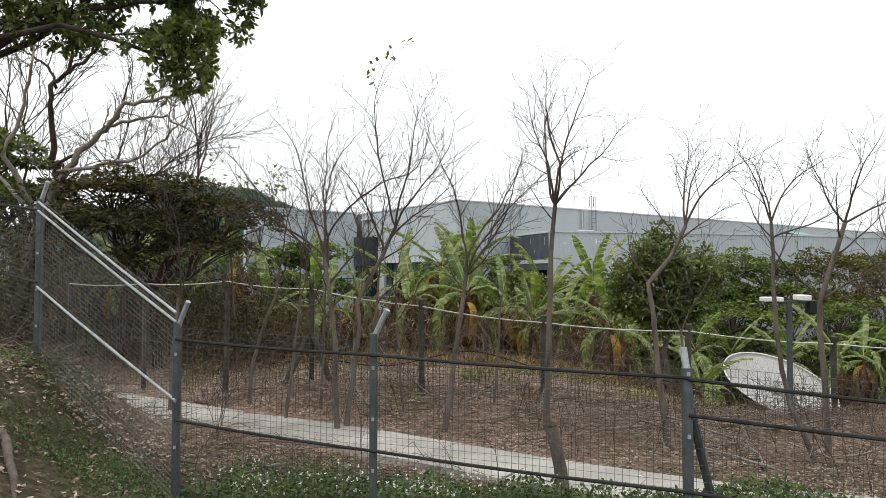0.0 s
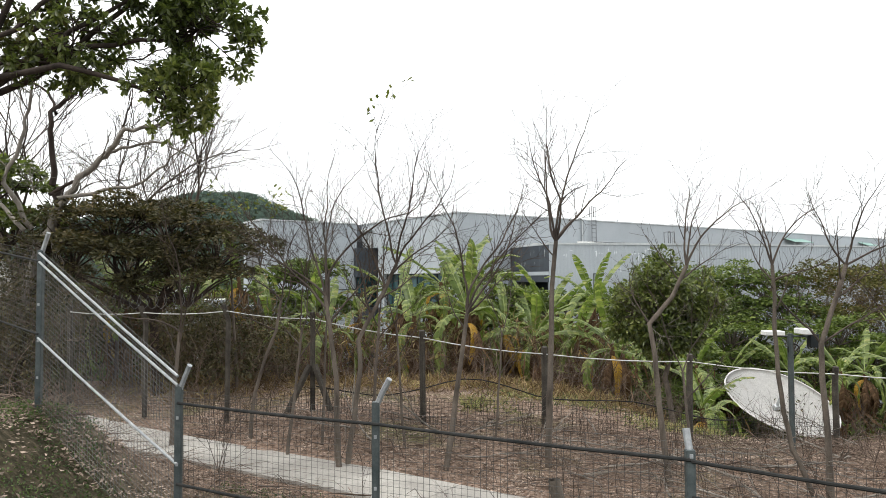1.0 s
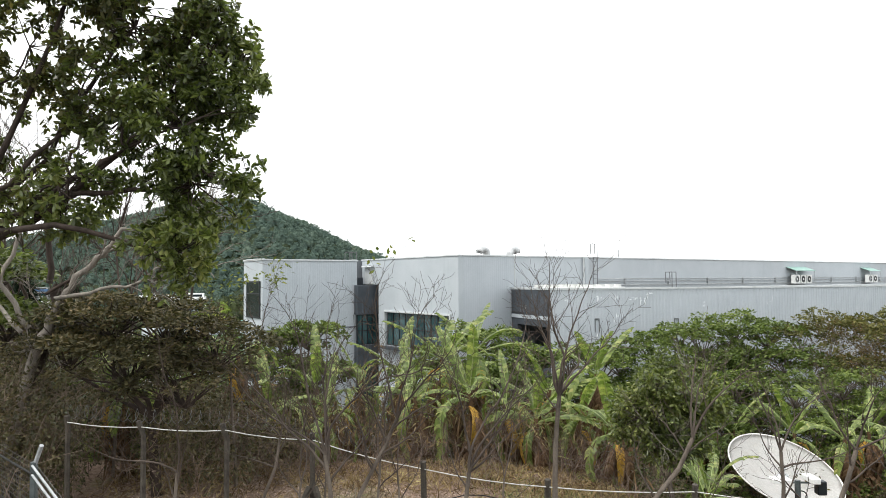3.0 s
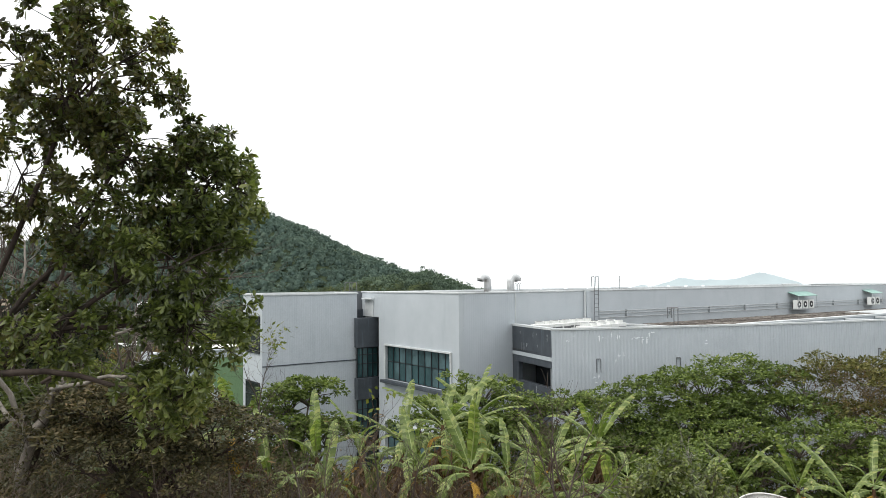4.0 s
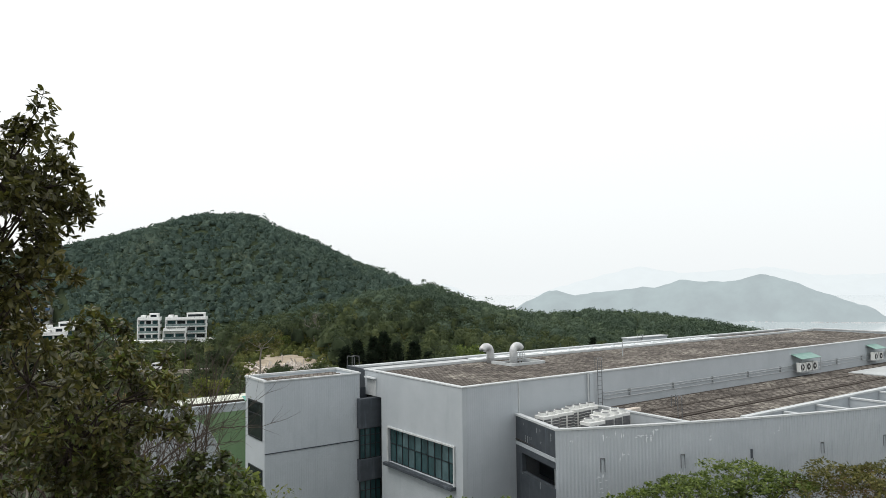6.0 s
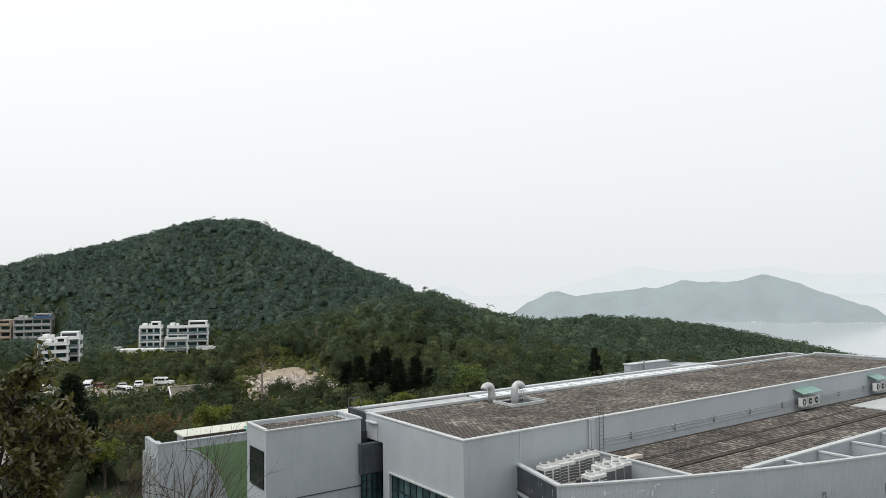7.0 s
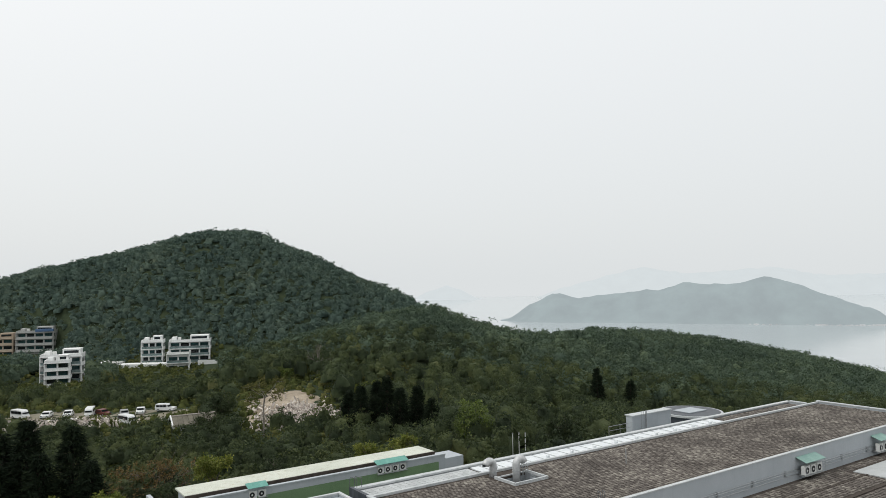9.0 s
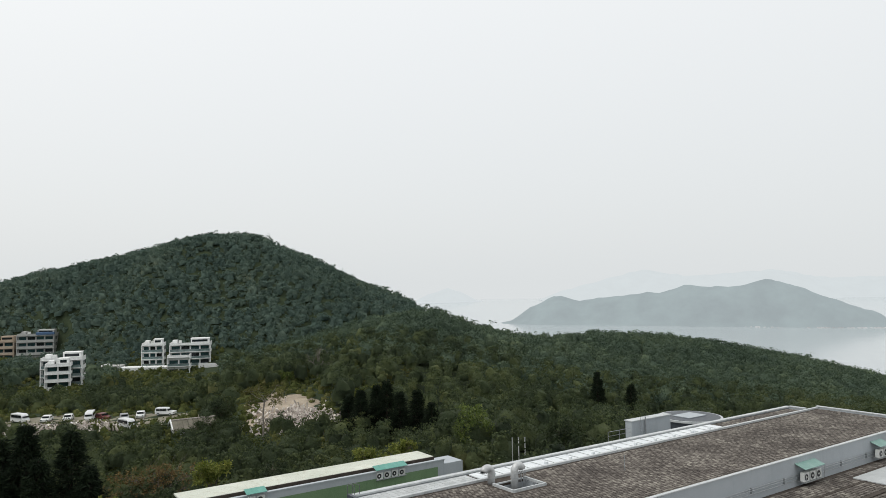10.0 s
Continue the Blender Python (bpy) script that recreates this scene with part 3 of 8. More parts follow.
# copings
for name, spec in (("coping", (-0.05, 0.28, -0.05, 12.1, 8.24, 8.34)), ("coping", (0.285, 64.65, -0.05, 0.28, 8.24, 8.34)), ("coping", (0.3, 62.05, 14.4, 14.9, 8.1, 8.26)),
                   ("coping", (0.43, 64.2, 12.0, 12.3, 8.01, 8.22)), ("coping", (64.2, 64.65, 0.43, 12.3, 8.2, 8.34)), ("coping", (61.6, 62.05, 12.305, 14.35, 8.2, 8.34))):
    part(name, boxes(spec, bevel=0.015), M["coping"], hall)

# windows in the end wall
def wide_window(z1, z0):
    w = part("window", boxes((-0.12, 0.05, 0.74, 0.86, z0 - 0.1, z1 + 0.1), (-0.12, 0.05, 8.6, 8.72, z0 - 0.1, z1 + 0.1), (-0.12, 0.05, 0.865, 8.595, z1 - 0.02, z1 + 0.1), bevel=0.012), M["coping"], hall, "wide window with raised pale surround and dark mullions")
    for k in range(9):
        part("sill_block", boxes((-0.42, 0.04, 0.7 + k * 0.9, 0.7 + k * 0.9 + 0.885, z0 - 0.22, z0 - 0.02), bevel=0.01), M["dark_panel"], w)
    n = 10
    step = 7.74 / n
    fr = bmesh.new()
    for k in range(n + 1):
        box(fr, 0.12, 0.2, 0.86 + k * step - 0.035, 0.86 + k * step + 0.035, z0, z1)
    mid = z0 + (z1 - z0) * 0.52
    for z in (z0, mid, z1 - 0.07):
        for k in range(n):
            box(fr, 0.13, 0.19, 0.86 + k * step + 0.04, 0.86 + (k + 1) * step - 0.04, z, z + 0.06)
    part("window_frame", fr, M["frame_dark"], w)
    for k in range(n):
        for a, c in ((z0 + 0.06, mid), (mid + 0.06, z1 - 0.07)):
            tilt = random.uniform(-0.012, 0.012)
            bm = bmesh.new()
            ys_ = (0.86 + k * step + 0.036, 0.86 + (k + 1) * step - 0.036)
            vs = [bm.verts.new(p) for p in ((0.16 + tilt, ys_[0], a), (0.16 - tilt, ys_[1], a), (0.16 - tilt, ys_[1], c), (0.16 + tilt, ys_[0], c))]
            bm.faces.new(vs)
            part("pane", bm, random.choice((M["glass_teal"], M["glass_teal"], M["glass_sky"])), w)


for z1, z0 in win_rows:
    wide_window(z1, z0)
# charcoal sheet standing in for the unlit room behind the windows
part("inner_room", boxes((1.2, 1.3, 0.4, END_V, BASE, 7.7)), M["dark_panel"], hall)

# stair recess between the two blocks
stair = part("stair_bridge", boxes((-1.38, 0.36, 10.2, 10.7, 4.35, 6.45), bevel=0.02), M["dark_panel"], hall, "charcoal panel bridging the stair recess")
part("stair_spandrel", boxes((-1.38, 0.36, 10.2, 10.7, 0.7, 2.2), bevel=0.02), M["dark_panel"], hall)
part("stair_back", boxes((-1.1, 0.02, 11.9, 12.0, BASE, 7.0)), M["dark_panel"], hall)
for z0, z1 in ((2.2, 4.35), (-2.2, 0.7), (-5.5, -3.0)):
    fr = bmesh.new()
    for u in (-1.36, -0.94, -0.52, -0.1, 0.29):
        box(fr, u, u + 0.07, 10.34, 10.44, z0, z1)
    for z in (z0, z0 + (z1 - z0) * 0.45, z0 + (z1 - z0) * 0.75, z1 - 0.06):
        box(fr, -1.29, 0.29, 10.35, 10.43, z, z + 0.06)
    w = part("stair_window", fr, M["frame_dark"], hall)
    for u, wide in ((-1.28, 0.33), (-0.86, 0.33), (-0.44, 0.33), (-0.02, 0.3)):
        part("pane", boxes((u, u + wide, 10.38, 10.4, z0 + 0.06, z1 - 0.06)), M["glass_teal"], w)

# pale tiled strip, white rooflight strip and its brackets
bm = bmesh.new()
for i in range(21):
    for j in range(4):
        box(bm, 0.5 + i * 0.5, 0.97 + i * 0.5, 12.36 + j * 0.5, 12.83 + j * 0.5, 8.0, 8.06)
tagged(part("pale_tile", bm, M["pale_paver"], hall), kind="stuff")
part("rooflight", boxes((11.2, 45, 12.35, 14.2, 8.0, 8.14), bevel=0.03), M["white_sheet"], hall, "long white rooflight strip")
for k in range(22):
    u = 12 + k * 1.5
    part("rooflight_rib", boxes((u, u + 0.09, 12.4, 14.15, 8.145, 8.19)), M["coping"], hall)
    if k % 2 == 0:
        part("rooflight_cap", boxes((u + 0.6, u + 0.85, 12.5, 12.8, 8.145, 8.36), bevel=0.03), M["white_sheet"], hall)

# sunken pit with goose-neck ducts
part("pit_curb", boxes((10.9, 14.4, 8.0, 8.15, 8.0, 8.22), (10.9, 11.05, 8.155, 10.6, 8.0, 8.22), (14.25, 14.4, 8.155, 10.6, 8.0, 8.22), (11.05, 14.25, 10.6, 10.72, 8.0, 8.1)), M["coping"], hall)
part("pit_floor", boxes((11.0, 14.3, 8.1, 10.65, 6.5, 6.6)), M["joint"], hall)
part("pit_wall", boxes((11.0, 11.05, 8.1, 10.65, 6.6, 7.99), (14.25, 14.3, 8.1, 10.65, 6.6, 7.99), (11.05, 14.25, 8.1, 8.15, 6.6, 7.79), (11.05, 14.25, 10.6, 10.65, 6.6, 7.79)), M["render"], hall)
for u, v, s_ in ((11.2, 11.1, -1), (12.9, 10.2, 1)):
    bend = [(u + s_ * 0.42 * (1 - math.cos(a)), v, 8.9 + 0.42 * math.sin(a)) for a in np.linspace(0.0, 2.75, 10)]
    duct = part("roof_duct", rods([([(u, v, 6.7 if s_ > 0 else 7.95), (u, v, 8.5)] + bend, 0.31)], 16), M["duct"], hall, "bent galvanised ventilation duct", smooth=True)
    part("duct_collar", rods([([(u, v, 8.4), (u, v, 8.46)], 0.335)], 16), M["steel"], duct)
    m_ = Vector(bend[-1])
    # near-black disc: the shade inside the hollow duct, put into colour
    part("duct_mouth", rods([([m_, m_ + Vector((-s_ * 0.004, 0, -0.02))], 0.27)], 14), M["frame_dark"], duct)
for k in range(3):
    part("pit_hoop", rods([([(13.5 + k * 0.28, 10.1, 6.7), (13.5 + k * 0.28, 10.1, 8.7), (13.53 + k * 0.28, 10.25, 8.82), (13.56 + k * 0.28, 10.4, 8.7), (13.56 + k * 0.28, 10.4, 6.7)], 0.025)], 6), M["steel"], hall)


def hoop_ladder(u, v, z0, z1, du=0.0, dv=0.45, bend=0.5, rungs=True):
    lad = part("roof_ladder", rods([([(u, v, z0), (u, v, z1 - 0.1), (u + 0.1, v + 0.08, z1), (u + 0.28, v + bend, z1), (u + 0.3, v + bend, z1 - 0.7)], 0.028),
                                    ([(u + 0.42, v, z0), (u + 0.42, v, z1 - 0.1), (u + 0.52, v + 0.08, z1), (u + 0.7, v + bend, z1), (u + 0.72, v + bend, z1 - 0.7)], 0.028)], 6), M["ladder"], hall, "steel hooped roof ladder")
    if rungs:
        z = z0 + 0.2
        while z < z1 - 0.7:
            part("rung", rods([([(u, v, z), (u + 0.42, v, z)], 0.018)], 6), M["ladder"], lad)
            z += 0.3


hoop_ladder(11.5, -0.3, 6.0, 9.25)
hoop_ladder(12.6, -6.0, 4.8, 7.2, bend=0.7, rungs=False)
hoop_ladder(0.1, 14.95, 6.0, 9.0, bend=-0.6, rungs=False)
part("roof_mast", rods([([(22.7, 7.1, 8.0), (22.7, 7.1, 9.35)], 0.045)], 6), M["steel"], hall)

# wall pipes and downpipe on the lower roof side
for z in (6.35, 6.62, 6.8):
    part("wall_pipe", rods([([(12.2, -0.14, z), (60, -0.14, z)], 0.03)], 6), M["steel"], hall)
for k in range(9):
    part("pipe_bracket", boxes((15 + k * 5, 15.04 + k * 5, -0.17, -0.005, 6.3, 6.86)), M["steel"], hall)
part("downpipe", rods([([(10.75, -0.12, 4.8), (10.75, -0.12, 8.3)], 0.06)], 8), M["coping"], hall)
part("wall_return", boxes((10.9, 11.3, -0.12, -0.004, 5.9, 8.24)), M["render"], hall)

# ---- curved annex ----
def sweep(u):
    s = u - 2.83
    return -5.0 - 0.48 * s + 0.0055 * s * s


annex_u = [2.83 + k * 1.2 for k in range(40)]
outer = [Vector((u, sweep(u))) for u in annex_u]
bm = bmesh.new()
line = []
for a, b in zip(outer, outer[1:]):
    d = (b - a).normalized()
    o = Vector((d.y, -d.x))
    for k in range(6):
        for f, q in ((0.0, 0), (0.42, 0), (0.5, 0.015), (0.92, 0.015)):
            line.append(a + (b - a) * ((k + f) / 6) + o * q)
lo = [bm.verts.new((p.x, p.y, BASE)) for p in line]
hi = [bm.verts.new((p.x, p.y, 6.16)) for p in line]
for k in range(len(line) - 1):
    bm.faces.new((lo[k], lo[k + 1], hi[k + 1], hi[k]))
part("curved_wall", bm, M["clad"], hall, "long curved wall of ribbed grey cladding")
bm = bmesh.new()
rings = []
for k, a in enumerate(outer):
    d = (outer[min(k + 1, len(outer) - 1)] - outer[max(k - 1, 0)]).normalized()
    o = Vector((-d.y, d.x))
    rings.append([bm.verts.new((p.x, p.y, z)) for p, z in ((a - o * 0.05, 6.165), (a - o * 0.05, 6.27), (a + o * 0.22, 6.27), (a + o * 0.22, 6.165))])
for q, w in zip(rings, rings[1:]):
    for k in range(4):
        bm.faces.new((q[k], q[(k + 1) % 4], w[(k + 1) % 4], w[k]))
part("curved_coping", bm, M["coping"], hall)
bm = bmesh.new()
for a, b in zip(outer, outer[1:]):
    d = (b - a).normalized()
    o = Vector((-d.y, d.x))
    p0, p1 = a + o * 0.25, b + o * 0.25
    bm.faces.new([bm.verts.new(c) for c in ((p0.x, p0.y, 1.0), (p1.x, p1.y, 1.0), (p1.x, p1.y, 6.16), (p0.x, p0.y, 6.16))])
part("curved_inner_face", bm, M["render"], hall)

# dark end of the annex: panel with a white band and a long opening
E0, E1 = Vector((4.2, -0.04)), Vector((2.86, -5.0))
ed = (E1 - E0).normalized()
eo = Vector((-ed.y, ed.x)) * -1


def end_piece(name, f0, f1, z0, z1, thick, material, proud=0.0, parent=None, label=""):
    a = E0 + (E1 - E0) * f0 + eo * proud
    b = E0 + (E1 - E0) * f1 + eo * proud
    c, d_ = b - eo * thick, a - eo * thick
    bm = bmesh.new()
    q = [bm.verts.new((p.x, p.y, z)) for z in (z0, z1) for p in (a, b, c, d_)]
    for f in ((3, 2, 1, 0), (4, 5, 6, 7), (0, 1, 5, 4), (1, 2, 6, 5), (2, 3, 7, 6), (3, 0, 4, 7)):
        bm.faces.new([q[i] for i in f])
    return part(name, bm, material, parent or hall, label)


end_piece("annex_end_panel", 0, 1, 4.62, 6.16, 0.3, M["dark_panel"], label="charcoal annex end panel streaked with white")
end_piece("annex_band", 0, 1, 4.4, 4.615, 0.3, M["render"], 0.04)
end_piece("annex_end_panel", 0, 1, 4.0, 4.395, 0.3, M["dark_panel"])
end_piece("annex_end_panel", 0, 0.16, 2.85, 3.995, 0.3, M["dark_panel"])
end_piece("annex_end_panel", 0, 1, BASE, 2.845, 0.3, M["dark_panel"])
# near-black sheet set back to put shade into the opening
end_piece("opening_back", 0.16, 1, 2.6, 4.2, 0.05, M["frame_dark"], -1.2)
end_piece("annex_coping", -0.01, 1.0, 6.165, 6.29, 0.34, M["coping"], 0.03)
for k in range(13):
    f, z = random.uniform(0.08, 0.97), random.choice((5.9, 5.6, 5.2, 2.8, 1.9, 1.3))
    end_piece("paint_run", f, f + random.uniform(0.002, 0.005), z - random.uniform(0.08, 0.45), z, 0.006, M["coping"], 0.0075)
for u, z0, z1, solid in ((5.25, 3.7, 4.5, 0), (9.9, 3.6, 4.42, 0), (14.35, 3.85, 4.4, 1), (19.4, 3.7, 4.4, 0), (24.6, 3.7, 4.4, 0)):
    v = sweep(u) - 0.024
    slope = sweep(u + 0.25) - sweep(u)
    if solid:
        part("slit_window", boxes((u, u + 0.13, v - 0.08, v + 0.05, z0, z1)), M["dark_panel"], hall, "narrow dark slit window")
    else:
        part("slit_window", boxes((u, u + 0.022, v - 0.02, v + 0.02, z0, z1), (u + 0.2, u + 0.225, v + slope - 0.03, v + slope, z0, z1), (u + 0.025, u + 0.195, v + slope - 0.03, v + 0.02, z1 - 0.04, z1)), M["ladder"], hall, "narrow blind slit with a grey frame")
# white flakes where the paint has run and peeled
for u, z, n_ in ((7.4, 5.75, 5), (8.1, 5.55, 7), (8.4, 5.8, 6), (6.6, 4.55, 5), (5.3, 3.35, 6), (5.4, 2.7, 5), (5.5, 1.7, 5), (3.9, 5.7, 3), (9.95, 3.4, 3), (5.5, 5.85, 4), (6.3, 5.8, 3), (12.0, 5.2, 3), (16.2, 5.4, 3)):
    for k in range(n_):
        bm = bmesh.new()
        cu, cz = u + random.uniform(-0.28, 0.28), z + random.uniform(-0.22, 0.16)
        w_, h_, tilt = random.uniform(0.03, 0.14), random.uniform(0.012, 0.05), random.uniform(-0.12, 0.12)
        if random.random() < 0.4:
            w_, h_ = h_, w_ * 1.6
        q = [(cu - w_, cz - tilt * w_), (cu - 0.3 * w_, cz - h_), (cu + w_, cz + tilt * w_), (cu + 0.2 * w_, cz + h_)]
        bm.faces.new([bm.verts.new((a_, sweep(a_) - 0.03, c_)) for a_, c_ in q])
        part("paint_flake", bm, M["white_sheet"], hall, "white peeled paint flake")

# lower roof, yard for cooling units, light wells
part("lower_roof_slab", boxes((11.2, 61, -8.55, -0.01, 5.3, 5.75), (13.4, 61, -9.2, -8.555, 5.3, 5.75)), M["joint"], hall)
part("yard_wall", boxes((11.0, 11.2, -8.2, -0.01, 4.3, 6.05)), M["render"], hall)
part("yard_coping", boxes((10.95, 11.25, -8.1, -0.01, 6.055, 6.15)), M["coping"], hall)
bm = bmesh.new()
bm.faces.new([bm.verts.new((u, v, 4.75)) for u, v in [(4.1, -0.02), (3.0, -4.6)] + [(u, sweep(u) + 0.3) for u in (4, 6, 8, 10, 11)] + [(11, -0.02)]])
part("yard_floor", bm, M["joint"], hall)
part("well_wall", boxes((14.6, 61, -9.45, -9.2, 0.5, 6.14)), M["render"], hall)
part("well_coping", boxes((14.5, 61, -9.52, -9.12, 6.145, 6.27)), M["coping"], hall)
bm = bmesh.new()
bm.faces.new([bm.verts.new((u, v, 0.9)) for u, v in [(u, sweep(u) + 0.3) for u in (13, 18, 24, 30, 36, 42, 48)] + [(48, -9.5), (13, -9.5)]])
part("well_floor", bm, M["joint"], hall)
for u in (18.7, 22.8, 27.4, 32.0, 36.6, 41.2, 45.8):
    part("well_partition", boxes((u, u + 0.2, sweep(u) + 0.35, -9.46, 0.9, 6.0)), M["render"], hall)
    part("partition_coping", boxes((u - 0.05, u + 0.25, sweep(u) + 0.35, -9.53, 6.005, 6.12)), M["coping"], hall)
part("pale_patch", boxes((43.6, 52, -5.2, -1.8, 5.75, 5.835)), M["pale_paver"], hall, "pale resurfaced roof patch")
for v in (-3.1, -5.6):
    part("roof_joint", boxes((12, 60.5, v, v + 0.12, 5.75, 5.832)), M["joint"], hall)
part("drain_box", boxes((11.4, 13.2, -2.6, -2.1, 5.76, 6.0)), M["rubble"], hall)

# low block beside the stair
low = thing("stair_block", "grey ribbed block with a tiled flat roof beside the stair recess", "building", SITE)
part("block_core", boxes((-8.2, -1.12, 10.75, 14.3, BASE, 8.0)), M["render"], low)
part("block_cladding", ribbed(-8.2, 10.74, -1.12, 10.74, 3.52, 8.16), M["clad"], low, "vertical ribbed grey cladding")
part("block_cladding", ribbed(-8.2, 10.74, -1.12, 10.74, BASE, 3.45), M["clad"], low)
part("cladding_joint", boxes((-8.2, -1.12, 10.69, 10.73, 3.455, 3.515)), M["dark_panel"], low)
for spec in ((-8.26, -1.06, 10.66, 10.86, 8.165, 8.26), (-8.26, -8.0, 10.905, 14.1, 8.165, 8.3), (-1.3, -1.06, 10.905, 14.1, 8.165, 8.3), (-8.26, -1.06, 14.105, 14.36, 8.165, 8.3)):
    part("coping", boxes(spec, bevel=0.01), M["coping"], low)
part("parapet", boxes((-8.2, -8.05, 10.76, 14.3, 8.0, 8.16), (-1.25, -1.12, 10.76, 14.3, 8.0, 8.16), (-8.04, -1.26, 14.15, 14.3, 8.0, 8.16)), M["render"], low)
for z0, z1 in ((4.3, 6.8), (0.0, 2.4)):
    w = part("side_window", boxes((-8.28, -8.21, 11.1, 13.6, z0, z0 + 0.1), (-8.28, -8.21, 11.1, 13.6, z1 - 0.1, z1), (-8.28, -8.21, 11.1, 11.2, z0 + 0.1, z1 - 0.1), (-8.28, -8.21, 13.5, 13.6, z0 + 0.1, z1 - 0.1), (-8.28, -8.21, 11.2, 13.5, z1 - 0.9, z1 - 0.82)), M["frame_dark"], low, "tall dark framed side window")
    part("pane", boxes((-8.26, -8.225, 11.2, 13.5, z0 + 0.1, z1 - 0.1)), M["glass_dark"], w)

# rear wing with the green wall
wing = thing("rear_wing", "low rear wing with a green painted wall and cream roof", "building", SITE)
part("wing_wall", boxes((-7.9, 27, 40.6, 41.0, -7, 1.9)), M["render"], wing)
part("wing_side", boxes((-7.9, -7.5, 41.005, 46, -7, 1.9)), M["render"], wing)
bm = bmesh.new()
arc = [(-5.6 + 5.0 * math.sin(a), 1.2 - 9.0 * (1 - math.cos(a))) for a in np.linspace(0.0, 1.35, 14)]
face = [bm.verts.new((u, 40.55, z)) for u, z in arc] + [bm.verts.new((26, 40.55, arc[-1][1])), bm.verts.new((26, 40.55, 1.2))]
bm.faces.new(face)
part("green_panel", bm, M["green_wall"], wing, "green painted wall panel with a curved edge")
part("panel_edge", rods([([(u, 40.53, z) for u, z in arc], 0.06)], 6), M["coping"], wing)
part("wing_roof", boxes((-7.5, 27, 41.0, 42.4, 1.3, 1.5)), M["joint"], wing)
part("wing_coping", boxes((-7.95, 27.05, 40.52, 41.0, 1.905, 2.05), (-7.95, -7.4, 41.005, 42.3, 1.905, 2.05)), M["render"], wing)
part("cream_roof", boxes((-4.9, 26.6, 42.4, 46.2, 1.9, 2.1), bevel=0.03), M["cream_roof"], wing, "stained cream sheet roof")
part("cream_fascia", boxes((-4.9, 26.6, 42.28, 42.395, 1.5, 2.06)), M["joint"], wing)
part("cream_roof_wall", boxes((-4.6, 26.4, 42.5, 46, -7, 1.895)), M["render"], wing)
part("lower_wall", boxes((27.05, 30, 40.7, 44, -7, 1.4)), M["render"], wing)
for k in range(4):
    part("side_pier", boxes((-8.25, -7.91, 41.2 + k * 1.3, 41.5 + k * 1.3, -7, 0.6)), M["coping"], wing)

# plant room and round tank beyond the far side
plant = thing("plant_room", "small grey rooftop plant room with a ladder", "plant room", SITE)
part("plant_wall", boxes((41.6, 48.8, 22.4, 23.4, -5, 7.6), bevel=0.03), M["render"], plant)
part("plant_coping", boxes((41.5, 48.9, 22.3, 23.5, 7.605, 7.7)), M["coping"], plant)
for u in (42.9, 43.35):
    part("ladder_rail", rods([([(u, 22.15, 4), (u, 22.15, 8.1)], 0.03)], 6), M["steel"], plant)
for k in range(11):
    part("ladder_rung", rods([([(42.9, 22.15, 4.2 + k * 0.32), (43.35, 22.15, 4.2 + k * 0.32)], 0.02)], 6), M["steel"], plant)
part("downpipe", rods([([(43.9, 22.25, 3), (43.9, 22.25, 8.0)], 0.09)], 8), M["pipe_pale"], plant)
part("guard_rail", rods([([(37.6, 22.5, 5.6), (37.6, 22.5, 6.9), (41.5, 22.5, 6.9)], 0.035), ([(39.5, 22.5, 5.6), (39.5, 22.5, 6.9)], 0.03), ([(37.6, 22.5, 6.4), (41.5, 22.5, 6.4)], 0.025)], 6), M["pipe_pale"], plant)
tank = thing("roof_tank", "round dark-rimmed rooftop tank with a grey lid", "tank", SITE)
bm = bmesh.new()
disc(bm, (56.0, 24.8, -5), 3.9, 11.0, 40)
part("tank_wall", bm, M["dark_panel"], tank)
bm = bmesh.new()
disc(bm, (56.0, 24.8, 6.005), 4.1, 0.25, 40)
part("tank_rim", bm, M["coping"], tank)
bm = bmesh.new()
disc(bm, (56.0, 24.8, 6.26), 3.8, 0.03, 40)
part("tank_cover", bm, M["dark_panel"], tank)
part("tank_lid", boxes((54.2, 57.8, 23.6, 26.2, 6.295, 6.4), bevel=0.02), M["render"], tank)


def local(u, v, z, turn=0.0):
    return SITE @ pose(u, v, z, 0, 0, turn)


# cooling units in the yard
def chiller():
    t = thing("cooling_unit", "white rooftop cooling unit with two fan cowls", "air conditioner", Matrix(), "cooling units in the roof yard")
    part("casing", boxes((-0.66, 0.66, -0.42, 0.42, 0.1, 1.5), bevel=0.025), M["ac_white"], t)
    part("base_rail", boxes((-0.7, 0.7, -0.36, -0.28, 0, 0.098), (-0.7, 0.7, 0.28, 0.36, 0, 0.098)), M["steel"], t)
    for x in (-0.36, 0.36):
        part("grille", boxes((x - 0.28, x + 0.28, -0.445, -0.425, 0.3, 1.3)), M["ladder"], t, "dark louvred grille")
        bm = bmesh.new()
        disc(bm, (x * 0.92, 0, 1.505), 0.29, 0.17, 18)
        cowl = part("fan_cowl", bm, M["ac_white"], t)
        bm = bmesh.new()
        disc(bm, (x * 0.92, 0, 1.678), 0.21, 0.012, 18)
        part("fan_grille", bm, M["ladder"], cowl)
    part("grille", boxes((-0.685, -0.665, -0.34, 0.34, 0.3, 1.3)), M["ladder"], t)
    for k in range(5):
        part("louvre", boxes((-0.64, 0.64, -0.46, -0.447, 0.42 + k * 0.18, 0.45 + k * 0.18)), M["ac_white"], t)
    return t


unit = chiller()
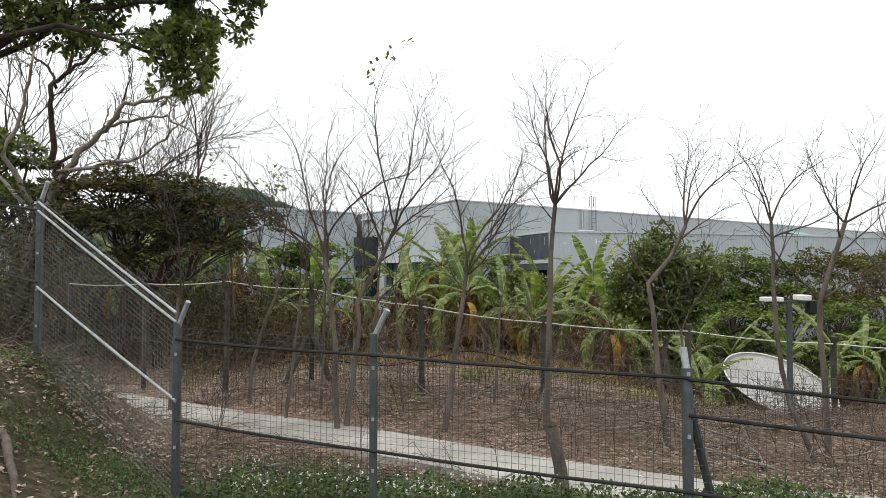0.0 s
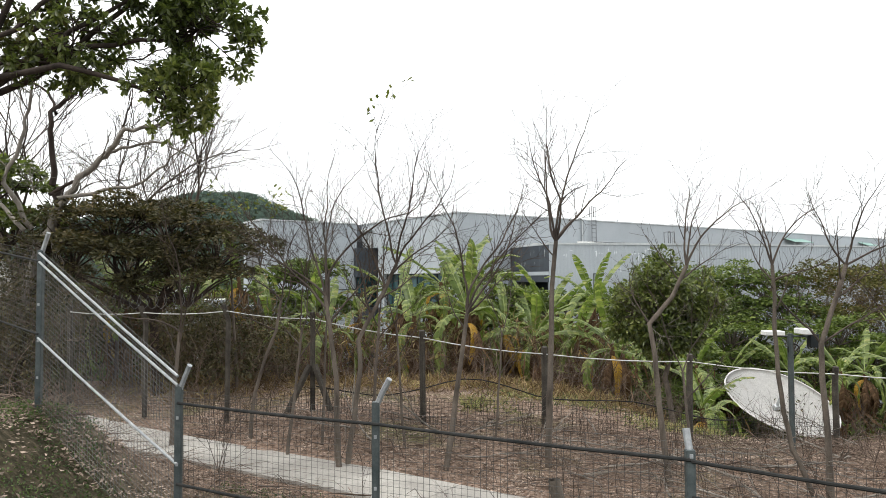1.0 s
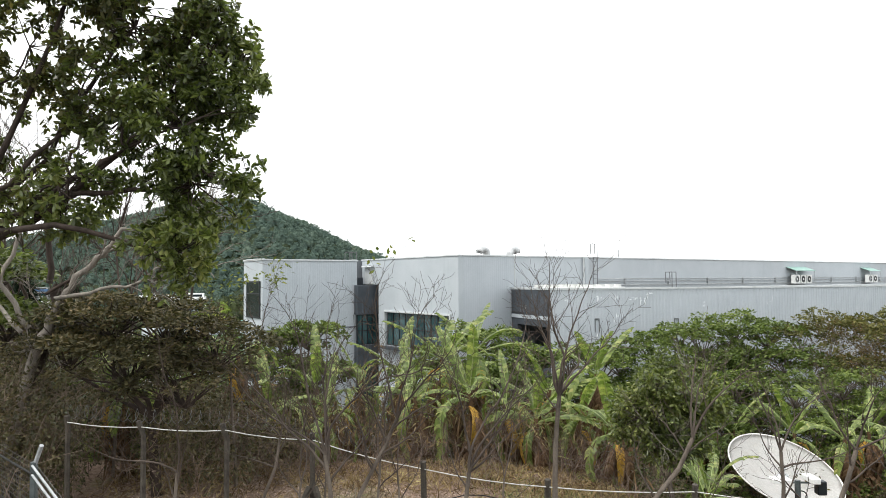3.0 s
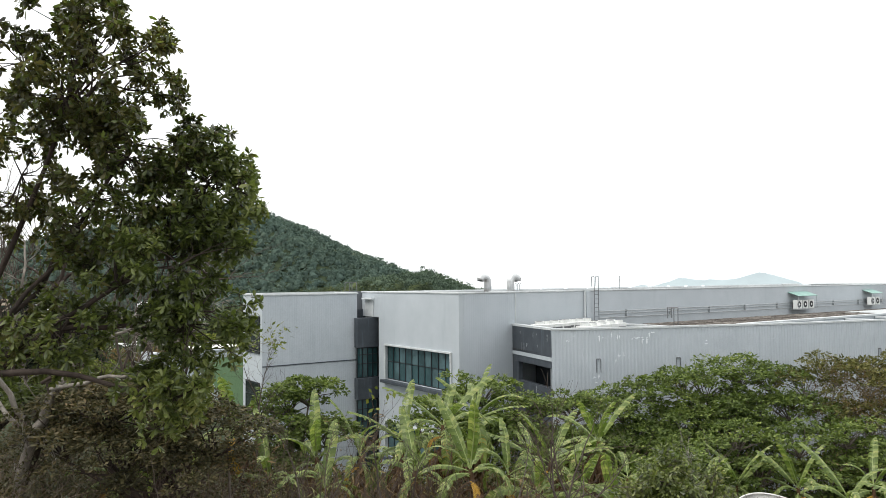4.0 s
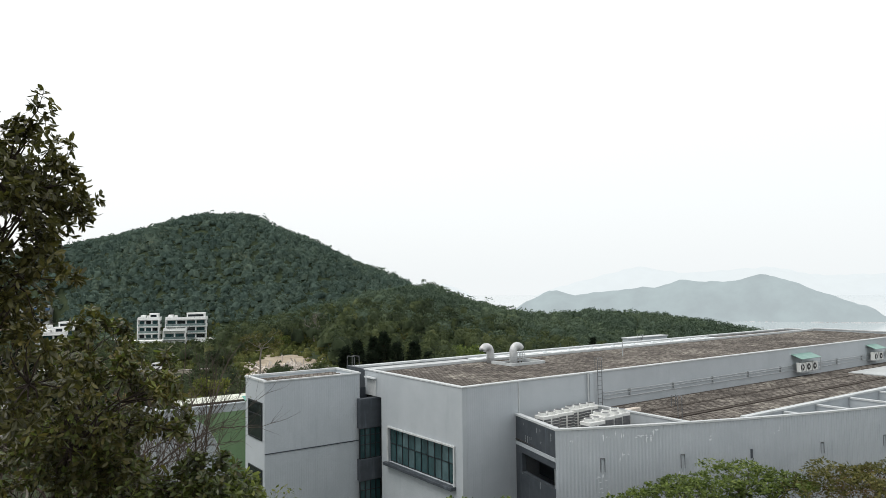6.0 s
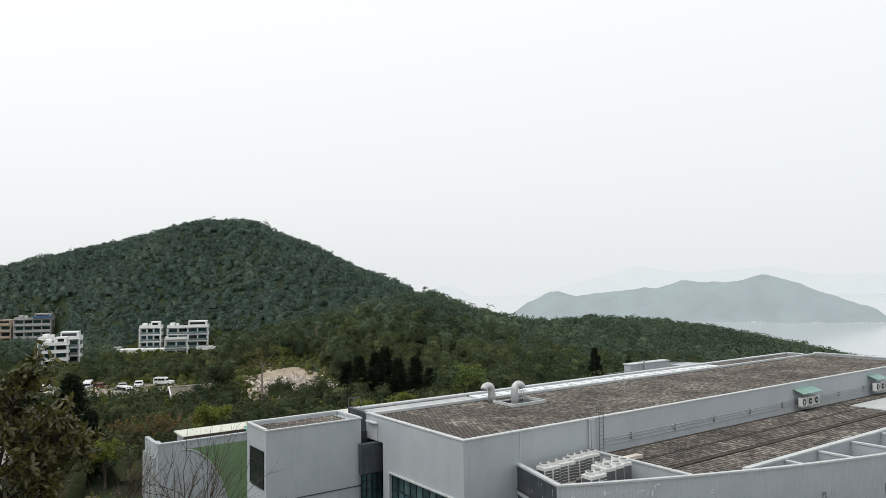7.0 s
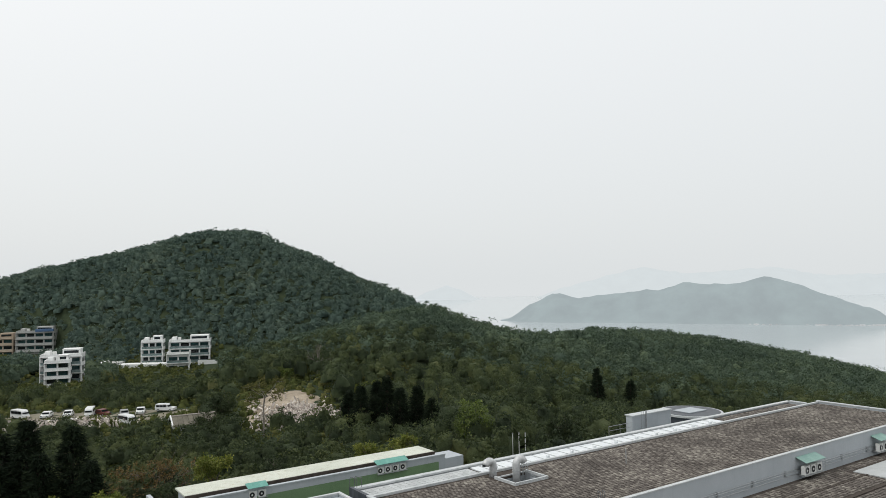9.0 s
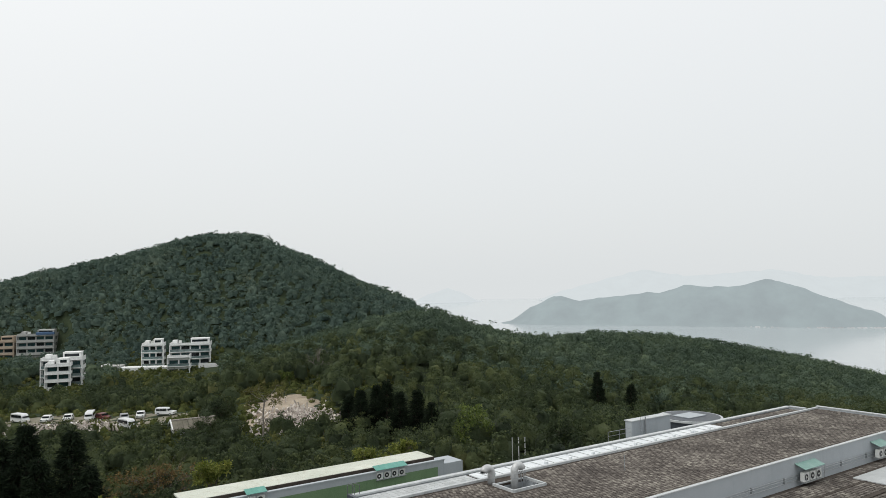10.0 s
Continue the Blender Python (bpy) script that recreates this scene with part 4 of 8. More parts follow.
spots = [(5.5, -1.5), (7.0, -1.35), (8.4, -0.95), (9.8, -0.85), (8.1, -3.7), (9.0, -3.6), (9.9, -3.45), (6.3, -4.6)]
unit.matrix_world = local(*spots[0], 4.77)
for u, v in spots[1:]:
    copy_thing(unit, local(u, v, 4.77, (0 if v > -3 else 88 if v > -4 else 0) + random.uniform(-2, 2)))


def split_units(n, where, awning, label, turn=0.0, tilt=0.25):
    """A row of small outdoor units on a wall, under a sloping sheet awning."""
    t = thing("wall_unit_row", label, "air conditioner", where, "wall air conditioners")
    w = n * 1.05
    bm = bmesh.new()
    vs = [(-0.1, -1.0, 1.15), (w + 0.1, -1.0, 1.15), (w + 0.1, 0.0, 1.5), (-0.1, 0.0, 1.5)]
    lo_ = [bm.verts.new(p) for p in vs]
    hi_ = [bm.verts.new((x, y, z + 0.04)) for x, y, z in vs]
    for f in ((0, 1, 2, 3),):
        bm.faces.new([lo_[i] for i in f][::-1])
        bm.faces.new([hi_[i] for i in f])
    for k in range(4):
        bm.faces.new((lo_[k], lo_[(k + 1) % 4], hi_[(k + 1) % 4], hi_[k]))
    part("awning", bm, awning, t, "sloping green sheet awning")
    for x in (0.0, w):
        part("awning_post", rods([([(x, -0.95, 0.0), (x, -0.95, 1.16)], 0.025)], 6), M["steel"], t)
    part("shelf", boxes((0, w, -0.9, -0.02, -0.05, 0.0)), M["steel"], t)
    for k in range(n):
        c = part("outdoor_unit", boxes((k * 1.05 + 0.1, k * 1.05 + 0.95, -0.75, -0.35, 0.02, 0.8), bevel=0.02), M["ac_white"], t)
        bm = bmesh.new()
        disc(bm, (k * 1.05 + 0.42, -0.775, 0.41), 0.29, 0.02, 20, "y")
        part("fan", bm, M["ac_dark"], c)
        bm = bmesh.new()
        disc(bm, (k * 1.05 + 0.42, -0.79, 0.41), 0.1, 0.012, 12, "y")
        part("fan_hub", bm, M["ac_white"], c)
    return t


split_units(3, local(37.1, 0, 6.25), M["pale_awning"], "three white outdoor units under a faded green awning")
split_units(2, local(51.2, 0, 6.25), M["pale_awning"], "two white outdoor units under a faded green awning")
split_units(2, local(1.2, 41.2, 1.05), M["teal"], "two white outdoor units under a teal awning on the rear wing")
split_units(4, local(17.0, 41.2, 1.05), M["teal"], "four white outdoor units under teal awnings on the rear wing")

# small dark dish-like bin against the wall
bm = bmesh.new()
disc(bm, (0, 0, 0), 0.24, 1.5, 14)
drum = part("dark_drum", bm, M["frame_dark"], None)
drum.matrix_world = local(10.5, -0.4, 4.77)
tagged(drum, "dark upright drum standing against the grey wall", "drum")


# ---- fast builders for stems, wires and leaves ----
def tube_arrays(lines, sides=4):
    """Verts and faces of round stems; lines: (points, radii)."""
    V, Fc, base = [], [], 0
    for pts, radii in lines:
        pts = np.asarray(pts, float)
        radii = np.broadcast_to(np.asarray(radii, float), (len(pts),))
        d = np.gradient(pts, axis=0)
        d /= np.linalg.norm(d, axis=1, keepdims=True) + 1e-9
        ref = np.array([0.0, 0.0, 1.0]) if abs(d[0, 2]) < 0.8 else np.array([1.0, 0.0, 0.0])
        a = np.cross(d, ref)
        a /= np.linalg.norm(a, axis=1, keepdims=True) + 1e-9
        b = np.cross(d, a)
        ang = np.arange(sides) * math.tau / sides
        ring = pts[:, None, :] + radii[:, None, None] * (a[:, None, :] * np.cos(ang)[None, :, None] + b[:, None, :] * np.sin(ang)[None, :, None])
        V.append(ring.reshape(-1, 3))
        n = len(pts)
        i = np.arange(n - 1)[:, None] * sides + np.arange(sides)[None, :]
        j = np.arange(n - 1)[:, None] * sides + (np.arange(sides)[None, :] + 1) % sides
        Fc.append((np.stack([i, j, j + sides, i + sides], -1).reshape(-1, 4) + base))
        base += n * sides
    return np.concatenate(V), np.concatenate(Fc)


def stems(name, lines, material, parent=None, sides=4, label="", smooth=True):
    v, f = tube_arrays(lines, sides)
    return link_mesh(name, v, f, material, parent, label, smooth)


def leaf_arrays(centers, dirs, length, width, rng, droop=0.25, fold=0.25, simple=False):
    """Folded pointed leaves: each a spine with two halves."""
    n = len(centers)
    c = np.asarray(centers, float)
    d = np.asarray(dirs, float)
    d = d / (np.linalg.norm(d, axis=1, keepdims=True) + 1e-9)
    up = rng.normal(size=(n, 3)) * 0.6 + np.array([0, 0, 1.0])
    side = np.cross(d, up)
    side /= np.linalg.norm(side, axis=1, keepdims=True) + 1e-9
    nor = np.cross(side, d)
    L = (length * rng.uniform(0.65, 1.25, n))[:, None]
    W = (width * rng.uniform(0.7, 1.2, n))[:, None]
    mid = c + d * L * 0.5
    tip = c + d * L - nor * L * droop
    l_ = mid + side * W * 0.5 - nor * W * fold
    r_ = mid - side * W * 0.5 - nor * W * fold
    if simple:
        return np.stack([c, l_, tip, r_], 1).reshape(-1, 3), np.arange(4 * n).reshape(-1, 4)
    # broad beyond the middle, with a short point
    la, ra = c + d * L * 0.3 + side * W * 0.36 - nor * W * fold * 0.5, c + d * L * 0.3 - side * W * 0.36 - nor * W * fold * 0.5
    lb, rb = c + d * L * 0.68 + side * W * 0.5 - nor * (W * fold + L * droop * 0.35), c + d * L * 0.68 - side * W * 0.5 - nor * (W * fold + L * droop * 0.35)
    V = np.stack([c, la, lb, tip, rb, ra], 1).reshape(-1, 3)
    b = np.arange(n)[:, None] * 6
    Fc = np.concatenate([b + np.array([0, 1, 2, 3]), b + np.array([0, 3, 4, 5])], 0)
    return V, Fc


def leaves(name, centers, dirs, length, width, material, parent=None, seed=1, droop=0.25, label="", simple=True):
    v, f = leaf_arrays(centers, dirs, length, width, np.random.default_rng(seed), droop, simple=simple)
    return link_mesh(name, v, f, material, parent, label)


def grow(rng, start, heading, length, radius, levels, spread=0.6, forks=3, lift=0.25, wiggle=0.12, shrink=0.62, thin=0.5, bare=0.35):
    """A branching stem: returns lines (points, radii) and the tips with their headings."""
    lines, tips = [], []

    def limb(p, h, ln, r, lv):
        n = 6 if lv > 1 else 4
        pts, cur, hd = [np.array(p)], np.array(p, float), np.array(h, float) / np.linalg.norm(h)
        heads = [hd]
        for _ in range(n):
            hd = hd + rng.normal(size=3) * wiggle + np.array([0, 0, lift * 0.12])
            hd /= np.linalg.norm(hd)
            cur = cur + hd * ln / n
            pts.append(cur.copy())
            heads.append(hd)
        r_end = r * (0.55 if lv else 0.25)
        lines.append((np.array(pts), np.linspace(r, r_end, n + 1)))
        if lv == 0:
            tips.append((pts[-1], hd))
            tips.append((pts[-2], heads[-2]))
            return
        for k in range(forks + (1 if lv == levels else 0)):
            f = bare + (1 - bare) * (k + rng.uniform(0.2, 1.0)) / (forks + 1)
            i = min(n, max(1, int(round(f * n))))
            out = rng.normal(size=3)
            out -= out.dot(heads[i]) * heads[i]
            out /= np.linalg.norm(out) + 1e-9
            nh = heads[i] + out * spread * rng.uniform(0.6, 1.3) + np.array([0, 0, lift])
            limb(pts[i], nh, ln * shrink * rng.uniform(0.7, 1.2), max(r * thin, 0.0022), lv - 1)
        limb(pts[-1], heads[-1], ln * shrink, r_end, lv - 1)

    limb(np.array(start, float), heading, length, radius, levels)
    return lines, tips


def on_ground(x, y, dz=0.0):
    return (x, y, land_at(x, y) + dz)


# ---- the near wire fence on the bank ----
POSTS = [(-6.75, 10.5, 3.15, 5.15), (-4.38, 8.92, 2.5, 4.59), (-1.92, 7.16, 1.45, 3.17), (0.09, 6.56, 1.4, 3.12), (2.52, 5.49, 1.5, 2.96), (4.95, 4.45, 1.6, 2.9)]
fence = thing("fence", "grey steel post and wire mesh fence with angled post tips", "fence", Matrix.Translation((0, 7, 1.5)))
FI = fence.matrix_world.inverted()


def fpart(name, bm, material, label="", smooth=False):
    bm.transform(FI)
    return part(name, bm, material, fence, label, smooth)


def lerp3(a, b, f):
    return tuple(p + (q - p) * f for p, q in zip(a, b))


for k, (x, y, z0, z1) in enumerate(POSTS):
    zb = min(z0, land_at(x, y)) - 0.15
    bm = boxes((x - 0.033, x + 0.033, y - 0.033, y + 0.033, zb, z1), bevel=0.006)
    fpart("post", bm, M["post"])
    arm_mat = M["pipe_pale"]
    bm = bmesh.new()
    rod(bm, [(x + 0.01, y, z1 - 0.03), (x + 0.07, y - 0.03, z1 + 0.10), (x + 0.13, y - 0.07, z1 + 0.21)] if k != 4 else [(x, y, z1 - 0.03), (x - 0.01, y + 0.05, z1 + 0.14)], 0.027, 6)
    fpart("post_tip", bm, arm_mat, "angled pale steel post tip")
    for j in range(3):
        zz = z0 + 0.5 + j * 0.45
        bm = boxes((x - 0.012, x + 0.012, y - 0.043, y - 0.034, zz, zz + 0.03))
        fpart("bolt", bm, M["pipe_pale"])
for (a, b), levels, mat, rr in ((POSTS[2:4], ((3.01, 2.93), (2.23, 2.09)), M["rail"], 0.0145), (POSTS[3:5], ((2.93, 2.89), (2.09, 2.07)), M["rail"], 0.0145),
                                (POSTS[4:6], ((2.88, 2.74), (2.62, 2.52), (2.07, 2.0)), M["rail"], 0.0145),
                                (POSTS[0:2], ((4.85, 4.45), (3.95, 3.55)), M["rail"], 0.014),
                                (POSTS[1:3], ((4.55, 3.27), (4.44, 3.18), (3.50, 2.42)), M["pipe_pale"], 0.0145)):
    for za, zc in levels:
        sag = [(lerp3((a[0], a[1] - 0.04, za), (b[0], b[1] - 0.04, zc), f)) for f in (0, 0.33, 0.66, 1)]
        sag = [(p[0], p[1], p[2] - (0.012 if 0 < i < 3 else 0)) for i, p in enumerate(sag)]
        bm = bmesh.new()
        rod(bm, sag, rr, 7)
        fpart("rail", bm, mat, "pale galvanised rail" if mat is M["pipe_pale"] else "")
rngw = np.random.default_rng(5)
for a, b, ta, tb in ((POSTS[0], POSTS[1], 4.95, 4.55), (POSTS[1], POSTS[2], 4.58, 3.3), (POSTS[2], POSTS[3], 3.12, 3.04), (POSTS[3], POSTS[4], 3.04, 3.0), (POSTS[4], POSTS[5], 2.98, 2.85)):
    A, B = np.array(a[:2]), np.array(b[:2])
    ln = np.linalg.norm(B - A)
    lines = []
    nv = int(ln / 0.058)
    bot_a, bot_b = a[2] - 0.02, b[2] - 0.02

    def grid_point(f, g):
        p = A + (B - A) * f
        lo_z, hi_z = bot_a + (bot_b - bot_a) * f, ta + (tb - ta) * f
        bow = 0.02 * math.sin(f * 3.1) * math.sin(g * 3.1)
        return (p[0], p[1] + 0.005 + bow, lo_z + (hi_z - lo_z) * g)

    for i in range(1, nv):
        f = i / nv + rngw.normal() * 0.0007
        lines.append(([grid_point(f, g) for g in (0, 0.25, 0.5, 0.75, 1)], 0.0018))
    nh = int((ta - bot_a) / 0.058)
    for j in range(nh + 1):
        g = j / nh
        lines.append(([grid_point(f, g) for f in (0.01, 0.25, 0.5, 0.75, 0.99)], 0.0018))
    v, f = tube_arrays(lines, 3)
    v = v - np.array(fence.matrix_world.translation)
    link_mesh("wire_mesh", v, f, M["wire_pale"] if a is POSTS[1] else M["wire"], fence, "square welded wire mesh")
bm = bmesh.new()
rod(bm, [(2.56, 5.5, 2.6), (2.86, 5.75, 1.55)], 0.032, 8)
fpart("brace", bm, M["post"])

# ---- concrete path behind the fence, slab by slab ----
path = thing("path", "worn pale concrete footpath along the fence", "path", kind="structure")
way_pts = [(-9.6, 17.0), (-6.5, 14.75), (-4.7, 13.6), (-0.6, 11.2), (2.0, 9.4), (4.3, 8.2), (7.5, 7.2), (11, 6.4)]
cum = [0]
for p, q in zip(way_pts, way_pts[1:]):
    cum.append(cum[-1] + math.dist(p, q))


def along(s):
    x = np.interp(s, cum, [p[0] for p in way_pts])
    y = np.interp(s, cum, [p[1] for p in way_pts])
    return np.array([x, y])


s = 0.0
while s < cum[-1] - 1.5:
    p, q = along(s + 0.006), along(s + 1.494)
    bm = bmesh.new()
    d = (q - p) / np.linalg.norm(q - p)
    o = np.array([-d[1], d[0]]) * 0.62
    zz = 1.14 + random.uniform(-0.004, 0.004)
    ring = [p - o, q - o, q + o, p + o]
    lo = [bm.verts.new((r[0], r[1], zz - 0.16)) for r in ring]
    hi = [bm.verts.new((r[0], r[1], zz)) for r in ring]
    bm.faces.new(hi)
    bm.faces.new(lo[::-1])
    for k in range(4):
        bm.faces.new((lo[k], lo[(k + 1) % 4], hi[(k + 1) % 4], hi[k]))
    part("slab", bm, M["concrete"], path)
    s += 1.5

# ---- the farther fence of dark posts, with rope, razor coil and low netting ----
OLD = [(-8.6, 17.2, 3.6), (-6.5, 16.6, 3.6), (-4.35, 15.95, 3.66), (-2.42, 15.75, 3.5), (0.035, 14.65, 3.17), (2.48, 14.55, 2.85), (5.45, 14.9, 2.66), (8.3, 14.8, 2.42), (11.2, 14.8, 2.3)]
old = thing("post_fence", "old dark post fence with rope, razor wire and low netting", "fence")
for k, (x, y, zt) in enumerate(OLD):
    zb = land_at(x, y) - 0.1
    lean = random.uniform(-0.02, 0.02)
    bm = bmesh.new()
    tipx = -0.1 if k in (1, 2) else 0.0
    rod(bm, [(x - lean, y, zb), (x, y, zt - 0.35), (x + tipx, y - 0.05, zt)], 0.062, 6)
    part("post", bm, M["timber_post"], old)
    if k == 3:
        for sx in (-0.55, 0.5):
            bm = bmesh.new()
            rod(bm, [(x + sx, y - 0.25, zb), (x + sx * 0.1, y - 0.03, 2.35)], 0.075, 6)
            part("brace", bm, M["timber_post"], old, "slanting dark brace")
rope = []
for (a, b) in zip(OLD, OLD[1:]):
    for f in (0, 0.25, 0.5, 0.75):
        p = lerp3((a[0], a[1] - 0.07, a[2] - 0.14), (b[0], b[1] - 0.07, b[2] - 0.14), f)
        rope.append((p[0], p[1], p[2] - 0.10 * f * (1 - f) * 2))
stems("rope", [(rope, 0.011)], M["rope"], old, 5, "white rope strung along the posts")
coil = []
for i in range(620):
    f = i / 619
    s_ = f * 3.6
    k = int(s_)
    p = lerp3(OLD[k], OLD[min(k + 1, 8)], s_ - k)
    a = i * 0.33
    coil.append((p[0] + 0.015 * math.cos(a * 3), p[1] + 0.16 * math.cos(a), p[2] + 0.1 + 0.16 * math.sin(a)))
stems("razor_coil", [(coil, 0.005)], M["wire_pale"], old, 3, "tangled razor wire coil")
net = []
for a, b in zip(OLD[1:7], OLD[2:8]):
    n_ = int(math.dist(a[:2], b[:2]) / 0.075)
    za, zb = land_at(a[0], a[1]), land_at(b[0], b[1])
    for i in range(n_):
        p = lerp3((a[0], a[1] - 0.09, za), (b[0], b[1] - 0.09, zb), i / n_)
        net.append(([p, (p[0] + random.uniform(-0.02, 0.02), p[1], p[2] + 0.52)], 0.0035))
    for j in range(8):
        net.append(([(a[0], a[1] - 0.09, za + j * 0.074), lerp3((a[0], a[1] - 0.09, za + j * 0.074), (b[0], b[1] - 0.09, zb + j * 0.074), 0.5), (b[0], b[1] - 0.09, zb + j * 0.074)], 0.0035))
stems("netting", net, M["wire_dark"], old, 3, "low black netting")
stems("black_cable", [([(x, 16.3 + 0.4 * math.sin(x), land_at(x, 16.3) + 0.45 + 0.12 * math.sin(x * 1.7)) for x in np.linspace(-2.4, 7, 24)], 0.014)], M["wire_dark"], old, 5, "sagging black cable")

# ---- satellite dish ----
dish = thing("satellite_dish", "large off-white satellite dish tilted to the sky", "satellite dish", Matrix.Translation((12.75, 27.6, -0.5)))
nrm = Vector((0.17, -0.44, 0.88)).normalized()
turn = nrm.to_track_quat("Z", "Y").to_matrix().to_4x4()
bm = bmesh.new()
seg, rings_ = 56, 10
prev = None
for r in range(rings_ + 1):
    rad = 2.06 * r / rings_
    ring = [bm.verts.new((rad * math.cos(a * math.tau / seg), rad * math.sin(a * math.tau / seg), 0.42 * (r / rings_) ** 2 - 0.3)) for a in range(seg)] if r else [bm.verts.new((0, 0, -0.3))]
    if prev:
        for a in range(seg):
            if len(prev) == 1:
                bm.faces.new((prev[0], ring[a], ring[(a + 1) % seg]))
            else:
                bm.faces.new((prev[a], ring[a], ring[(a + 1) % seg], prev[(a + 1) % seg]))
    prev = ring
bmesh.ops.solidify(bm, geom=bm.faces[:], thickness=0.03)
bm.transform(turn)
part("reflector", bm, M["dish"], dish, smooth=True)
bm = rods([([(2.06 * math.cos(a), 2.06 * math.sin(a), 0.12) for a in np.linspace(0, math.tau, 57)], 0.03)], 6)
bm.transform(turn)
part("rim", bm, M["dish"], dish)
bm = boxes((-0.22, 0.22, -0.09, 0.09, -0.28, -0.1), bevel=0.02)
disc(bm, (-0.1, 0, -0.1), 0.05, 0.35, 10)
bm.transform(turn)
part("hub", bm, M["steel"], dish)
bm = rods([([(0, 0.1, -1.9), (0, 0.12, -0.45)], 0.14), ([(0, 0.12, -0.5), (0.0, 0.3, -0.75), (0.0, 0.9, -1.6)], 0.06)], 10)
part("mount", bm, M["steel"], dish)

# ---- pole with camera and lamp ----
pole = thing("camera_pole", "grey steel pole with white camera housing and lamp", "camera pole", Matrix.Translation(on_ground(6.72, 13.2, -0.1)))
ph = 3.2 - land_at(6.72, 13.2) + 0.1
part("pole", rods([([(0, 0, 0), (0, 0, ph)], 0.05)], 10), M["post"], pole)
part("crossbar", rods([([(-0.36, 0, ph - 0.04), (0.36, 0, ph - 0.04)], 0.02)], 6), M["post"], pole)
bm = boxes((-0.5, -0.17, -0.2, 0.06, ph - 0.02, ph + 0.06), bevel=0.012)
part("lamp_head", bm, M["ac_white"], pole, "white flat lamp head")
bm = boxes((0.12, 0.27, -0.3, 0.12, ph + 0.0, ph + 0.1), bevel=0.015)
part("camera_housing", bm, M["ac_white"], pole, "white camera housing")
bm = boxes((0.31, 0.47, -0.1, 0.06, ph - 0.24, ph + 0.0), bevel=0.015)
part("lamp_box", bm, M["frame_dark"], pole, "black lamp box")
part("cable_loop", rods([([(0.05 + 0.1 * math.cos(a), -0.02, ph - 0.28 + 0.1 * math.sin(a)) for a in np.linspace(0, 6.2, 16)], 0.012)], 5), M["wire_dark"], pole)


# ---- near and middle planting ----
def ball_points(rng, c, r, n, shell=0.55):
    d = rng.normal(size=(n, 3))
    d /= np.linalg.norm(d, axis=1, keepdims=True)
    rad = shell + (1 - shell) * rng.uniform(0, 1, n) ** 0.7
    return np.array(c) + d * np.array(r) * rad[:, None], d


def broadleaf(name, label, base, lean, blobs, leaf_n, leaf_len, leaf_w, leaf_mat, bark, seed, trunk_r=0.16, cluster=14, category="tree", bare_twigs=0, group="", full_above=None, thin=0.35):
    """A broad-leaved tree: trunk and limbs run to lumps of crown, each made of leafy shoots."""
    rng = np.random.default_rng(seed)
    t = thing(name, label, category, Matrix.Translation(base), group)
    b0 = np.array(base)
    lines = []
    fork = np.array(lean, float)
    mid = (b0 + fork) / 2 + rng.normal(size=3) * 0.12
    pts = np.array([b0 - [0, 0, 0.2], b0 * 0.75 + mid * 0.25 + rng.normal(size=3) * 0.04, mid, (mid + fork) / 2 + rng.normal(size=3) * 0.08, fork])
    lines.append((pts, np.linspace(trunk_r, trunk_r * 0.72, 5)))
    cen, dirs = [], []
    vol = np.array([np.prod(r) ** (2 / 3) for c, r in blobs])
    if full_above is not None:
        vol = vol * np.array([1.0 if c[2] > full_above or (thin > 0.2 and c[0] > -4.8) else 0.6 if c[2] > 9.3 else thin for c, r in blobs])
    share = vol / vol.sum()
    for (c, r), sh in zip(blobs, share):
        c, r = np.array(c, float), np.array(r, float)
        m1 = fork * 0.6 + c * 0.4 + rng.normal(size=3) * 0.25 + [0, 0, 0.2]
        lines.append((np.array([fork, (fork + m1) / 2 + rng.normal(size=3) * 0.1, m1, (m1 + c) / 2 + rng.normal(size=3) * 0.15, c]), np.linspace(trunk_r * 0.34, trunk_r * 0.13, 5)))
        n_sh = max(6, int(leaf_n * sh / cluster))
        # shoots gather in lumps, leaving gaps between
        lumps, _ = ball_points(rng, c, r * 0.76, max(6, n_sh // 12), 0.45)
        for L in lumps:
            lines.append((np.array([c, (c + L) / 2 + rng.normal(size=3) * 0.12, L]), np.linspace(trunk_r * 0.14, 0.008, 3)))
        own = rng.integers(0, len(lumps), n_sh)
        P = lumps[own] + rng.normal(size=(n_sh, 3)) * (r * 0.17)
        out = P - c
        out /= np.linalg.norm(out, axis=1, keepdims=True) + 1e-9
        for k in range(0, n_sh, 2):
            lines.append((np.array([lumps[own[k]], P[k]]), np.array([0.008, 0.003])))
        rep = np.repeat(np.arange(n_sh), cluster)
        dd = out[rep] * 0.55 + rng.normal(size=(len(rep), 3)) * 0.65 + [0, 0, -0.05]
        cp = P[rep] + dd * leaf_len * rng.uniform(0.1, 0.7, (len(rep), 1))
        cen.append(cp)
        dirs.append(dd)
    lines = [(p - b0, r) for p, r in lines]
    stems("trunk", lines, bark, t, 6)
    leaves("crown", np.concatenate(cen) - b0, np.concatenate(dirs), leaf_len, leaf_w, leaf_mat, t, seed, simple=leaf_len > 0.23)
    if bare_twigs:
        tw = []
        for k in range(bare_twigs):
            c, r = blobs[rng.integers(0, len(blobs))]
            p, d = ball_points(rng, c, np.array(r) * 0.8, 1)
            ln, _ = grow(rng, p[0] - b0, d[0] + [0, 0, 0.3], 1.0, 0.009, 2, 0.6, 3, 0.15)
            tw += ln
        tagged(stems("twig_spray", tw, M["bark_pale"], t, 3, "bare grey twigs"), kind="stuff")
    return t


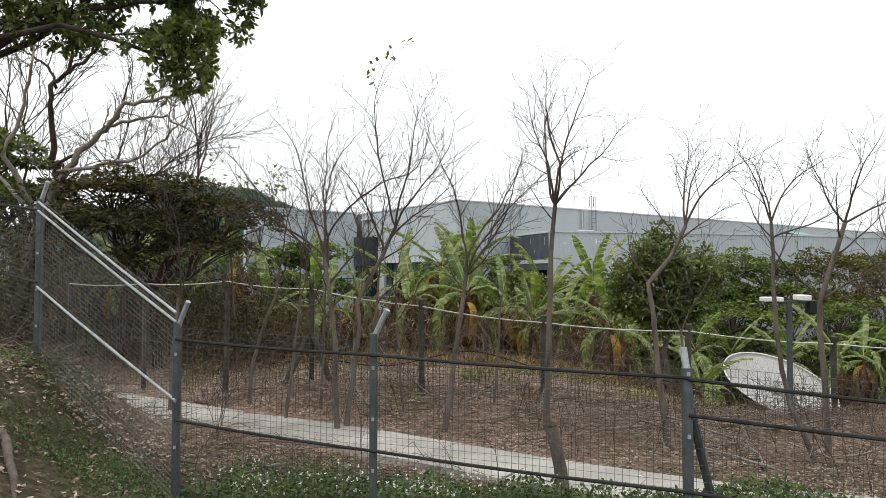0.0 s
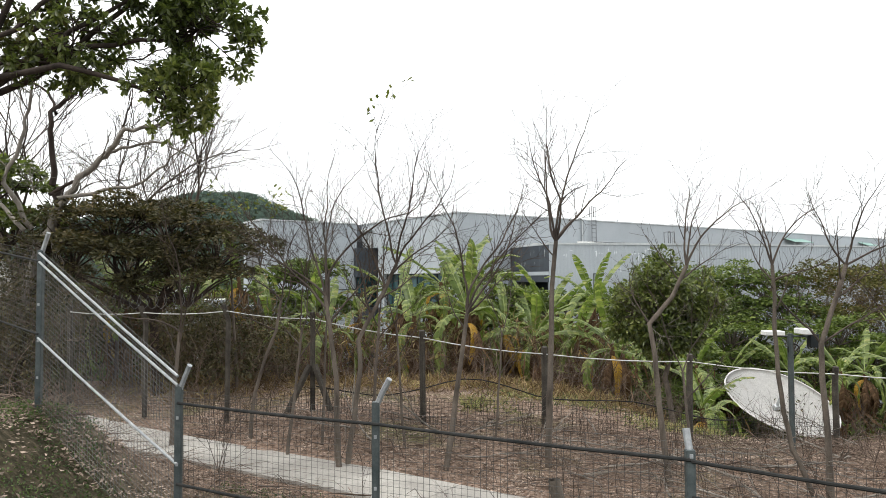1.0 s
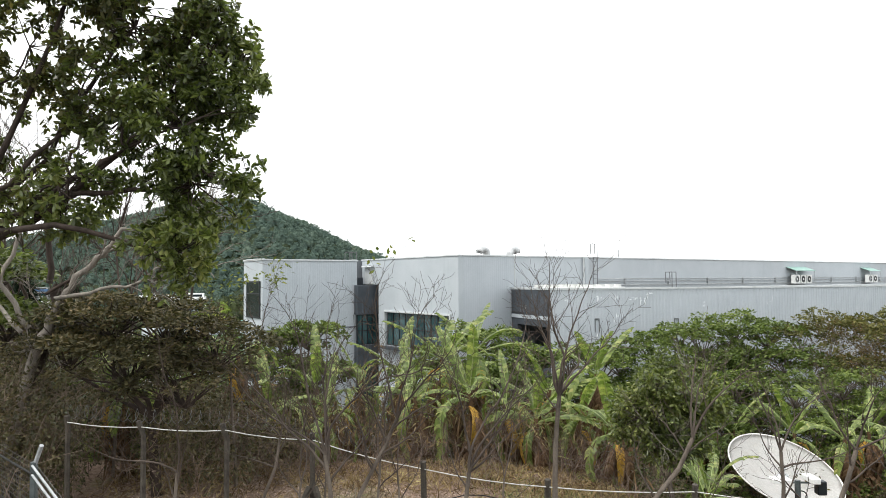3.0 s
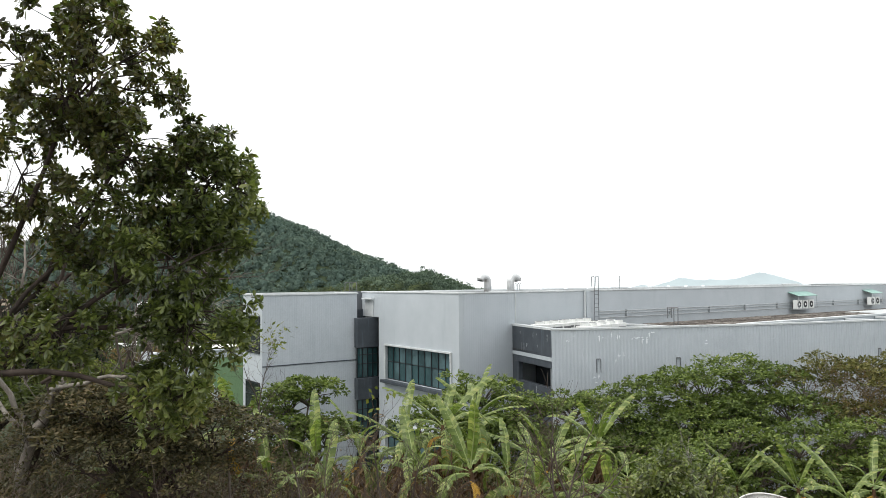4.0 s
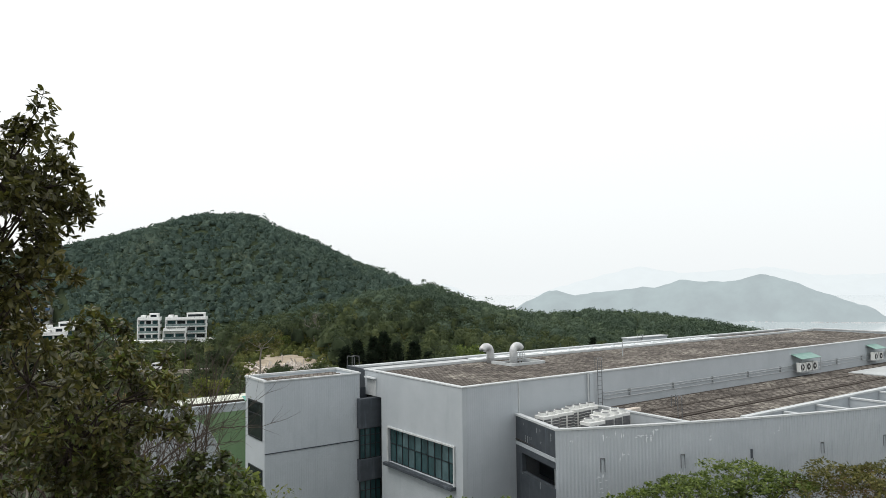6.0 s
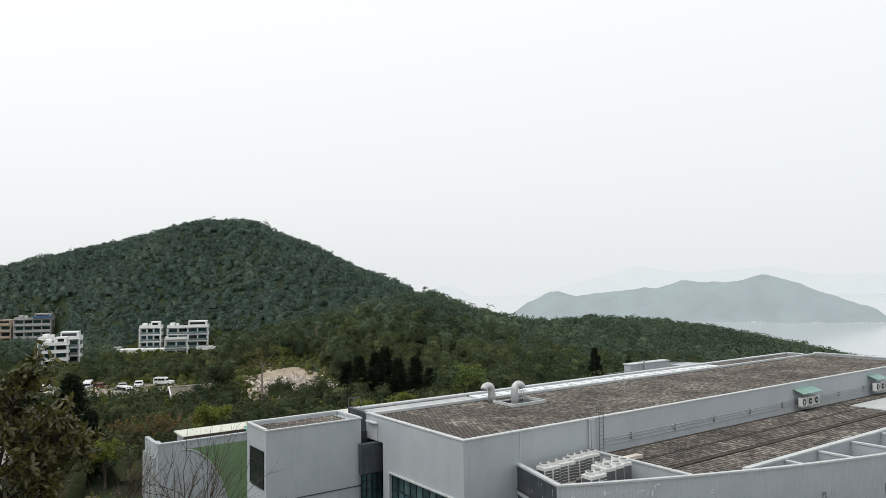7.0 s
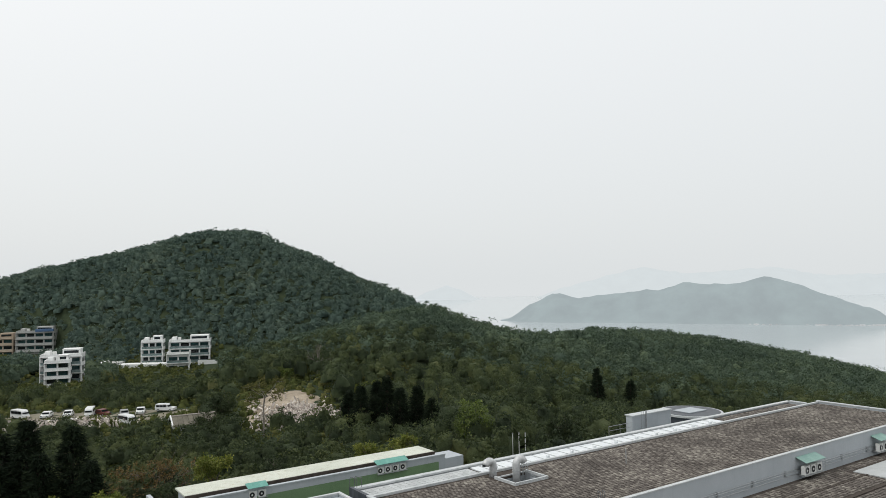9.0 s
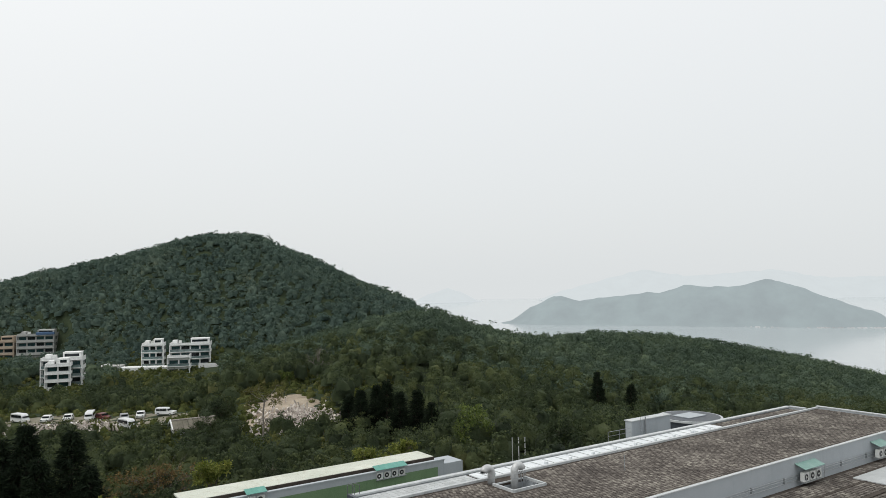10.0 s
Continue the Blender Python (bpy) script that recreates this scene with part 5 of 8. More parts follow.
def leafy_tree(label, base, fork, blobs, leaf_len, leaf_w, mat, bark, seed, trunk_r=0.18, top_mat=None, group="leafy trees on the bank"):
    """A broad-leaved tree: crooked limbs lead to clumps of shoots, each shoot ending in a whorl of leaves, with open gaps between the clumps.
    blobs: centre, half-axes and number of clumps of each part of the crown."""
    rng = np.random.default_rng(seed)
    t = thing("tree", label, "tree", Matrix.Translation(base), group)
    b0, fork = np.array(base), np.array(fork, float)

    def crooked(p, q, n, sway):
        s = np.linspace(0, 1, n + 1)[:, None]
        bow = rng.normal(size=3) * sway
        return p + (q - p) * s + bow * np.sin(np.pi * s) + rng.normal(size=(n + 1, 3)) * sway * 0.22 * np.sin(np.pi * s)

    wood_lines = [(crooked(b0 - [0, 0, 0.3], fork, 7, 0.25), np.linspace(trunk_r, trunk_r * 0.7, 8))]
    cen, dirs = [], []
    for c, r, n in blobs:
        c, r = np.array(c, float), np.array(r, float)
        inner = c + (fork - c) / (np.linalg.norm(fork - c) + 1e-6) * r.mean() * 0.7
        wood_lines.append((crooked(fork, inner, 7, 0.28), np.linspace(trunk_r * 0.36, trunk_r * 0.16, 8)))
        hubs, _ = ball_points(rng, c, r * 0.62, max(3, n // 7), 0.2)
        for h in hubs:
            wood_lines.append((crooked(inner, h, 4, 0.12), np.linspace(trunk_r * 0.14, 0.012, 5)))
        clumps, out = ball_points(rng, c, r, n, 0.42)
        for p, o in zip(clumps, out):
            h = hubs[np.argmin(np.linalg.norm(hubs - p, axis=1))]
            wood_lines.append((crooked(h, p, 3, 0.06), np.linspace(0.013, 0.006, 4)))
            size = rng.uniform(0.16, 0.34)
            m = int(4 + 26 * size)
            d = rng.normal(size=(m, 3)) + o * 0.7 + [0, 0, 0.35]
            d /= np.linalg.norm(d, axis=1, keepdims=True)
            tip = p + d * size * rng.uniform(0.5, 1.1, (m, 1))
            for q in range(0, m, 3):
                wood_lines.append((np.array([p, tip[q]]), np.array([0.005, 0.0025])))
            k = 8
            own = np.repeat(np.arange(m), k)
            ref = np.cross(d, rng.normal(size=d.shape))
            ref /= np.linalg.norm(ref, axis=1, keepdims=True) + 1e-9
            third = np.cross(d, ref)
            a = np.tile(np.arange(k) * 2.4, m) + rng.normal(size=m * k) * 0.3
            ld = d[own] * rng.uniform(0.1, 0.75, (m * k, 1)) + ref[own] * np.cos(a)[:, None] + third[own] * np.sin(a)[:, None] + [0, 0, -0.12]
            cen.append(tip[own] - d[own] * rng.uniform(0, 0.09, (m * k, 1)))
            dirs.append(ld)
    stems("trunk", [(p - b0, q) for p, q in wood_lines[:1]], bark, t, 9)
    stems("limb", [(p - b0, q) for p, q in wood_lines[1:]], bark, t, 5)
    cen, dirs = np.concatenate(cen), np.concatenate(dirs)
    old = (rng.random(len(cen)) < np.clip((cen[:, 2] - 9.2) / 4 + (-4.4 - cen[:, 0]) * 0.25, 0, 0.75)) if top_mat else np.zeros(len(cen), bool)
    leaves("crown", cen[~old] - b0, dirs[~old], leaf_len, leaf_w, mat, t, seed, 0.18, simple=False)
    if top_mat:
        leaves("crown", cen[old] - b0, dirs[old], leaf_len * 0.92, leaf_w, top_mat, t, seed, 0.3, "bronzed older leaves", simple=False)
    return t


# the leafy trees that lean in over the bank
leafy_tree("tall broad-leaved tree with clumped dark glossy crown", on_ground(-9.6, 12.6), (-7.8, 12.2, 7.2),
           [((-5.9, 12.0, 8.3), (1.2, 0.9, 0.75), 36), ((-7.6, 12.2, 8.7), (1.0, 0.9, 0.8), 18), ((-4.15, 12.0, 9.4), (1.5, 1.0, 0.85), 40), ((-3.5, 11.9, 8.4), (1.0, 0.8, 0.65), 31), ((-3.75, 11.6, 7.3), (0.75, 0.7, 0.6), 28),
            ((-3.6, 12.6, 10.5), (1.0, 0.9, 1.25), 88), ((-5.5, 12.4, 10.0), (1.3, 1.0, 0.9), 40), ((-5.5, 12.2, 12.75), (1.7, 1.1, 1.35), 108), ((-4.7, 12.2, 11.3), (1.0, 0.8, 0.7), 34), ((-7.4, 12.4, 11.0), (1.3, 1.1, 1.4), 50)],
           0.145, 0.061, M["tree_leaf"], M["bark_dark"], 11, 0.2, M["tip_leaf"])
leafy_tree("nearer broad-leaved tree with bronzed leaves at its top", on_ground(-8.4, 9.6), (-7.2, 9.6, 9.5),
           [((-5.1, 9.2, 15.6), (1.15, 0.9, 1.6), 120), ((-4.9, 9.0, 13.5), (0.95, 0.8, 0.65), 18), ((-6.7, 9.5, 15.6), (1.1, 0.9, 1.4), 50), ((-6.9, 9.6, 13.2), (1.2, 1.0, 1.3), 40)],
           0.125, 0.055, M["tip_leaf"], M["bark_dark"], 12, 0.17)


def bare_tree(label, base, heading, height, radius, seed, levels=4, spread=0.55, bark=None, forks=3, group="bare saplings behind the fence", lift=0.3, wiggle=0.11, leaf=0, first=0.42, name="bare_tree"):
    rng = np.random.default_rng(seed)
    t = thing(name, label, "tree", Matrix.Translation(base), group)
    ln, tips = grow(rng, (0, 0, -0.15), heading, height * first, radius, levels, spread, forks, lift, wiggle, 0.64, 0.5, 0.5)
    cut = max(0.011, radius * 0.3)
    stems("trunk", [q for q in ln if q[1][0] > cut], bark or M["bark"], t, 6)
    fine = [q for q in ln if q[1][0] <= cut]
    if fine:
        tagged(stems("twig_spray", fine, bark or M["bark"], t, 3), kind="stuff")
    if leaf:
        pick = rng.integers(0, len(tips), leaf)
        tuft = leaves("leaf_tuft", [tips[k][0] for k in pick], [tips[k][1] + rng.normal(size=3) * 0.5 + [0, 0, -0.6] for k in pick], 0.10, 0.045, M["yellowish"], t, seed, label="a few last yellow-green leaves")
        tagged(tuft, kind="stuff")
    return t


def sapling(x, y, r, trunk, limbs, seed, leaf=0, leaf_size=0.12, label="leafless slender sapling with crooked grey-brown branches", group="bare saplings behind the fence", twiggy=1.0):
    """A slender leafless tree. trunk: stretches of (lean in degrees, length); limbs: (where on the trunk from 0 to 1, lean, length, how far the lean changes on the way)."""
    rng = np.random.default_rng(seed)
    t = thing("bare_tree", label, "tree", Matrix.Translation(on_ground(x, y)), group)
    main, fine, tips = [], [], []

    def unit(v):
        return v / (np.linalg.norm(v) + 1e-9)

    def shoot(p, hd, ln, r0, r1, depth, turn=0.0):
        n = max(3, int(ln / (0.12, 0.1, 0.1)[depth]))
        hd, cur, pts = unit(np.array(hd, float)), np.array(p, float), [np.array(p, float)]
        rad = np.linspace(r0, r1, n + 1)
        spin = rng.uniform(0, 6.28)
        for k in range(n):
            step = turn / n
            hd = np.array([hd[0] * math.cos(step) + hd[2] * math.sin(step), hd[1], -hd[0] * math.sin(step) + hd[2] * math.cos(step)])
            hd = unit(hd + rng.normal(size=3) * (0.1, 0.13, 0.14)[depth] + [0, 0, (0.012, 0.05, 0.04)[depth]])
            cur = cur + hd * ln / n
            pts.append(cur.copy())
            left = 1 - (k + 1) / n
            if depth < 2 and (k + 1) / n > (0.22 if depth == 0 else 0.2) and rng.random() < twiggy * (0.8, 0.7)[depth]:
                spin += 2.4 + rng.normal() * 0.4
                a = unit(np.cross(hd, [0.3, 1, 0.1]))
                b = np.cross(hd, a)
                away = hd + (a * math.cos(spin) + b * math.sin(spin)) * rng.uniform(0.55, 1.15) + [0, 0, 0.08]
                shoot(cur, away, ((0.4 + 0.75 * left) * min(1.0, ln * 0.6) if depth == 0 else 0.16 + 0.4 * left * ln) * rng.uniform(0.5, 1.5), max(0.003, rad[k] * 0.5), 0.0025, depth + 1)
        (main if depth == 0 else fine).append((np.array(pts), rad))
        tips.append((cur, hd))

    cur, line = np.array([0.0, 0.0, -0.12]), [np.array([0.0, 0.0, -0.12])]
    for lean, ln in trunk:
        n = max(2, int(ln / 0.22))
        for _ in range(n):
            cur = cur + np.array([math.sin(radians(lean)), rng.normal() * 0.05, math.cos(radians(lean))]) * ln / n + rng.normal(size=3) * 0.008
            line.append(cur.copy())
    line = np.array(line)
    radii = np.linspace(r, r * 0.6, len(line))
    for where, lean, ln, bend in limbs:
        k = min(len(line) - 1, int(round(where * (len(line) - 1))))
        shoot(line[k], (math.sin(radians(lean)), rng.normal() * 0.22, math.cos(radians(lean))), ln, min(radii[k] * 0.68, 0.008 + 0.0075 * ln), 0.003, 0, radians(bend))
    stems("trunk", [(line, radii)], M["bark"], t, 7)
    for q in main:
        stems("branch", [q], M["branch"], t, 5)
    tagged(stems("twig_spray", fine, M["twig_dark"], t, 3), kind="stuff")
    if leaf:
        top = sorted(range(len(tips)), key=lambda k: -tips[k][0][2])[:max(4, leaf // 2)]
        pick = [top[k] for k in rng.integers(0, len(top), leaf)]
        tagged(leaves("leaf_tuft", [tips[k][0] + rng.normal(size=3) * 0.1 for k in pick], [tips[k][1] + rng.normal(size=3) * 0.5 + [0, 0, -0.6] for k in pick], leaf_size, leaf_size * 0.5, M["yellowish"], t, seed), kind="stuff")


# each sapling: place, stem radius, stem, limbs
sapling(-1.19, 12.0, 0.055, [(-2, 1.6), (-8, 1.4)], [(1, -20, 3.4, 14), (1, 4, 3.4, 0), (0.97, -44, 2.3, 30), (0.85, 30, 1.7, -10), (0.95, 14, 3.0, -8), (0.92, -30, 2.7, 14), (0.9, -4, 2.8, 6)], 21)
sapling(-1.09, 12.2, 0.05, [(9, 1.8), (-5, 0.45), (27, 1.4)], [(1, -24, 2.8, 10), (1, 20, 2.2, 10), (1, 2, 2.4, 0), (0.72, -30, 1.9, 18), (0.8, 44, 1.3, -12), (0.85, -8, 2.0, 0), (0.93, 34, 1.6, -10)], 22, 16)
sapling(-3.24, 13.9, 0.042, [(5, 1.0), (17, 1.3), (9, 0.6)], [(1, -46, 1.5, 18), (1, 6, 1.9, 0), (0.9, 36, 1.2, -10), (0.85, -62, 1.1, 10)], 23)
sapling(-4.61, 13.5, 0.05, [(3, 1.5), (5, 0.9)], [(1, -50, 1.9, -6), (1, 10, 2.9, -4), (0.9, 32, 1.3, -10), (0.75, -30, 1.0, 8)], 24)
sapling(0.56, 12.0, 0.055, [(7, 1.2), (8, 1.5)], [(1, -1, 3.7, -14), (1, 34, 2.3, -14), (0.96, 16, 2.4, 4), (1, 6, 2.6, -6), (0.9, -42, 0.9, 14), (1, 50, 1.3, -20)], 25)
sapling(2.28, 12.2, 0.06, [(2, 2.8), (6, 1.05)], [(1, 3, 2.4, -4), (1, 42, 1.9, 30), (1, 15, 2.3, -4), (1, -15, 2.2, -4), (0.95, -40, 0.9, 14), (1, 26, 1.6, 10), (1, -4, 2.0, 0)], 26)
sapling(3.96, 11.1, 0.052, [(-6, 1.4), (-6, 1.2), (40, 0.55), (24, 0.5)], [(1, 32, 1.7, 14), (1, -6, 1.5, 8), (1, 14, 1.4, 0), (0.72, -40, 1.0, 20), (0.9, 52, 0.9, 0), (0.94, -26, 0.9, 0)], 27)
sapling(5.78, 10.3, 0.04, [(-21, 1.0), (-9, 1.0), (-2, 1.55)], [(1, 14, 1.2, 20), (1, -14, 1.1, -6), (0.95, 38, 1.0, 16), (0.9, -42, 0.8, 10), (0.8, 30, 0.8, 0), (1, 0, 1.0, 0)], 28)
sapling(5.97, 10.4, 0.05, [(0, 1.1), (-2, 1.2), (19, 1.15)], [(1, -46, 1.2, 12), (1, 8, 1.35, 0), (1, 50, 1.2, -6), (0.66, -40, 1.5, 2), (0.7, 58, 1.3, -14), (0.85, 66, 1.1, -10), (0.95, -16, 1.0, 0)], 29)
sapling(7.75, 11.6, 0.045, [(3, 2.7)], [(1, -30, 1.5, 14), (1, 6, 1.5, 0), (0.8, -52, 1.5, 10), (0.7, 50, 1.2, 0)], 30)
sapling(-1.75, 13.4, 0.03, [(2, 2.4)], [(1, -12, 2.4, 6), (1, 14, 2.2, 0), (0.8, -34, 1.1, 10)], 31)
sapling(-0.2, 13.2, 0.028, [(-3, 2.2)], [(1, 8, 1.9, 0), (1, -20, 1.7, 8), (0.8, 36, 1.0, 0)], 32)
sapling(1.45, 13.6, 0.026, [(4, 2.0)], [(1, 16, 1.7, 0), (1, -12, 1.9, 6), (0.7, 40, 0.9, 0)], 33)
sapling(-0.75, 12.9, 0.035, [(3, 2.6)], [(1, -10, 2.3, 6), (1, 12, 2.3, 0), (0.9, -34, 1.4, 16), (0.85, 36, 1.2, -8)], 36)
sapling(-2.25, 12.8, 0.032, [(6, 2.3)], [(1, -16, 2.2, 8), (1, 10, 2.4, 0), (0.85, 34, 1.3, -10), (0.9, -40, 1.0, 10)], 37)
sapling(4.45, 11.4, 0.03, [(-5, 1.8)], [(1, -14, 1.7, 0), (1, 12, 1.5, 0), (0.8, 40, 1.0, 0)], 34)
sapling(-3.05, 11.6, 0.014, [(0, 0.15)], [(1, -20, 1.2, 12), (1, 6, 1.5, 0), (1, 22, 1.2, -8), (1, -4, 1.3, 4), (0.6, 14, 1.0, 0)], 35, label="low spray of thin bare stems beside the path")
sapling(-6.5, 25.2, 0.06, [(3, 4.2)], [(1, 6, 2.4, 0), (1, -22, 2.0, 8), (0.9, 30, 1.6, -8), (0.75, -44, 1.4, 10)], 44, 110, 0.2, "thin crooked tree with a tuft of yellowing leaves", "bare trees")
sapling(-5.3, 19.6, 0.05, [(-3, 3.0)], [(1, 4, 2.4, 0), (1, -24, 2.0, 8), (0.8, 38, 1.5, 0)], 43, 34, 0.13, "thin bare tree in the thicket with a few leaves", "bare trees")
sapling(-9.0, 20.2, 0.05, [(4, 3.6)], [(1, 12, 2.4, 0), (1, -18, 2.2, 8), (0.85, 40, 1.8, 0), (0.7, -40, 1.6, 10)], 45, 0, 0.12, "thin bare tree rising out of the thicket", "bare trees")


def limbed_tree(name, label, base, guides, seed, bark, twigs=9, reach=1.5, size=1.0):
    """A wide bare tree: each limb bends along its guide (x and z about the base) and breaks into crooked twigs."""
    rng = np.random.default_rng(seed)
    t = thing(name, label, "tree", Matrix.Translation(base), "bare trees")
    main, fine = [], []
    for r0, r1, line in guides:
        P = np.array([(x, rng.normal() * 0.18, z) for x, z in line]) * size
        s = np.linspace(0, len(line) - 1, 4 * (len(line) - 1) + 1)
        Q = np.stack([np.interp(s, range(len(line)), P[:, k]) for k in range(3)], 1) + rng.normal(size=(len(s), 3)) * 0.035
        main.append((Q, np.linspace(r0, r1, len(s))))
        for k in range(len(s) // 3, len(s), max(1, len(s) // twigs)):
            hd = Q[k] - Q[k - 1]
            ln, _ = grow(rng, Q[k], hd / (np.linalg.norm(hd) + 1e-6) + rng.normal(size=3) * 0.7 + [0, 0, 0.25], reach * rng.uniform(0.4, 1.0), min(0.022, r1 * 0.8 + 0.006), 2, 0.6, 3, 0.1, 0.2)
            fine += ln
    stems("trunk", main, bark, t, 7)
    tagged(stems("twig_spray", fine, bark, t, 3), kind="stuff")


limbed_tree("bare_tree", "large bare tree with pale spreading limbs behind the fence", (-10.8, 18.6, 0.6),
            [(0.17, 0.12, [(-0.3, 0), (0.1, 2.4), (0.45, 3.9), (0.85, 4.75)]), (0.10, 0.028, [(0.85, 4.75), (1.3, 5.5), (2.0, 6.0), (2.5, 6.5), (3.2, 6.75), (3.8, 6.95)]),
             (0.045, 0.012, [(2.0, 6.0), (2.6, 6.35), (3.3, 6.3), (3.9, 5.95), (4.6, 5.5)]), (0.06, 0.015, [(1.0, 5.0), (1.9, 5.2), (2.7, 5.3), (3.4, 5.75), (4.0, 6.3)]),
             (0.075, 0.02, [(0.2, 4.3), (-0.3, 5.4), (0.1, 6.6), (0.35, 7.6), (0.2, 8.4)]), (0.06, 0.015, [(0.3, 4.2), (-0.5, 5.0), (-1.0, 6.0), (-0.9, 6.9), (-1.4, 7.6)])],
            41, M["bark_pale"], 8, 1.3, 1.15)
limbed_tree("bare_tree", "dark bare tree forking over the thicket", (-10.9, 18.9, 0.45),
            [(0.13, 0.09, [(-0.2, 0), (0.25, 2.6), (0.65, 4.3), (0.7, 5.2)]), (0.085, 0.03, [(0.7, 5.2), (0.72, 6.0), (0.75, 6.75), (1.0, 7.2), (1.15, 7.9), (1.3, 8.6)]), (0.045, 0.015, [(0.75, 6.75), (0.5, 7.3), (0.1, 7.55), (-0.3, 7.9)]),
             (0.05, 0.015, [(0.95, 7.1), (1.4, 7.4), (1.8, 7.9), (2.6, 8.1), (3.2, 8.4)]), (0.05, 0.012, [(0.68, 5.0), (1.5, 5.5), (2.2, 6.4), (2.5, 7.2)])],
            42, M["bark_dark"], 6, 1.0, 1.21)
# sawn stump by the path
stump = stems("tree_stump", [([(0, 0, -0.2), (-0.04, 0, 0.3), (-0.14, 0.02, 0.8)], np.array([0.085, 0.075, 0.07])), ([(-0.08, 0, 0.4), (-0.2, -0.02, 0.72)], np.array([0.03, 0.015]))], M["bark"], None, 8)
stump.location = on_ground(2.05, 8.55)
tagged(stump, "cut tree stump with pale bark beside the path", "stump")


# ---- bananas ----
def banana_leaf_mesh(name, seed, length, width, arch, torn, material):
    """A long arching leaf: midrib and two blades torn into strips."""
    rng = np.random.default_rng(seed)
    n = 22
    s = np.linspace(0, 1, n + 1)
    px = length * (s - 0.25 * arch * s ** 3)
    pz = length * (0.75 * s - arch * s ** 2.1)
    V, Fc = [], []
    half = width * np.clip(np.sin(np.pi * (s * 0.93 + 0.05)) ** 0.55, 0.05, 1)
    for side in (-1, 1):
        for k in range(2, n):
            gap = 0.0 if rng.random() > torn else 0.012
            droop = -0.25 + 0.55 * s[k] + 0.2 * arch + (rng.uniform(0, 0.4) if rng.random() < torn else 0.02)
            sweep_ = 0.09 * length
            a = np.array([px[k], 0, pz[k]])
            b = np.array([px[k + 1] if k + 1 <= n else px[n], 0, pz[min(k + 1, n)]])
            b = b - (b - a) * (0.015 + gap * 9)
            ea = a + np.array([sweep_ * 0.5, side * half[k], -half[k] * droop])
            eb = b + np.array([sweep_ * 0.5, side * half[min(k + 1, n)], -half[k] * droop])
            q = len(V)
            ma, mb = (a + ea) / 2 + np.array([0, 0, 0.03]), (b + eb) / 2 + np.array([0, 0, 0.03])
            V += [a, b, mb, ma, eb, ea]
            Fc += [[q, q + 1, q + 2, q + 3], [q + 3, q + 2, q + 4, q + 5]]
    v2, f2 = tube_arrays([(np.stack([px, px * 0, pz - 0.008], 1), np.linspace(0.022, 0.005, n + 1))], 4)
    base = len(V)
    me = bpy.data.meshes.new(name)
    me.from_pydata([tuple(p) for p in V] + v2.tolist(), [], Fc + (f2 + base).tolist())
    me.materials.append(material)
    me.materials.append(M["midrib"] if material is M["banana_leaf"] else material)
    me.polygons.foreach_set("material_index", [0] * len(Fc) + [1] * len(f2))
    return me


FRESH = [banana_leaf_mesh("leaf", 60 + k, random.uniform(1.8, 2.4), random.uniform(0.15, 0.2), a, tn, M["banana_leaf"]) for k, (a, tn) in enumerate(((0.35, 0.45), (0.6, 0.6), (0.85, 0.7), (1.1, 0.8), (1.25, 0.75), (1.5, 0.95)))]
YELLOW = banana_leaf_mesh("leaf", 70, 1.3, 0.13, 1.5, 0.95, M["banana_yellow"])
DEAD = [banana_leaf_mesh("dead_leaf", 71 + k, 1.7, 0.13, 1.6, 0.95, M["banana_dead"]) for k in range(2)]


def banana(x, y, h, n, seed, yellow=0, dead=5, scale=1.0, z=None):
    rng = np.random.default_rng(seed)
    lab = "banana plant with green and yellowed leaves over dead foliage" if yellow else "banana plant with torn green leaves over brown dead foliage"
    t = thing("banana_plant", lab, "banana plant", Matrix.Translation(on_ground(x, y) if z is None else (x, y, z)), "banana plants behind the fence")
    lean = rng.normal(size=2) * 0.12
    top = np.array([lean[0], lean[1], h])
    stems("stem", [(np.array([[0, 0, -0.2], [lean[0] * 0.3, lean[1] * 0.3, h * 0.4], top]), np.array([0.15, 0.12, 0.07]))], M["banana_dead"], t, 8, "fibrous brown-green stem")

    def put(me, az, tilt, dz, sc):
        ob = new(me.name, me)
        ob.parent = t
        ob.matrix_local = Matrix.Translation((top[0], top[1], top[2] + dz)) @ Euler((rng.normal() * 0.2, tilt, az)).to_matrix().to_4x4() @ Matrix.Scale(sc, 4)
        return ob

    a0 = rng.uniform(0, 6.28)
    for k in range(n):
        age = k / max(1, n - 1)
        me = FRESH[min(5, int(age * 5.9))] if rng.random() < 0.7 else FRESH[rng.integers(0, 6)]
        put(me, a0 + k * 2.4 + rng.normal() * 0.25, -0.5 + age * 1.0 + rng.normal() * 0.22, -0.25 * age, scale * rng.uniform(0.85, 1.15))
    for k in range(min(yellow, 2)):
        put(YELLOW, rng.uniform(3.4, 6.0), 0.5, -0.4, scale)
    for k in range(dead):
        put(DEAD[k % 2], rng.uniform(0, 6.28), 0.75 + rng.uniform(0, 0.4), -0.35 - rng.uniform(0, 0.6), scale * rng.uniform(0.8, 1.2))


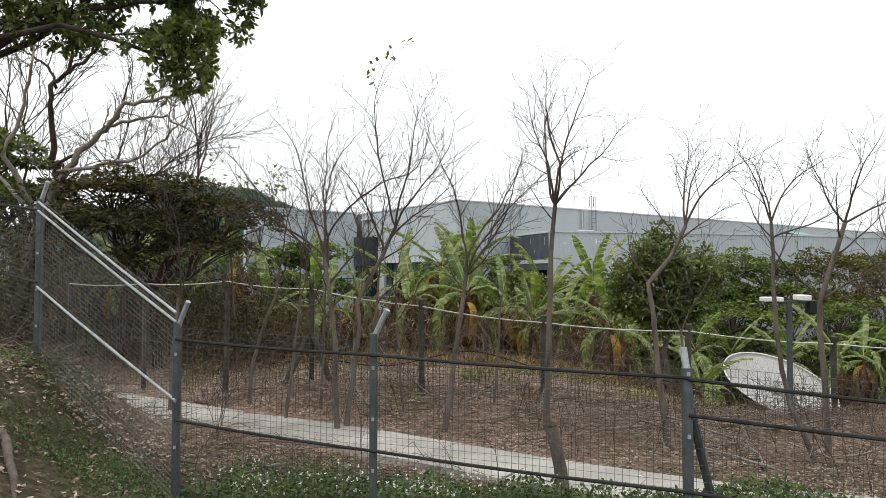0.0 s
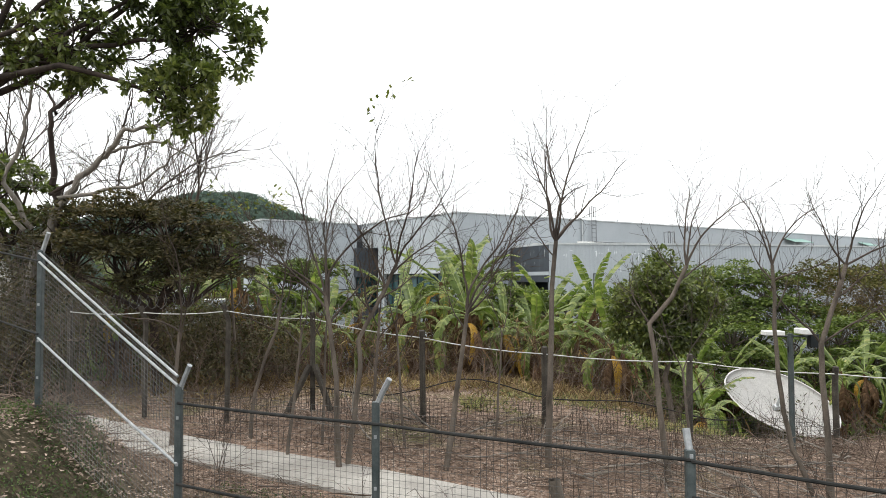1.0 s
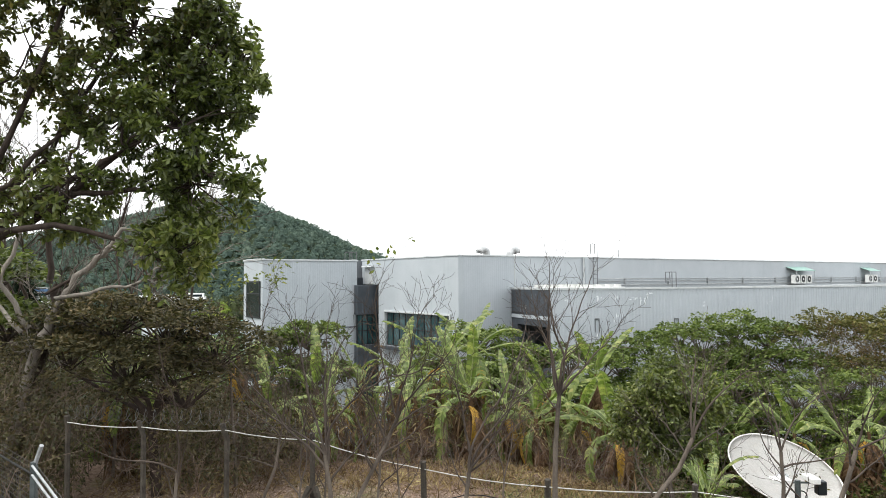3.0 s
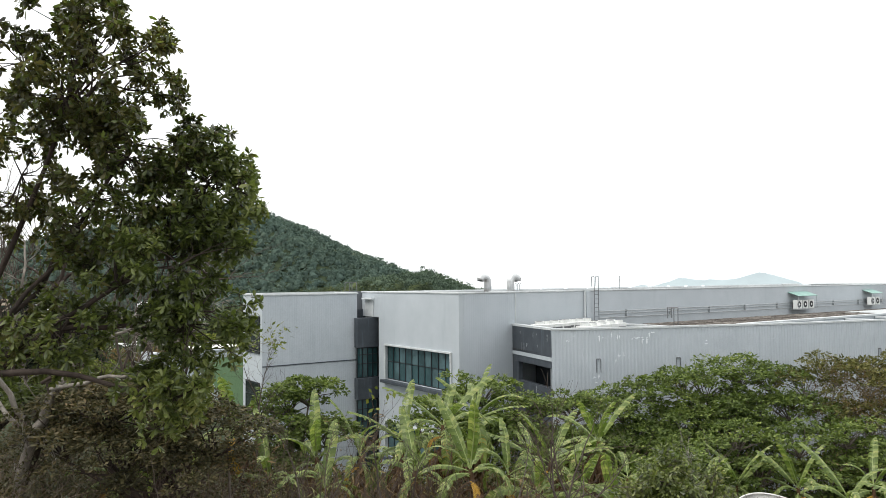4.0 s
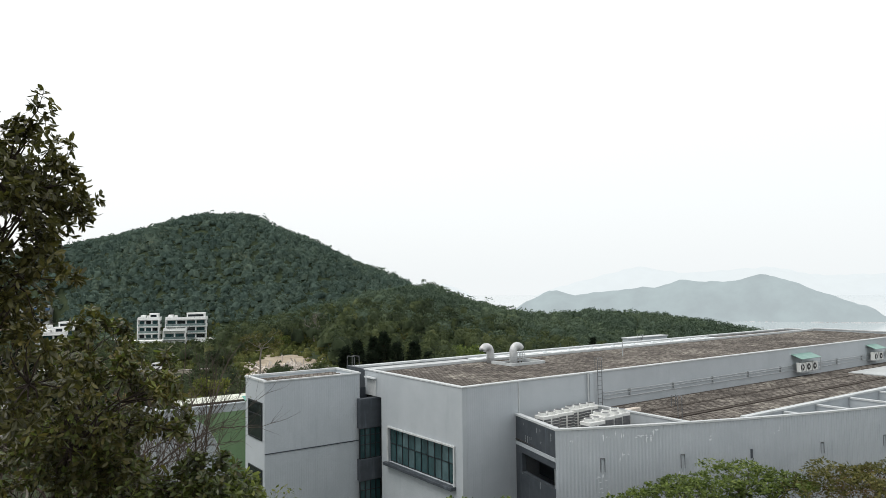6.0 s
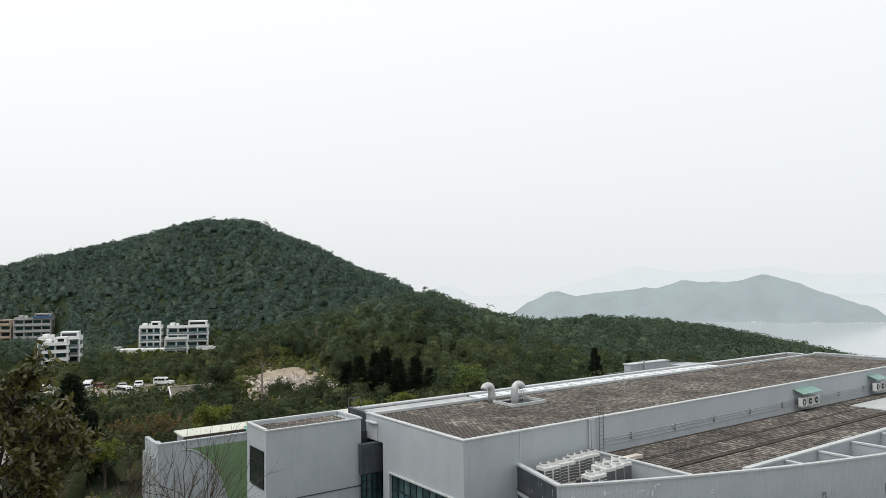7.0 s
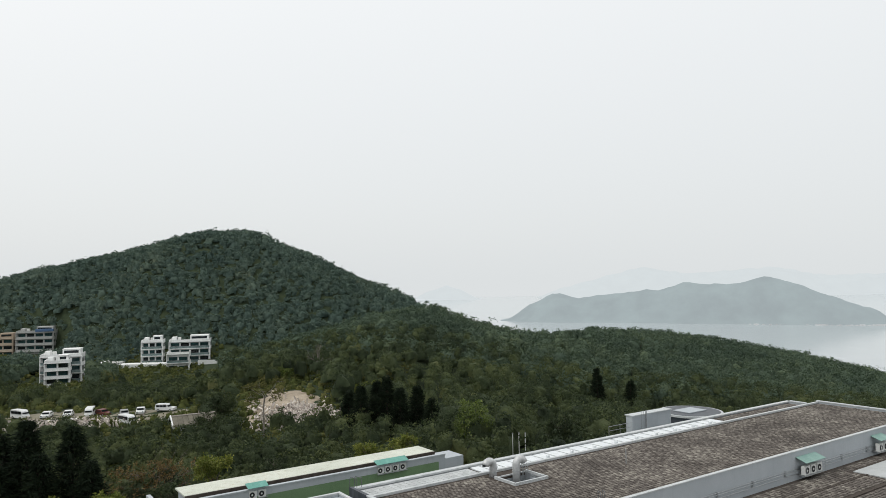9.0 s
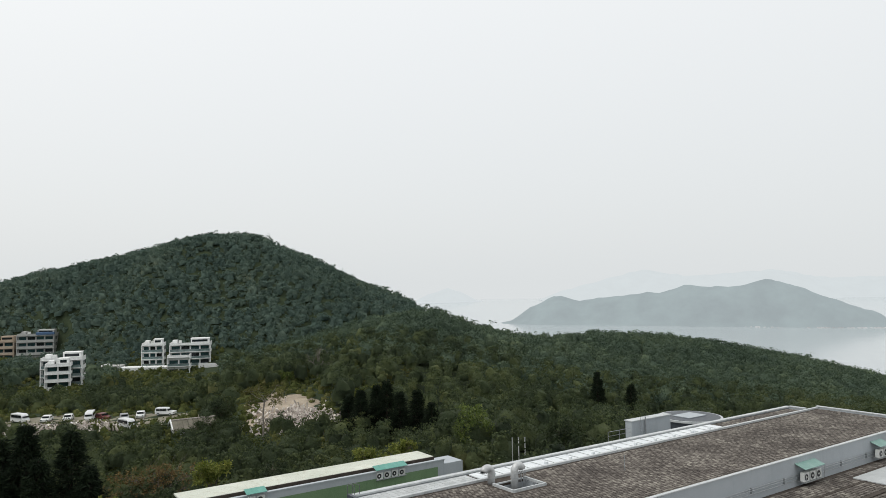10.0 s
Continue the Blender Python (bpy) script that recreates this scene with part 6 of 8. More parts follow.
BANANAS = [(-8.9, 20.8, 2.5, 6, 2), (-6.6, 24.3, 3.5, 6, 2), (-4.3, 24.8, 2.3, 7, 0), (-2.9, 25.4, 2.5, 8, 1), (-1.4, 25.2, 2.9, 8, 0), (0.1, 25.0, 3.4, 10, 2), (1.1, 26.2, 3.9, 10, 1), (2.2, 24.2, 2.0, 9, 3), (3.4, 24.8, 2.5, 9, 1), (4.5, 23.8, 1.7, 8, 2),
           (5.4, 25.4, 3.6, 7, 0), (7.0, 28.0, 3.8, 9, 0), (8.0, 21.4, 1.7, 7, 2), (8.9, 25.0, 1.6, 7, 0), (10.4, 29.6, 4.4, 9, 0), (12.4, 32.2, 4.8, 9, 0), (15.6, 28.6, 3.9, 9, 0), (15.0, 31.6, 4.5, 9, 1), (17.0, 26.2, 3.4, 8, 2), (18.2, 31.4, 4.5, 9, 1), (20.6, 30.0, 3.0, 9, 1), (19.0, 27.6, 3.6, 8, 0),
           (-5.3, 23.7, 1.9, 7, 1), (-3.5, 23.3, 1.6, 7, 0), (-0.7, 23.5, 2.1, 8, 1), (1.3, 23.3, 2.3, 8, 1), (3.1, 23.1, 1.6, 8, 1), (5.6, 22.6, 2.0, 8, 1),
           (0.7, 29.2, 3.2, 9, 0), (-1.2, 28.2, 3.0, 8, 0), (3.6, 28.8, 3.0, 9, 0), (6.8, 32.0, 3.4, 9, 0), (22.5, 32.5, 3.2, 8, 1)]
for k, (x, y, h, n, yl) in enumerate(BANANAS):
    banana(x, y, h, n + 1, 100 + k, yl, 12, 1.0)

# ---- dark bush and the greener trees by the building ----
broadleaf("bush_tree", "rounded dark evergreen bush with stiff glossy leaves", on_ground(6.0, 18.2), (6.0, 18.2, 2.2),
          [((5.8, 18.1, 4.1), (0.9, 0.85, 0.85)), ((6.7, 18.4, 3.6), (0.8, 0.75, 0.85)), ((5.1, 18.2, 3.3), (0.75, 0.7, 0.9)), ((6.0, 18.0, 2.7), (0.9, 0.8, 0.6))],
          13000, 0.13, 0.06, M["tree_leaf"], M["bark"], 51, 0.08, 10, "bush", 10)
UMBRELLA = [(-6.3, 30.3, [(-7.4, 30.3, 3.0), (-5.7, 30.4, 4.3), (-6.6, 30.0, 1.8), (-4.9, 30.2, 2.6), (-6.6, 30.5, 3.9)], 1.3), (1.4, 33.2, [(0.2, 33.0, 3.3), (1.6, 33.2, 3.9), (3.2, 33.6, 3.1), (-1.0, 33.2, 2.2), (2.0, 32.4, 2.2)], 1.45), (5.4, 35.4, [(4.2, 35.0, 2.4), (6.0, 35.6, 2.6), (7.6, 36.0, 2.2), (5.2, 34.6, 1.0)], 1.6),
            (10.2, 37.6, [(8.8, 37.2, 2.4), (10.6, 37.8, 3.0), (12.2, 38.0, 3.4), (9.8, 36.6, 1.0), (11.6, 36.8, 1.4)], 1.75), (15.0, 38.6, [(13.4, 38.4, 3.3), (15.2, 38.8, 3.9), (16.8, 38.6, 3.7), (14.2, 37.6, 1.8), (16.2, 37.4, 2.0)], 1.8), 
            (27.5, 40.5, [(26.5, 40.2, 3.6), (28.6, 40.8, 4.2), (27.5, 39.6, 1.8)], 2.1), (-10.5, 27.5, [(-11.4, 27.4, 3.0), (-9.8, 27.6, 3.6), (-10.6, 27.0, 1.6)], 1.8), (24.0, 35.5, [(22.8, 35.3, 0.6), (25.0, 35.7, 0.8), (20.6, 35.0, 0.4)], 1.7), (8.6, 33.8, [(7.4, 33.6, 0.4), (9.8, 34.0, 0.6)], 1.5), (12.6, 34.4, [(11.4, 34.2, 1.0), (13.6, 34.6, 1.5)], 1.6), (17.6, 34.8, [(16.4, 34.6, 1.2), (18.8, 35.0, 1.5)], 1.6), (9.6, 31.2, [(9.0, 31.0, 0.6), (10.4, 31.4, 0.8)], 1.2)]


def pad_tree(name, label, base, blobs, r, pads, per_pad, leaf_len, leaf_w, mat, bark, seed, group, pad_r=0.5):
    """A small tree whose crown is layered pads of leaf rosettes over spreading limbs."""
    rng = np.random.default_rng(seed)
    t = thing(name, label, "tree", Matrix.Translation(base), group)
    b0 = np.array(base)
    lines, cen, dirs = [], [], []
    mean = np.mean([c for c in blobs], 0)
    fork = b0 * 0.45 + mean * 0.55
    fork[2] = min(fork[2], min(c[2] for c in blobs) - r * 0.3)
    lines.append((np.array([b0 - [0, 0, 0.3], (b0 + fork) / 2 + rng.normal(size=3) * 0.2, fork]), np.array([0.16, 0.13, 0.1])))
    for c in blobs:
        c = np.array(c, float)
        lines.append((np.array([fork, (fork + c) / 2 + rng.normal(size=3) * 0.2 - [0, 0, 0.1], c - [0, 0, r * 0.35]]), np.array([0.085, 0.06, 0.035])))
        for q in range(pads):
            a, w = q * 2.4 + rng.uniform(0, 0.6), math.sqrt((q + 0.5) / pads)
            pc = c + np.array([math.cos(a) * w * r * 1.1, math.sin(a) * w * r, r * (0.62 * math.sqrt(max(0, 1 - w * w * 0.85)) - 0.2) + rng.normal() * r * 0.12])
            pr = pad_r * rng.uniform(0.7, 1.3)
            lines.append((np.array([c - [0, 0, r * 0.35], (c + pc) / 2 + rng.normal(size=3) * 0.1 - [0, 0, 0.12], pc]), np.array([0.032, 0.02, 0.008])))
            m = int(per_pad * rng.uniform(0.7, 1.3))
            d = rng.normal(size=(m // 6, 3))
            d[:, 2] = np.abs(d[:, 2]) * 0.9 - 0.12
            d /= np.linalg.norm(d, axis=1, keepdims=True)
            tip = pc + d * [pr, pr, pr * 0.42] * rng.uniform(0.8, 1.0, (m // 6, 1))
            ro = np.repeat(np.arange(m // 6), 6)
            dd = d[ro] * [0.6, 0.6, 0.25] + rng.normal(size=(len(ro), 3)) * [0.6, 0.6, 0.28]
            cen.append(tip[ro] + dd * leaf_len * 0.3)
            dirs.append(dd)
    stems("trunk", [(p - b0, rr) for p, rr in lines], bark, t, 5)
    leaves("crown", np.concatenate(cen) - b0, np.concatenate(dirs), leaf_len, leaf_w, mat, t, seed)
    return t


for k, (x, y, bl, r) in enumerate(UMBRELLA):
    pad_tree("crown_tree", "small tree with layered fresh green crown below the grey wall", on_ground(x, y), bl + [(c[0] + 0.5, c[1] - 1.1, c[2] - 1.35) for c in bl[:3]] + [(c[0] - 0.6, c[1] - 1.9, c[2] - 2.7) for c in bl[:2]] + [(c[0], c[1] - 2.6, c[2] - 4.0) for c in bl[:2]], r, 15, 130, 0.19, 0.105, M["crown_leaf"], M["bark"], 200 + k, "green trees below the building", 0.34 * r / 1.5 + 0.1)
for k, (x, y, bl) in enumerate(((19.6, 38.4, [(18.4, 38.2, 3.4), (20.2, 38.6, 4.0), (21.6, 38.0, 3.4), (19.6, 37.4, 1.9), (21.0, 37.0, 1.6)]), (24.2, 39.4, [(23.0, 39.2, 3.9), (25.0, 39.6, 4.4), (26.4, 39.2, 3.8), (23.8, 38.2, 2.2), (25.6, 38.4, 2.0)]))):
    pad_tree("brown_tree", "half-bare tree with olive and rust-brown leaf pads on pale limbs", on_ground(x, y), bl, 1.7, 12, 100, 0.22, 0.1, M["olive"], M["bark_pale"], 235 + k, "half-bare trees below the building", 0.5)
pad_tree("crown_tree", "dense dark tree with a brownish domed crown in the thicket", on_ground(-7.2, 19.0), [(-7.0, 19.0, 5.6), (-8.6, 19.2, 5.7), (-5.7, 19.0, 4.9), (-7.8, 18.6, 4.6), (-6.3, 18.6, 4.0), (-9.6, 19.0, 4.9)], 1.35, 18, 230, 0.14, 0.062, M["thicket_leaf"], M["bark_dark"], 230, "dark trees in the thicket", 0.5)
pad_tree("crown_tree", "green-topped tree at the edge of the thicket", on_ground(-12.6, 20.0), [(-12.4, 20, 6.9), (-13.8, 20.2, 6.2), (-11.8, 19.8, 5.6)], 1.3, 13, 170, 0.22, 0.1, M["tree_leaf"], M["bark_dark"], 231, "dark trees in the thicket", 0.5)
for k, (x, y, h) in enumerate(((22.0, 39.2, 8.4), (20.2, 38.0, 7.4), (24.6, 40.0, 8.6), (29.5, 41.5, 8.6))):
    bare_tree("half-bare tree with fine brown twigs and rusty leaves", on_ground(x, y), (0.05, 0, 1), h, 0.13, 240 + k, 5, 0.75, M["bark"], 3, "half-bare trees below the building", 0.12, 0.14, first=0.36, name="half_bare_tree")
    rngx = np.random.default_rng(250 + k)
    P, D = ball_points(rngx, (x, y, 2.8), (2.4, 2.0, 1.9), 900, 0.4)
    t_ = thing("rusty_bush", "bush of thin rusty-yellow leaves among bare twigs", "bush", Matrix.Translation(on_ground(x, y)))
    stems("stalk", [(np.array([[0, 0, 0], (p - np.array(t_.location)) * 0.5, p - np.array(t_.location)]), np.array([0.03, 0.015, 0.004])) for p in P[::14]], M["bark"], t_, 3)
    leaves("foliage", np.repeat(P - np.array(t_.location), 3, 0) + rngx.normal(size=(2700, 3)) * 0.12, np.repeat(D, 3, 0) + rngx.normal(size=(2700, 3)) * 0.6, 0.13, 0.06, M["autumn"], t_, 3)


# ---- thickets, reeds, weeds and litter: what nobody could count ----
def stuff_leaves(name, label, category, P, D, ln, w, mat, seed, droop=0.25):
    ob = leaves(name, P, D, ln, w, mat, None, seed, droop)
    return tagged(ob, label, category, kind="stuff")


rng = np.random.default_rng(300)
# dark thicket of shrubs and creepers on the far side of the old fence
P, D = [], []
tw = []
for k in range(210):
    x, y = rng.uniform(-21, -4.6), rng.uniform(18.2, 27)
    if k < 26:
        x, y = rng.uniform(-14.5, -8.8), rng.uniform(16.9, 18.3)
    top = np.interp(x, [-21, -12, -8, -5], [6.0, 5.6, 4.6, 3.2]) * rng.uniform(0.55, 1.0)
    g = land_at(x, y)
    for q in range(6):
        zz = g + (top - g) * rng.uniform(0.25, 1.0)
        p, d = ball_points(rng, (x, y, zz), (0.8, 0.7, 0.5), 42, 0.4)
        P.append(p)
        D.append(d + rng.normal(size=d.shape) * 0.6 + [0, 0, -0.3])
    for q in range(2):
        ln, _ = grow(rng, (x + rng.normal() * 0.4, y + rng.normal() * 0.4, g), (rng.normal() * 0.25, rng.normal() * 0.25, 1), (top - g) * rng.uniform(0.5, 0.9), 0.014, 2, 0.7, 3, 0.05, 0.26)
        tw += ln
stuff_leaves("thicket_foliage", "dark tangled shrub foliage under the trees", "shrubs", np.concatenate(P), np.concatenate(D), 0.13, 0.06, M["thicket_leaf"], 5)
tagged(stems("thicket_twigs", tw, M["twig"], None, 3), "tangle of dark bare stems and creepers", "twigs", kind="stuff")

# dry brush in front of and between the bananas: thin straw stems with withered hanging leaves
lines, P, D = [], [], []
for k in range(115):
    x, y = rng.uniform(-7, 9), rng.uniform(22.4, 25.4)
    y -= 0.22 * max(0, x - 3)
    if x > 7.4 and y < 22.5:
        continue
    clump = 0.75 + 0.45 * math.sin(x * 1.9 + 1) * math.cos(y * 1.3)
    ln, tp = grow(rng, on_ground(x, y), (rng.normal() * 0.28, rng.normal() * 0.25, 1), rng.uniform(0.9, 2.1) * clump, 0.013, 2, 0.55, 3, 0.1, 0.2)
    lines += ln
    for q, hd in tp:
        if q[2] > 1.9 and rng.random() < 0.6:
            P.append(q - hd * rng.uniform(0, 0.5))
            D.append(hd * 0.4 + rng.normal(size=3) * 0.6 + [0, 0, -0.5])
tagged(stems("dry_brush", lines, M["twig"], None, 3), "dense dry brown brush and dead stems", "brush", kind="stuff")
stuff_leaves("withered_leaves", "withered brown leaves hanging in the dry brush", "dead leaves", np.array(P), np.array(D), 0.3, 0.05, M["straw_leaf"], 12)
# dark leafy filling added for the shaded gaps behind the banana stems
P2, D2 = [], []
for k in range(170):
    x, y = rng.uniform(-9.5, 9), rng.uniform(25.6, 28.4)
    y -= 0.15 * max(0, x - 4)
    p, d = ball_points(rng, (x, y, land_at(x, y) + rng.uniform(0.2, 1.9)), (0.8, 0.5, 0.6), 60, 0.4)
    P2.append(p)
    D2.append(d + rng.normal(size=d.shape) * 0.6 + [0, 0, -0.3])
stuff_leaves("understorey", "dark leafy understorey filling the shaded gaps behind the banana stems", "shrubs", np.concatenate(P2), np.concatenate(D2), 0.17, 0.08, M["thicket_leaf"], 15)
n = 330
x, y = rng.uniform(-6.5, 5.5, n), rng.uniform(22.6, 24.6, n)
k = np.sin(x * 1.7 + 2) + 0.6 * np.sin(x * 4.3 + y) > -0.1
x, y = x[k], y[k]
high = rng.uniform(0.4, 1.8, len(x))
P = np.repeat(np.stack([x, y, land(x, y) + high], 1), 3, 0) + rng.normal(size=(3 * len(x), 3)) * 0.1
stuff_leaves("tall_reeds", "tall olive and straw-coloured reeds before the bananas", "reeds", P, rng.normal(size=P.shape) * [0.55, 0.55, 0.3] + [0, 0, 0.35], 0.55, 0.035, M["dry_reed"], 20, 0.5)
# dead banana leaves and rank grass hanging under the plants
P, D = [], []
for k, (x, y, h, n, yl) in enumerate(BANANAS):
    g = land_at(x, y)
    m = 26
    a, w = rng.uniform(0, 6.28, m), rng.uniform(0.15, 1.2, m)
    P.append(np.stack([x + np.cos(a) * w, y + np.sin(a) * w, g + rng.uniform(0.35, 1.0, m) * h], 1))
    D.append(np.stack([np.cos(a) * 0.25, np.sin(a) * 0.25, -np.ones(m)], 1) + rng.normal(size=(m, 3)) * 0.2)
stuff_leaves("dead_banana_leaves", "brown dead leaves hanging round the banana stems", "dead leaves", np.concatenate(P), np.concatenate(D), 0.8, 0.07, M["banana_dead"], 13, 0.1)
# undergrowth filling the slope between bananas and building
P, D = [], []
for k in range(1300):
    x = rng.uniform(-14, 34)
    y = rng.uniform(27.5, 41)
    if k > 1000:
        x, y = rng.uniform(8, 26), rng.uniform(33.5, 39.8)
    if y > 41 + 0.0 or (x < 0.5 and y > 40):
        continue
    g = land_at(x, y)
    p, d = ball_points(rng, (x, y, g + rng.uniform(0.3, 2.4) * (2.3 if y > 33 and x > 2 else 1.0)), (1.2, 1.0, 0.7), 66, 0.45)
    P.append(p)
    D.append(d + rng.normal(size=d.shape) * 0.6)
# the darker thicket leaf puts shade between the crowns here
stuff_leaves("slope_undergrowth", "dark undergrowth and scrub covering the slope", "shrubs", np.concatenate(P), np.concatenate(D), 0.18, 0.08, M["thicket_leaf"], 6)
P, D = [], []
for k in range(80):
    x, y = rng.uniform(-9, 16), rng.uniform(24.5, 29)
    y -= 0.2 * max(0, x - 3)
    g = land_at(x, y)
    p, d = ball_points(rng, (x, y, g + rng.uniform(0.2, 1.6)), (0.8, 0.6, 0.6), 60, 0.45)
    P.append(p)
    D.append(d + rng.normal(size=d.shape) * 0.6)
P = np.concatenate(P)
D = np.concatenate(D)
open_view = ~((P[:, 0] > 8.2) & (P[:, 1] < 28))
P, D = [P[open_view]], [D[open_view]]
stuff_leaves("scrub_foliage", "mixed green scrub between the bananas", "shrubs", np.concatenate(P), np.concatenate(D), 0.13, 0.05, M["weed"], 7)
# weeds along the fence and on the bank
n = 90000
x, y = rng.uniform(-7, 5.5, n), rng.uniform(3.2, 10.6, n)
fl = 7.2 - 0.36 * (x + 1.9)
keep = ((y > fl) & (y < np.interp(x, [p[0] for p in way_pts], [p[1] for p in way_pts]) - 1.0) & (x > -2.6)) | ((x < -1.2) & (y < fl + 1.5))
keep &= (np.sin(x * 2.1 + 1) * np.cos(y * 1.7) + rng.normal(size=n) * 0.4) > 0.0
x, y = x[keep], y[keep]
P = np.stack([x, y, land(x, y) + rng.uniform(0.0, 0.07, len(x))], 1)
stuff_leaves("weeds", "low leafy weeds along the fence foot", "weeds", np.repeat(P, 2, 0) + rng.normal(size=(2 * len(P), 3)) * 0.03, np.repeat(np.stack([np.zeros(len(x)), np.zeros(len(x)), np.full(len(x), 0.35)], 1), 2, 0) + rng.normal(size=(2 * len(P), 3)) * 0.7, 0.032, 0.022, M["weed"], 8)
nw = 20000
x = rng.uniform(-2.0, 4.2, nw)
y = 7.2 - 0.36 * (x + 1.9) + 0.08 + 2.3 * rng.random(nw) ** 1.1
low_ = np.interp(x, [p[0] for p in way_pts], [p[1] for p in way_pts]) - 0.75
x, y = x[y < low_], y[y < low_]
hh = 0.34 * (0.55 + 0.45 * np.sin(x * 3.1) * np.cos(y * 2.3))
P = np.stack([x, y, land(x, y) + hh * rng.uniform(0.1, 1.0, len(x))], 1)
stuff_leaves("tall_weeds", "lush knee-high green weeds between fence and path", "weeds", P, rng.normal(size=(len(x), 3)) * 0.7 + [0, 0, 0.25], 0.06, 0.034, M["weed"], 14)
nf = 230
x, y = rng.uniform(-1.9, 2.4, nf), rng.uniform(0, 1, nf)
y = 7.2 - 0.36 * (x + 1.9) + 0.15 + y * 1.9
fl_p = np.stack([x, y, land(x, y) + rng.uniform(0.14, 0.38, nf)], 1)
stuff_leaves("white_flowers", "small white wild flowers among the weeds", "flowers", np.repeat(fl_p, 4, 0), rng.normal(size=(nf * 4, 3)), 0.026, 0.02, M["petal"], 9)
# leaf litter on the earth and the bank
n = 90000
x, y = rng.uniform(-9, 11, n), 8.2 + 14.0 * rng.random(n) ** 1.1
k = rng.integers(0, n, 3500)
x[k], y[k] = rng.uniform(-8, -0.5, 3500), rng.uniform(3, 9, 3500)
d_path = np.abs((y - np.interp(x, [p[0] for p in way_pts], [p[1] for p in way_pts])))
keep = (d_path > 0.85) | (rng.random(n) < 0.05)
x, y = x[keep], y[keep]
P = np.stack([x, y, land(x, y) + rng.uniform(0.008, 0.04, len(x))], 1)
D = rng.normal(size=(len(x), 3)) * [1, 1, 0.22]
stuff_leaves("leaf_litter", "dry fallen leaves over bare brown earth", "leaf litter", P, D, 0.065, 0.034, M["leaf_litter"], 10, 0.1)
lines = []
for k in range(6000):
    x, y = rng.uniform(-6.5, 10.5), rng.uniform(8.7, 15.0)
    if abs(y - np.interp(x, [p[0] for p in way_pts], [p[1] for p in way_pts])) < 0.9:
        continue
    a = rng.uniform(0, 6.28)
    L = rng.uniform(0.2, 0.9) * (1.0 if rng.random() < 0.9 else 1.8)
    p0 = np.array(on_ground(x, y, 0.02 + 0.2 * rng.random() ** 2))
    p2 = p0 + np.array([math.cos(a), math.sin(a), rng.uniform(-0.06, 0.12)]) * L
    if abs(p2[1] - np.interp(p2[0], [p[0] for p in way_pts], [p[1] for p in way_pts])) < 0.8:
        continue
    lines.append((np.array([p0, (p0 + p2) / 2 + rng.normal(size=3) * 0.06, p2]), np.array([0.006, 0.005, 0.002]) * rng.choice([0.6, 0.8, 1.0, 2.4], p=[0.4, 0.3, 0.25, 0.05])))
    if rng.random() < 0.12:
        ln, _ = grow(rng, p0, (math.cos(a), math.sin(a), 0.3), L * 0.6, 0.0035, 1, 0.6, 3, 0.05, 0.15)
        lines += ln
for k in range(34):
    x, y, a = rng.uniform(-3, 9), rng.uniform(9.6, 14.6), rng.uniform(0, 6.28)
    if abs(y - np.interp(x, [p[0] for p in way_pts], [p[1] for p in way_pts])) < 1.3:
        continue
    bough = thing("cut_branch", "pale cut branch lying on the cleared earth", "branch", Matrix.Translation(on_ground(x, y, 0.05)), "cut branches on the earth")
    ln, _ = grow(rng, (0, 0, 0), (math.cos(a), math.sin(a), 0.12), rng.uniform(0.8, 1.5), rng.uniform(0.014, 0.026), 2, 0.5, 2, 0.0, 0.09)
    stems("bough", ln[-1:] if len(ln) < 2 else ln[:1], M["bark_pale"], bough, 6)
    tagged(stems("twig_spray", ln[1:], M["bark_pale"], bough, 3), kind="stuff")
tagged(stems("fallen_branches", lines, M["twig"], None, 3), "fallen twigs and cut branches on the earth", "branches", kind="stuff")
# tufts of rough grass on the shoulder of the cleared ground
n = 16000
x, y = rng.uniform(0.8, 11, n), rng.uniform(15.5, 23, n)
keep = (np.sin(x * 1.3 + 0.5) * np.cos(y * 1.1 + 1) + rng.normal(size=n) * 0.35) > np.where(y > 18, -0.2, 0.35)
x, y = x[keep], y[keep]
P = np.stack([x, y, land(x, y)], 1)
stuff_leaves("rough_grass", "olive rough grass on the shoulder of the cleared ground", "grass", P, rng.normal(size=(len(x), 3)) * [0.5, 0.5, 0.1] + [0, 0, 0.7], 0.2, 0.022, M["dry_reed"], 17, 0.3)
P = P[rng.random(len(P)) < 0.5]
stuff_leaves("green_grass", "short green grass among the dry tufts", "grass", P, rng.normal(size=P.shape) * [0.6, 0.6, 0.1] + [0, 0, 0.6], 0.15, 0.03, M["weed"], 18, 0.3)
n = 3200
x, y = rng.uniform(-9, 6, n), rng.normal(20.6, 1.3, n)
P = np.stack([x, y, land(x, y)], 1)
tall = 0.28 + 0.3 * np.clip(np.sin(x * 2.3) + np.sin(x * 5.1 + y), -0.6, 1)
stuff_leaves("dry_fringe", "dry grass and dead leaves fringing the cleared ground", "grass", np.repeat(P, 2, 0) + rng.normal(size=(2 * n, 3)) * [0.1, 0.1, 0.0] + [0, 0, 0.05], rng.normal(size=(2 * n, 3)) * [0.6, 0.6, 0.1] + np.repeat(np.stack([x * 0, x * 0, tall + 0.2], 1), 2, 0), 0.36, 0.03, M["straw_leaf"], 19, 0.3)
lines = []
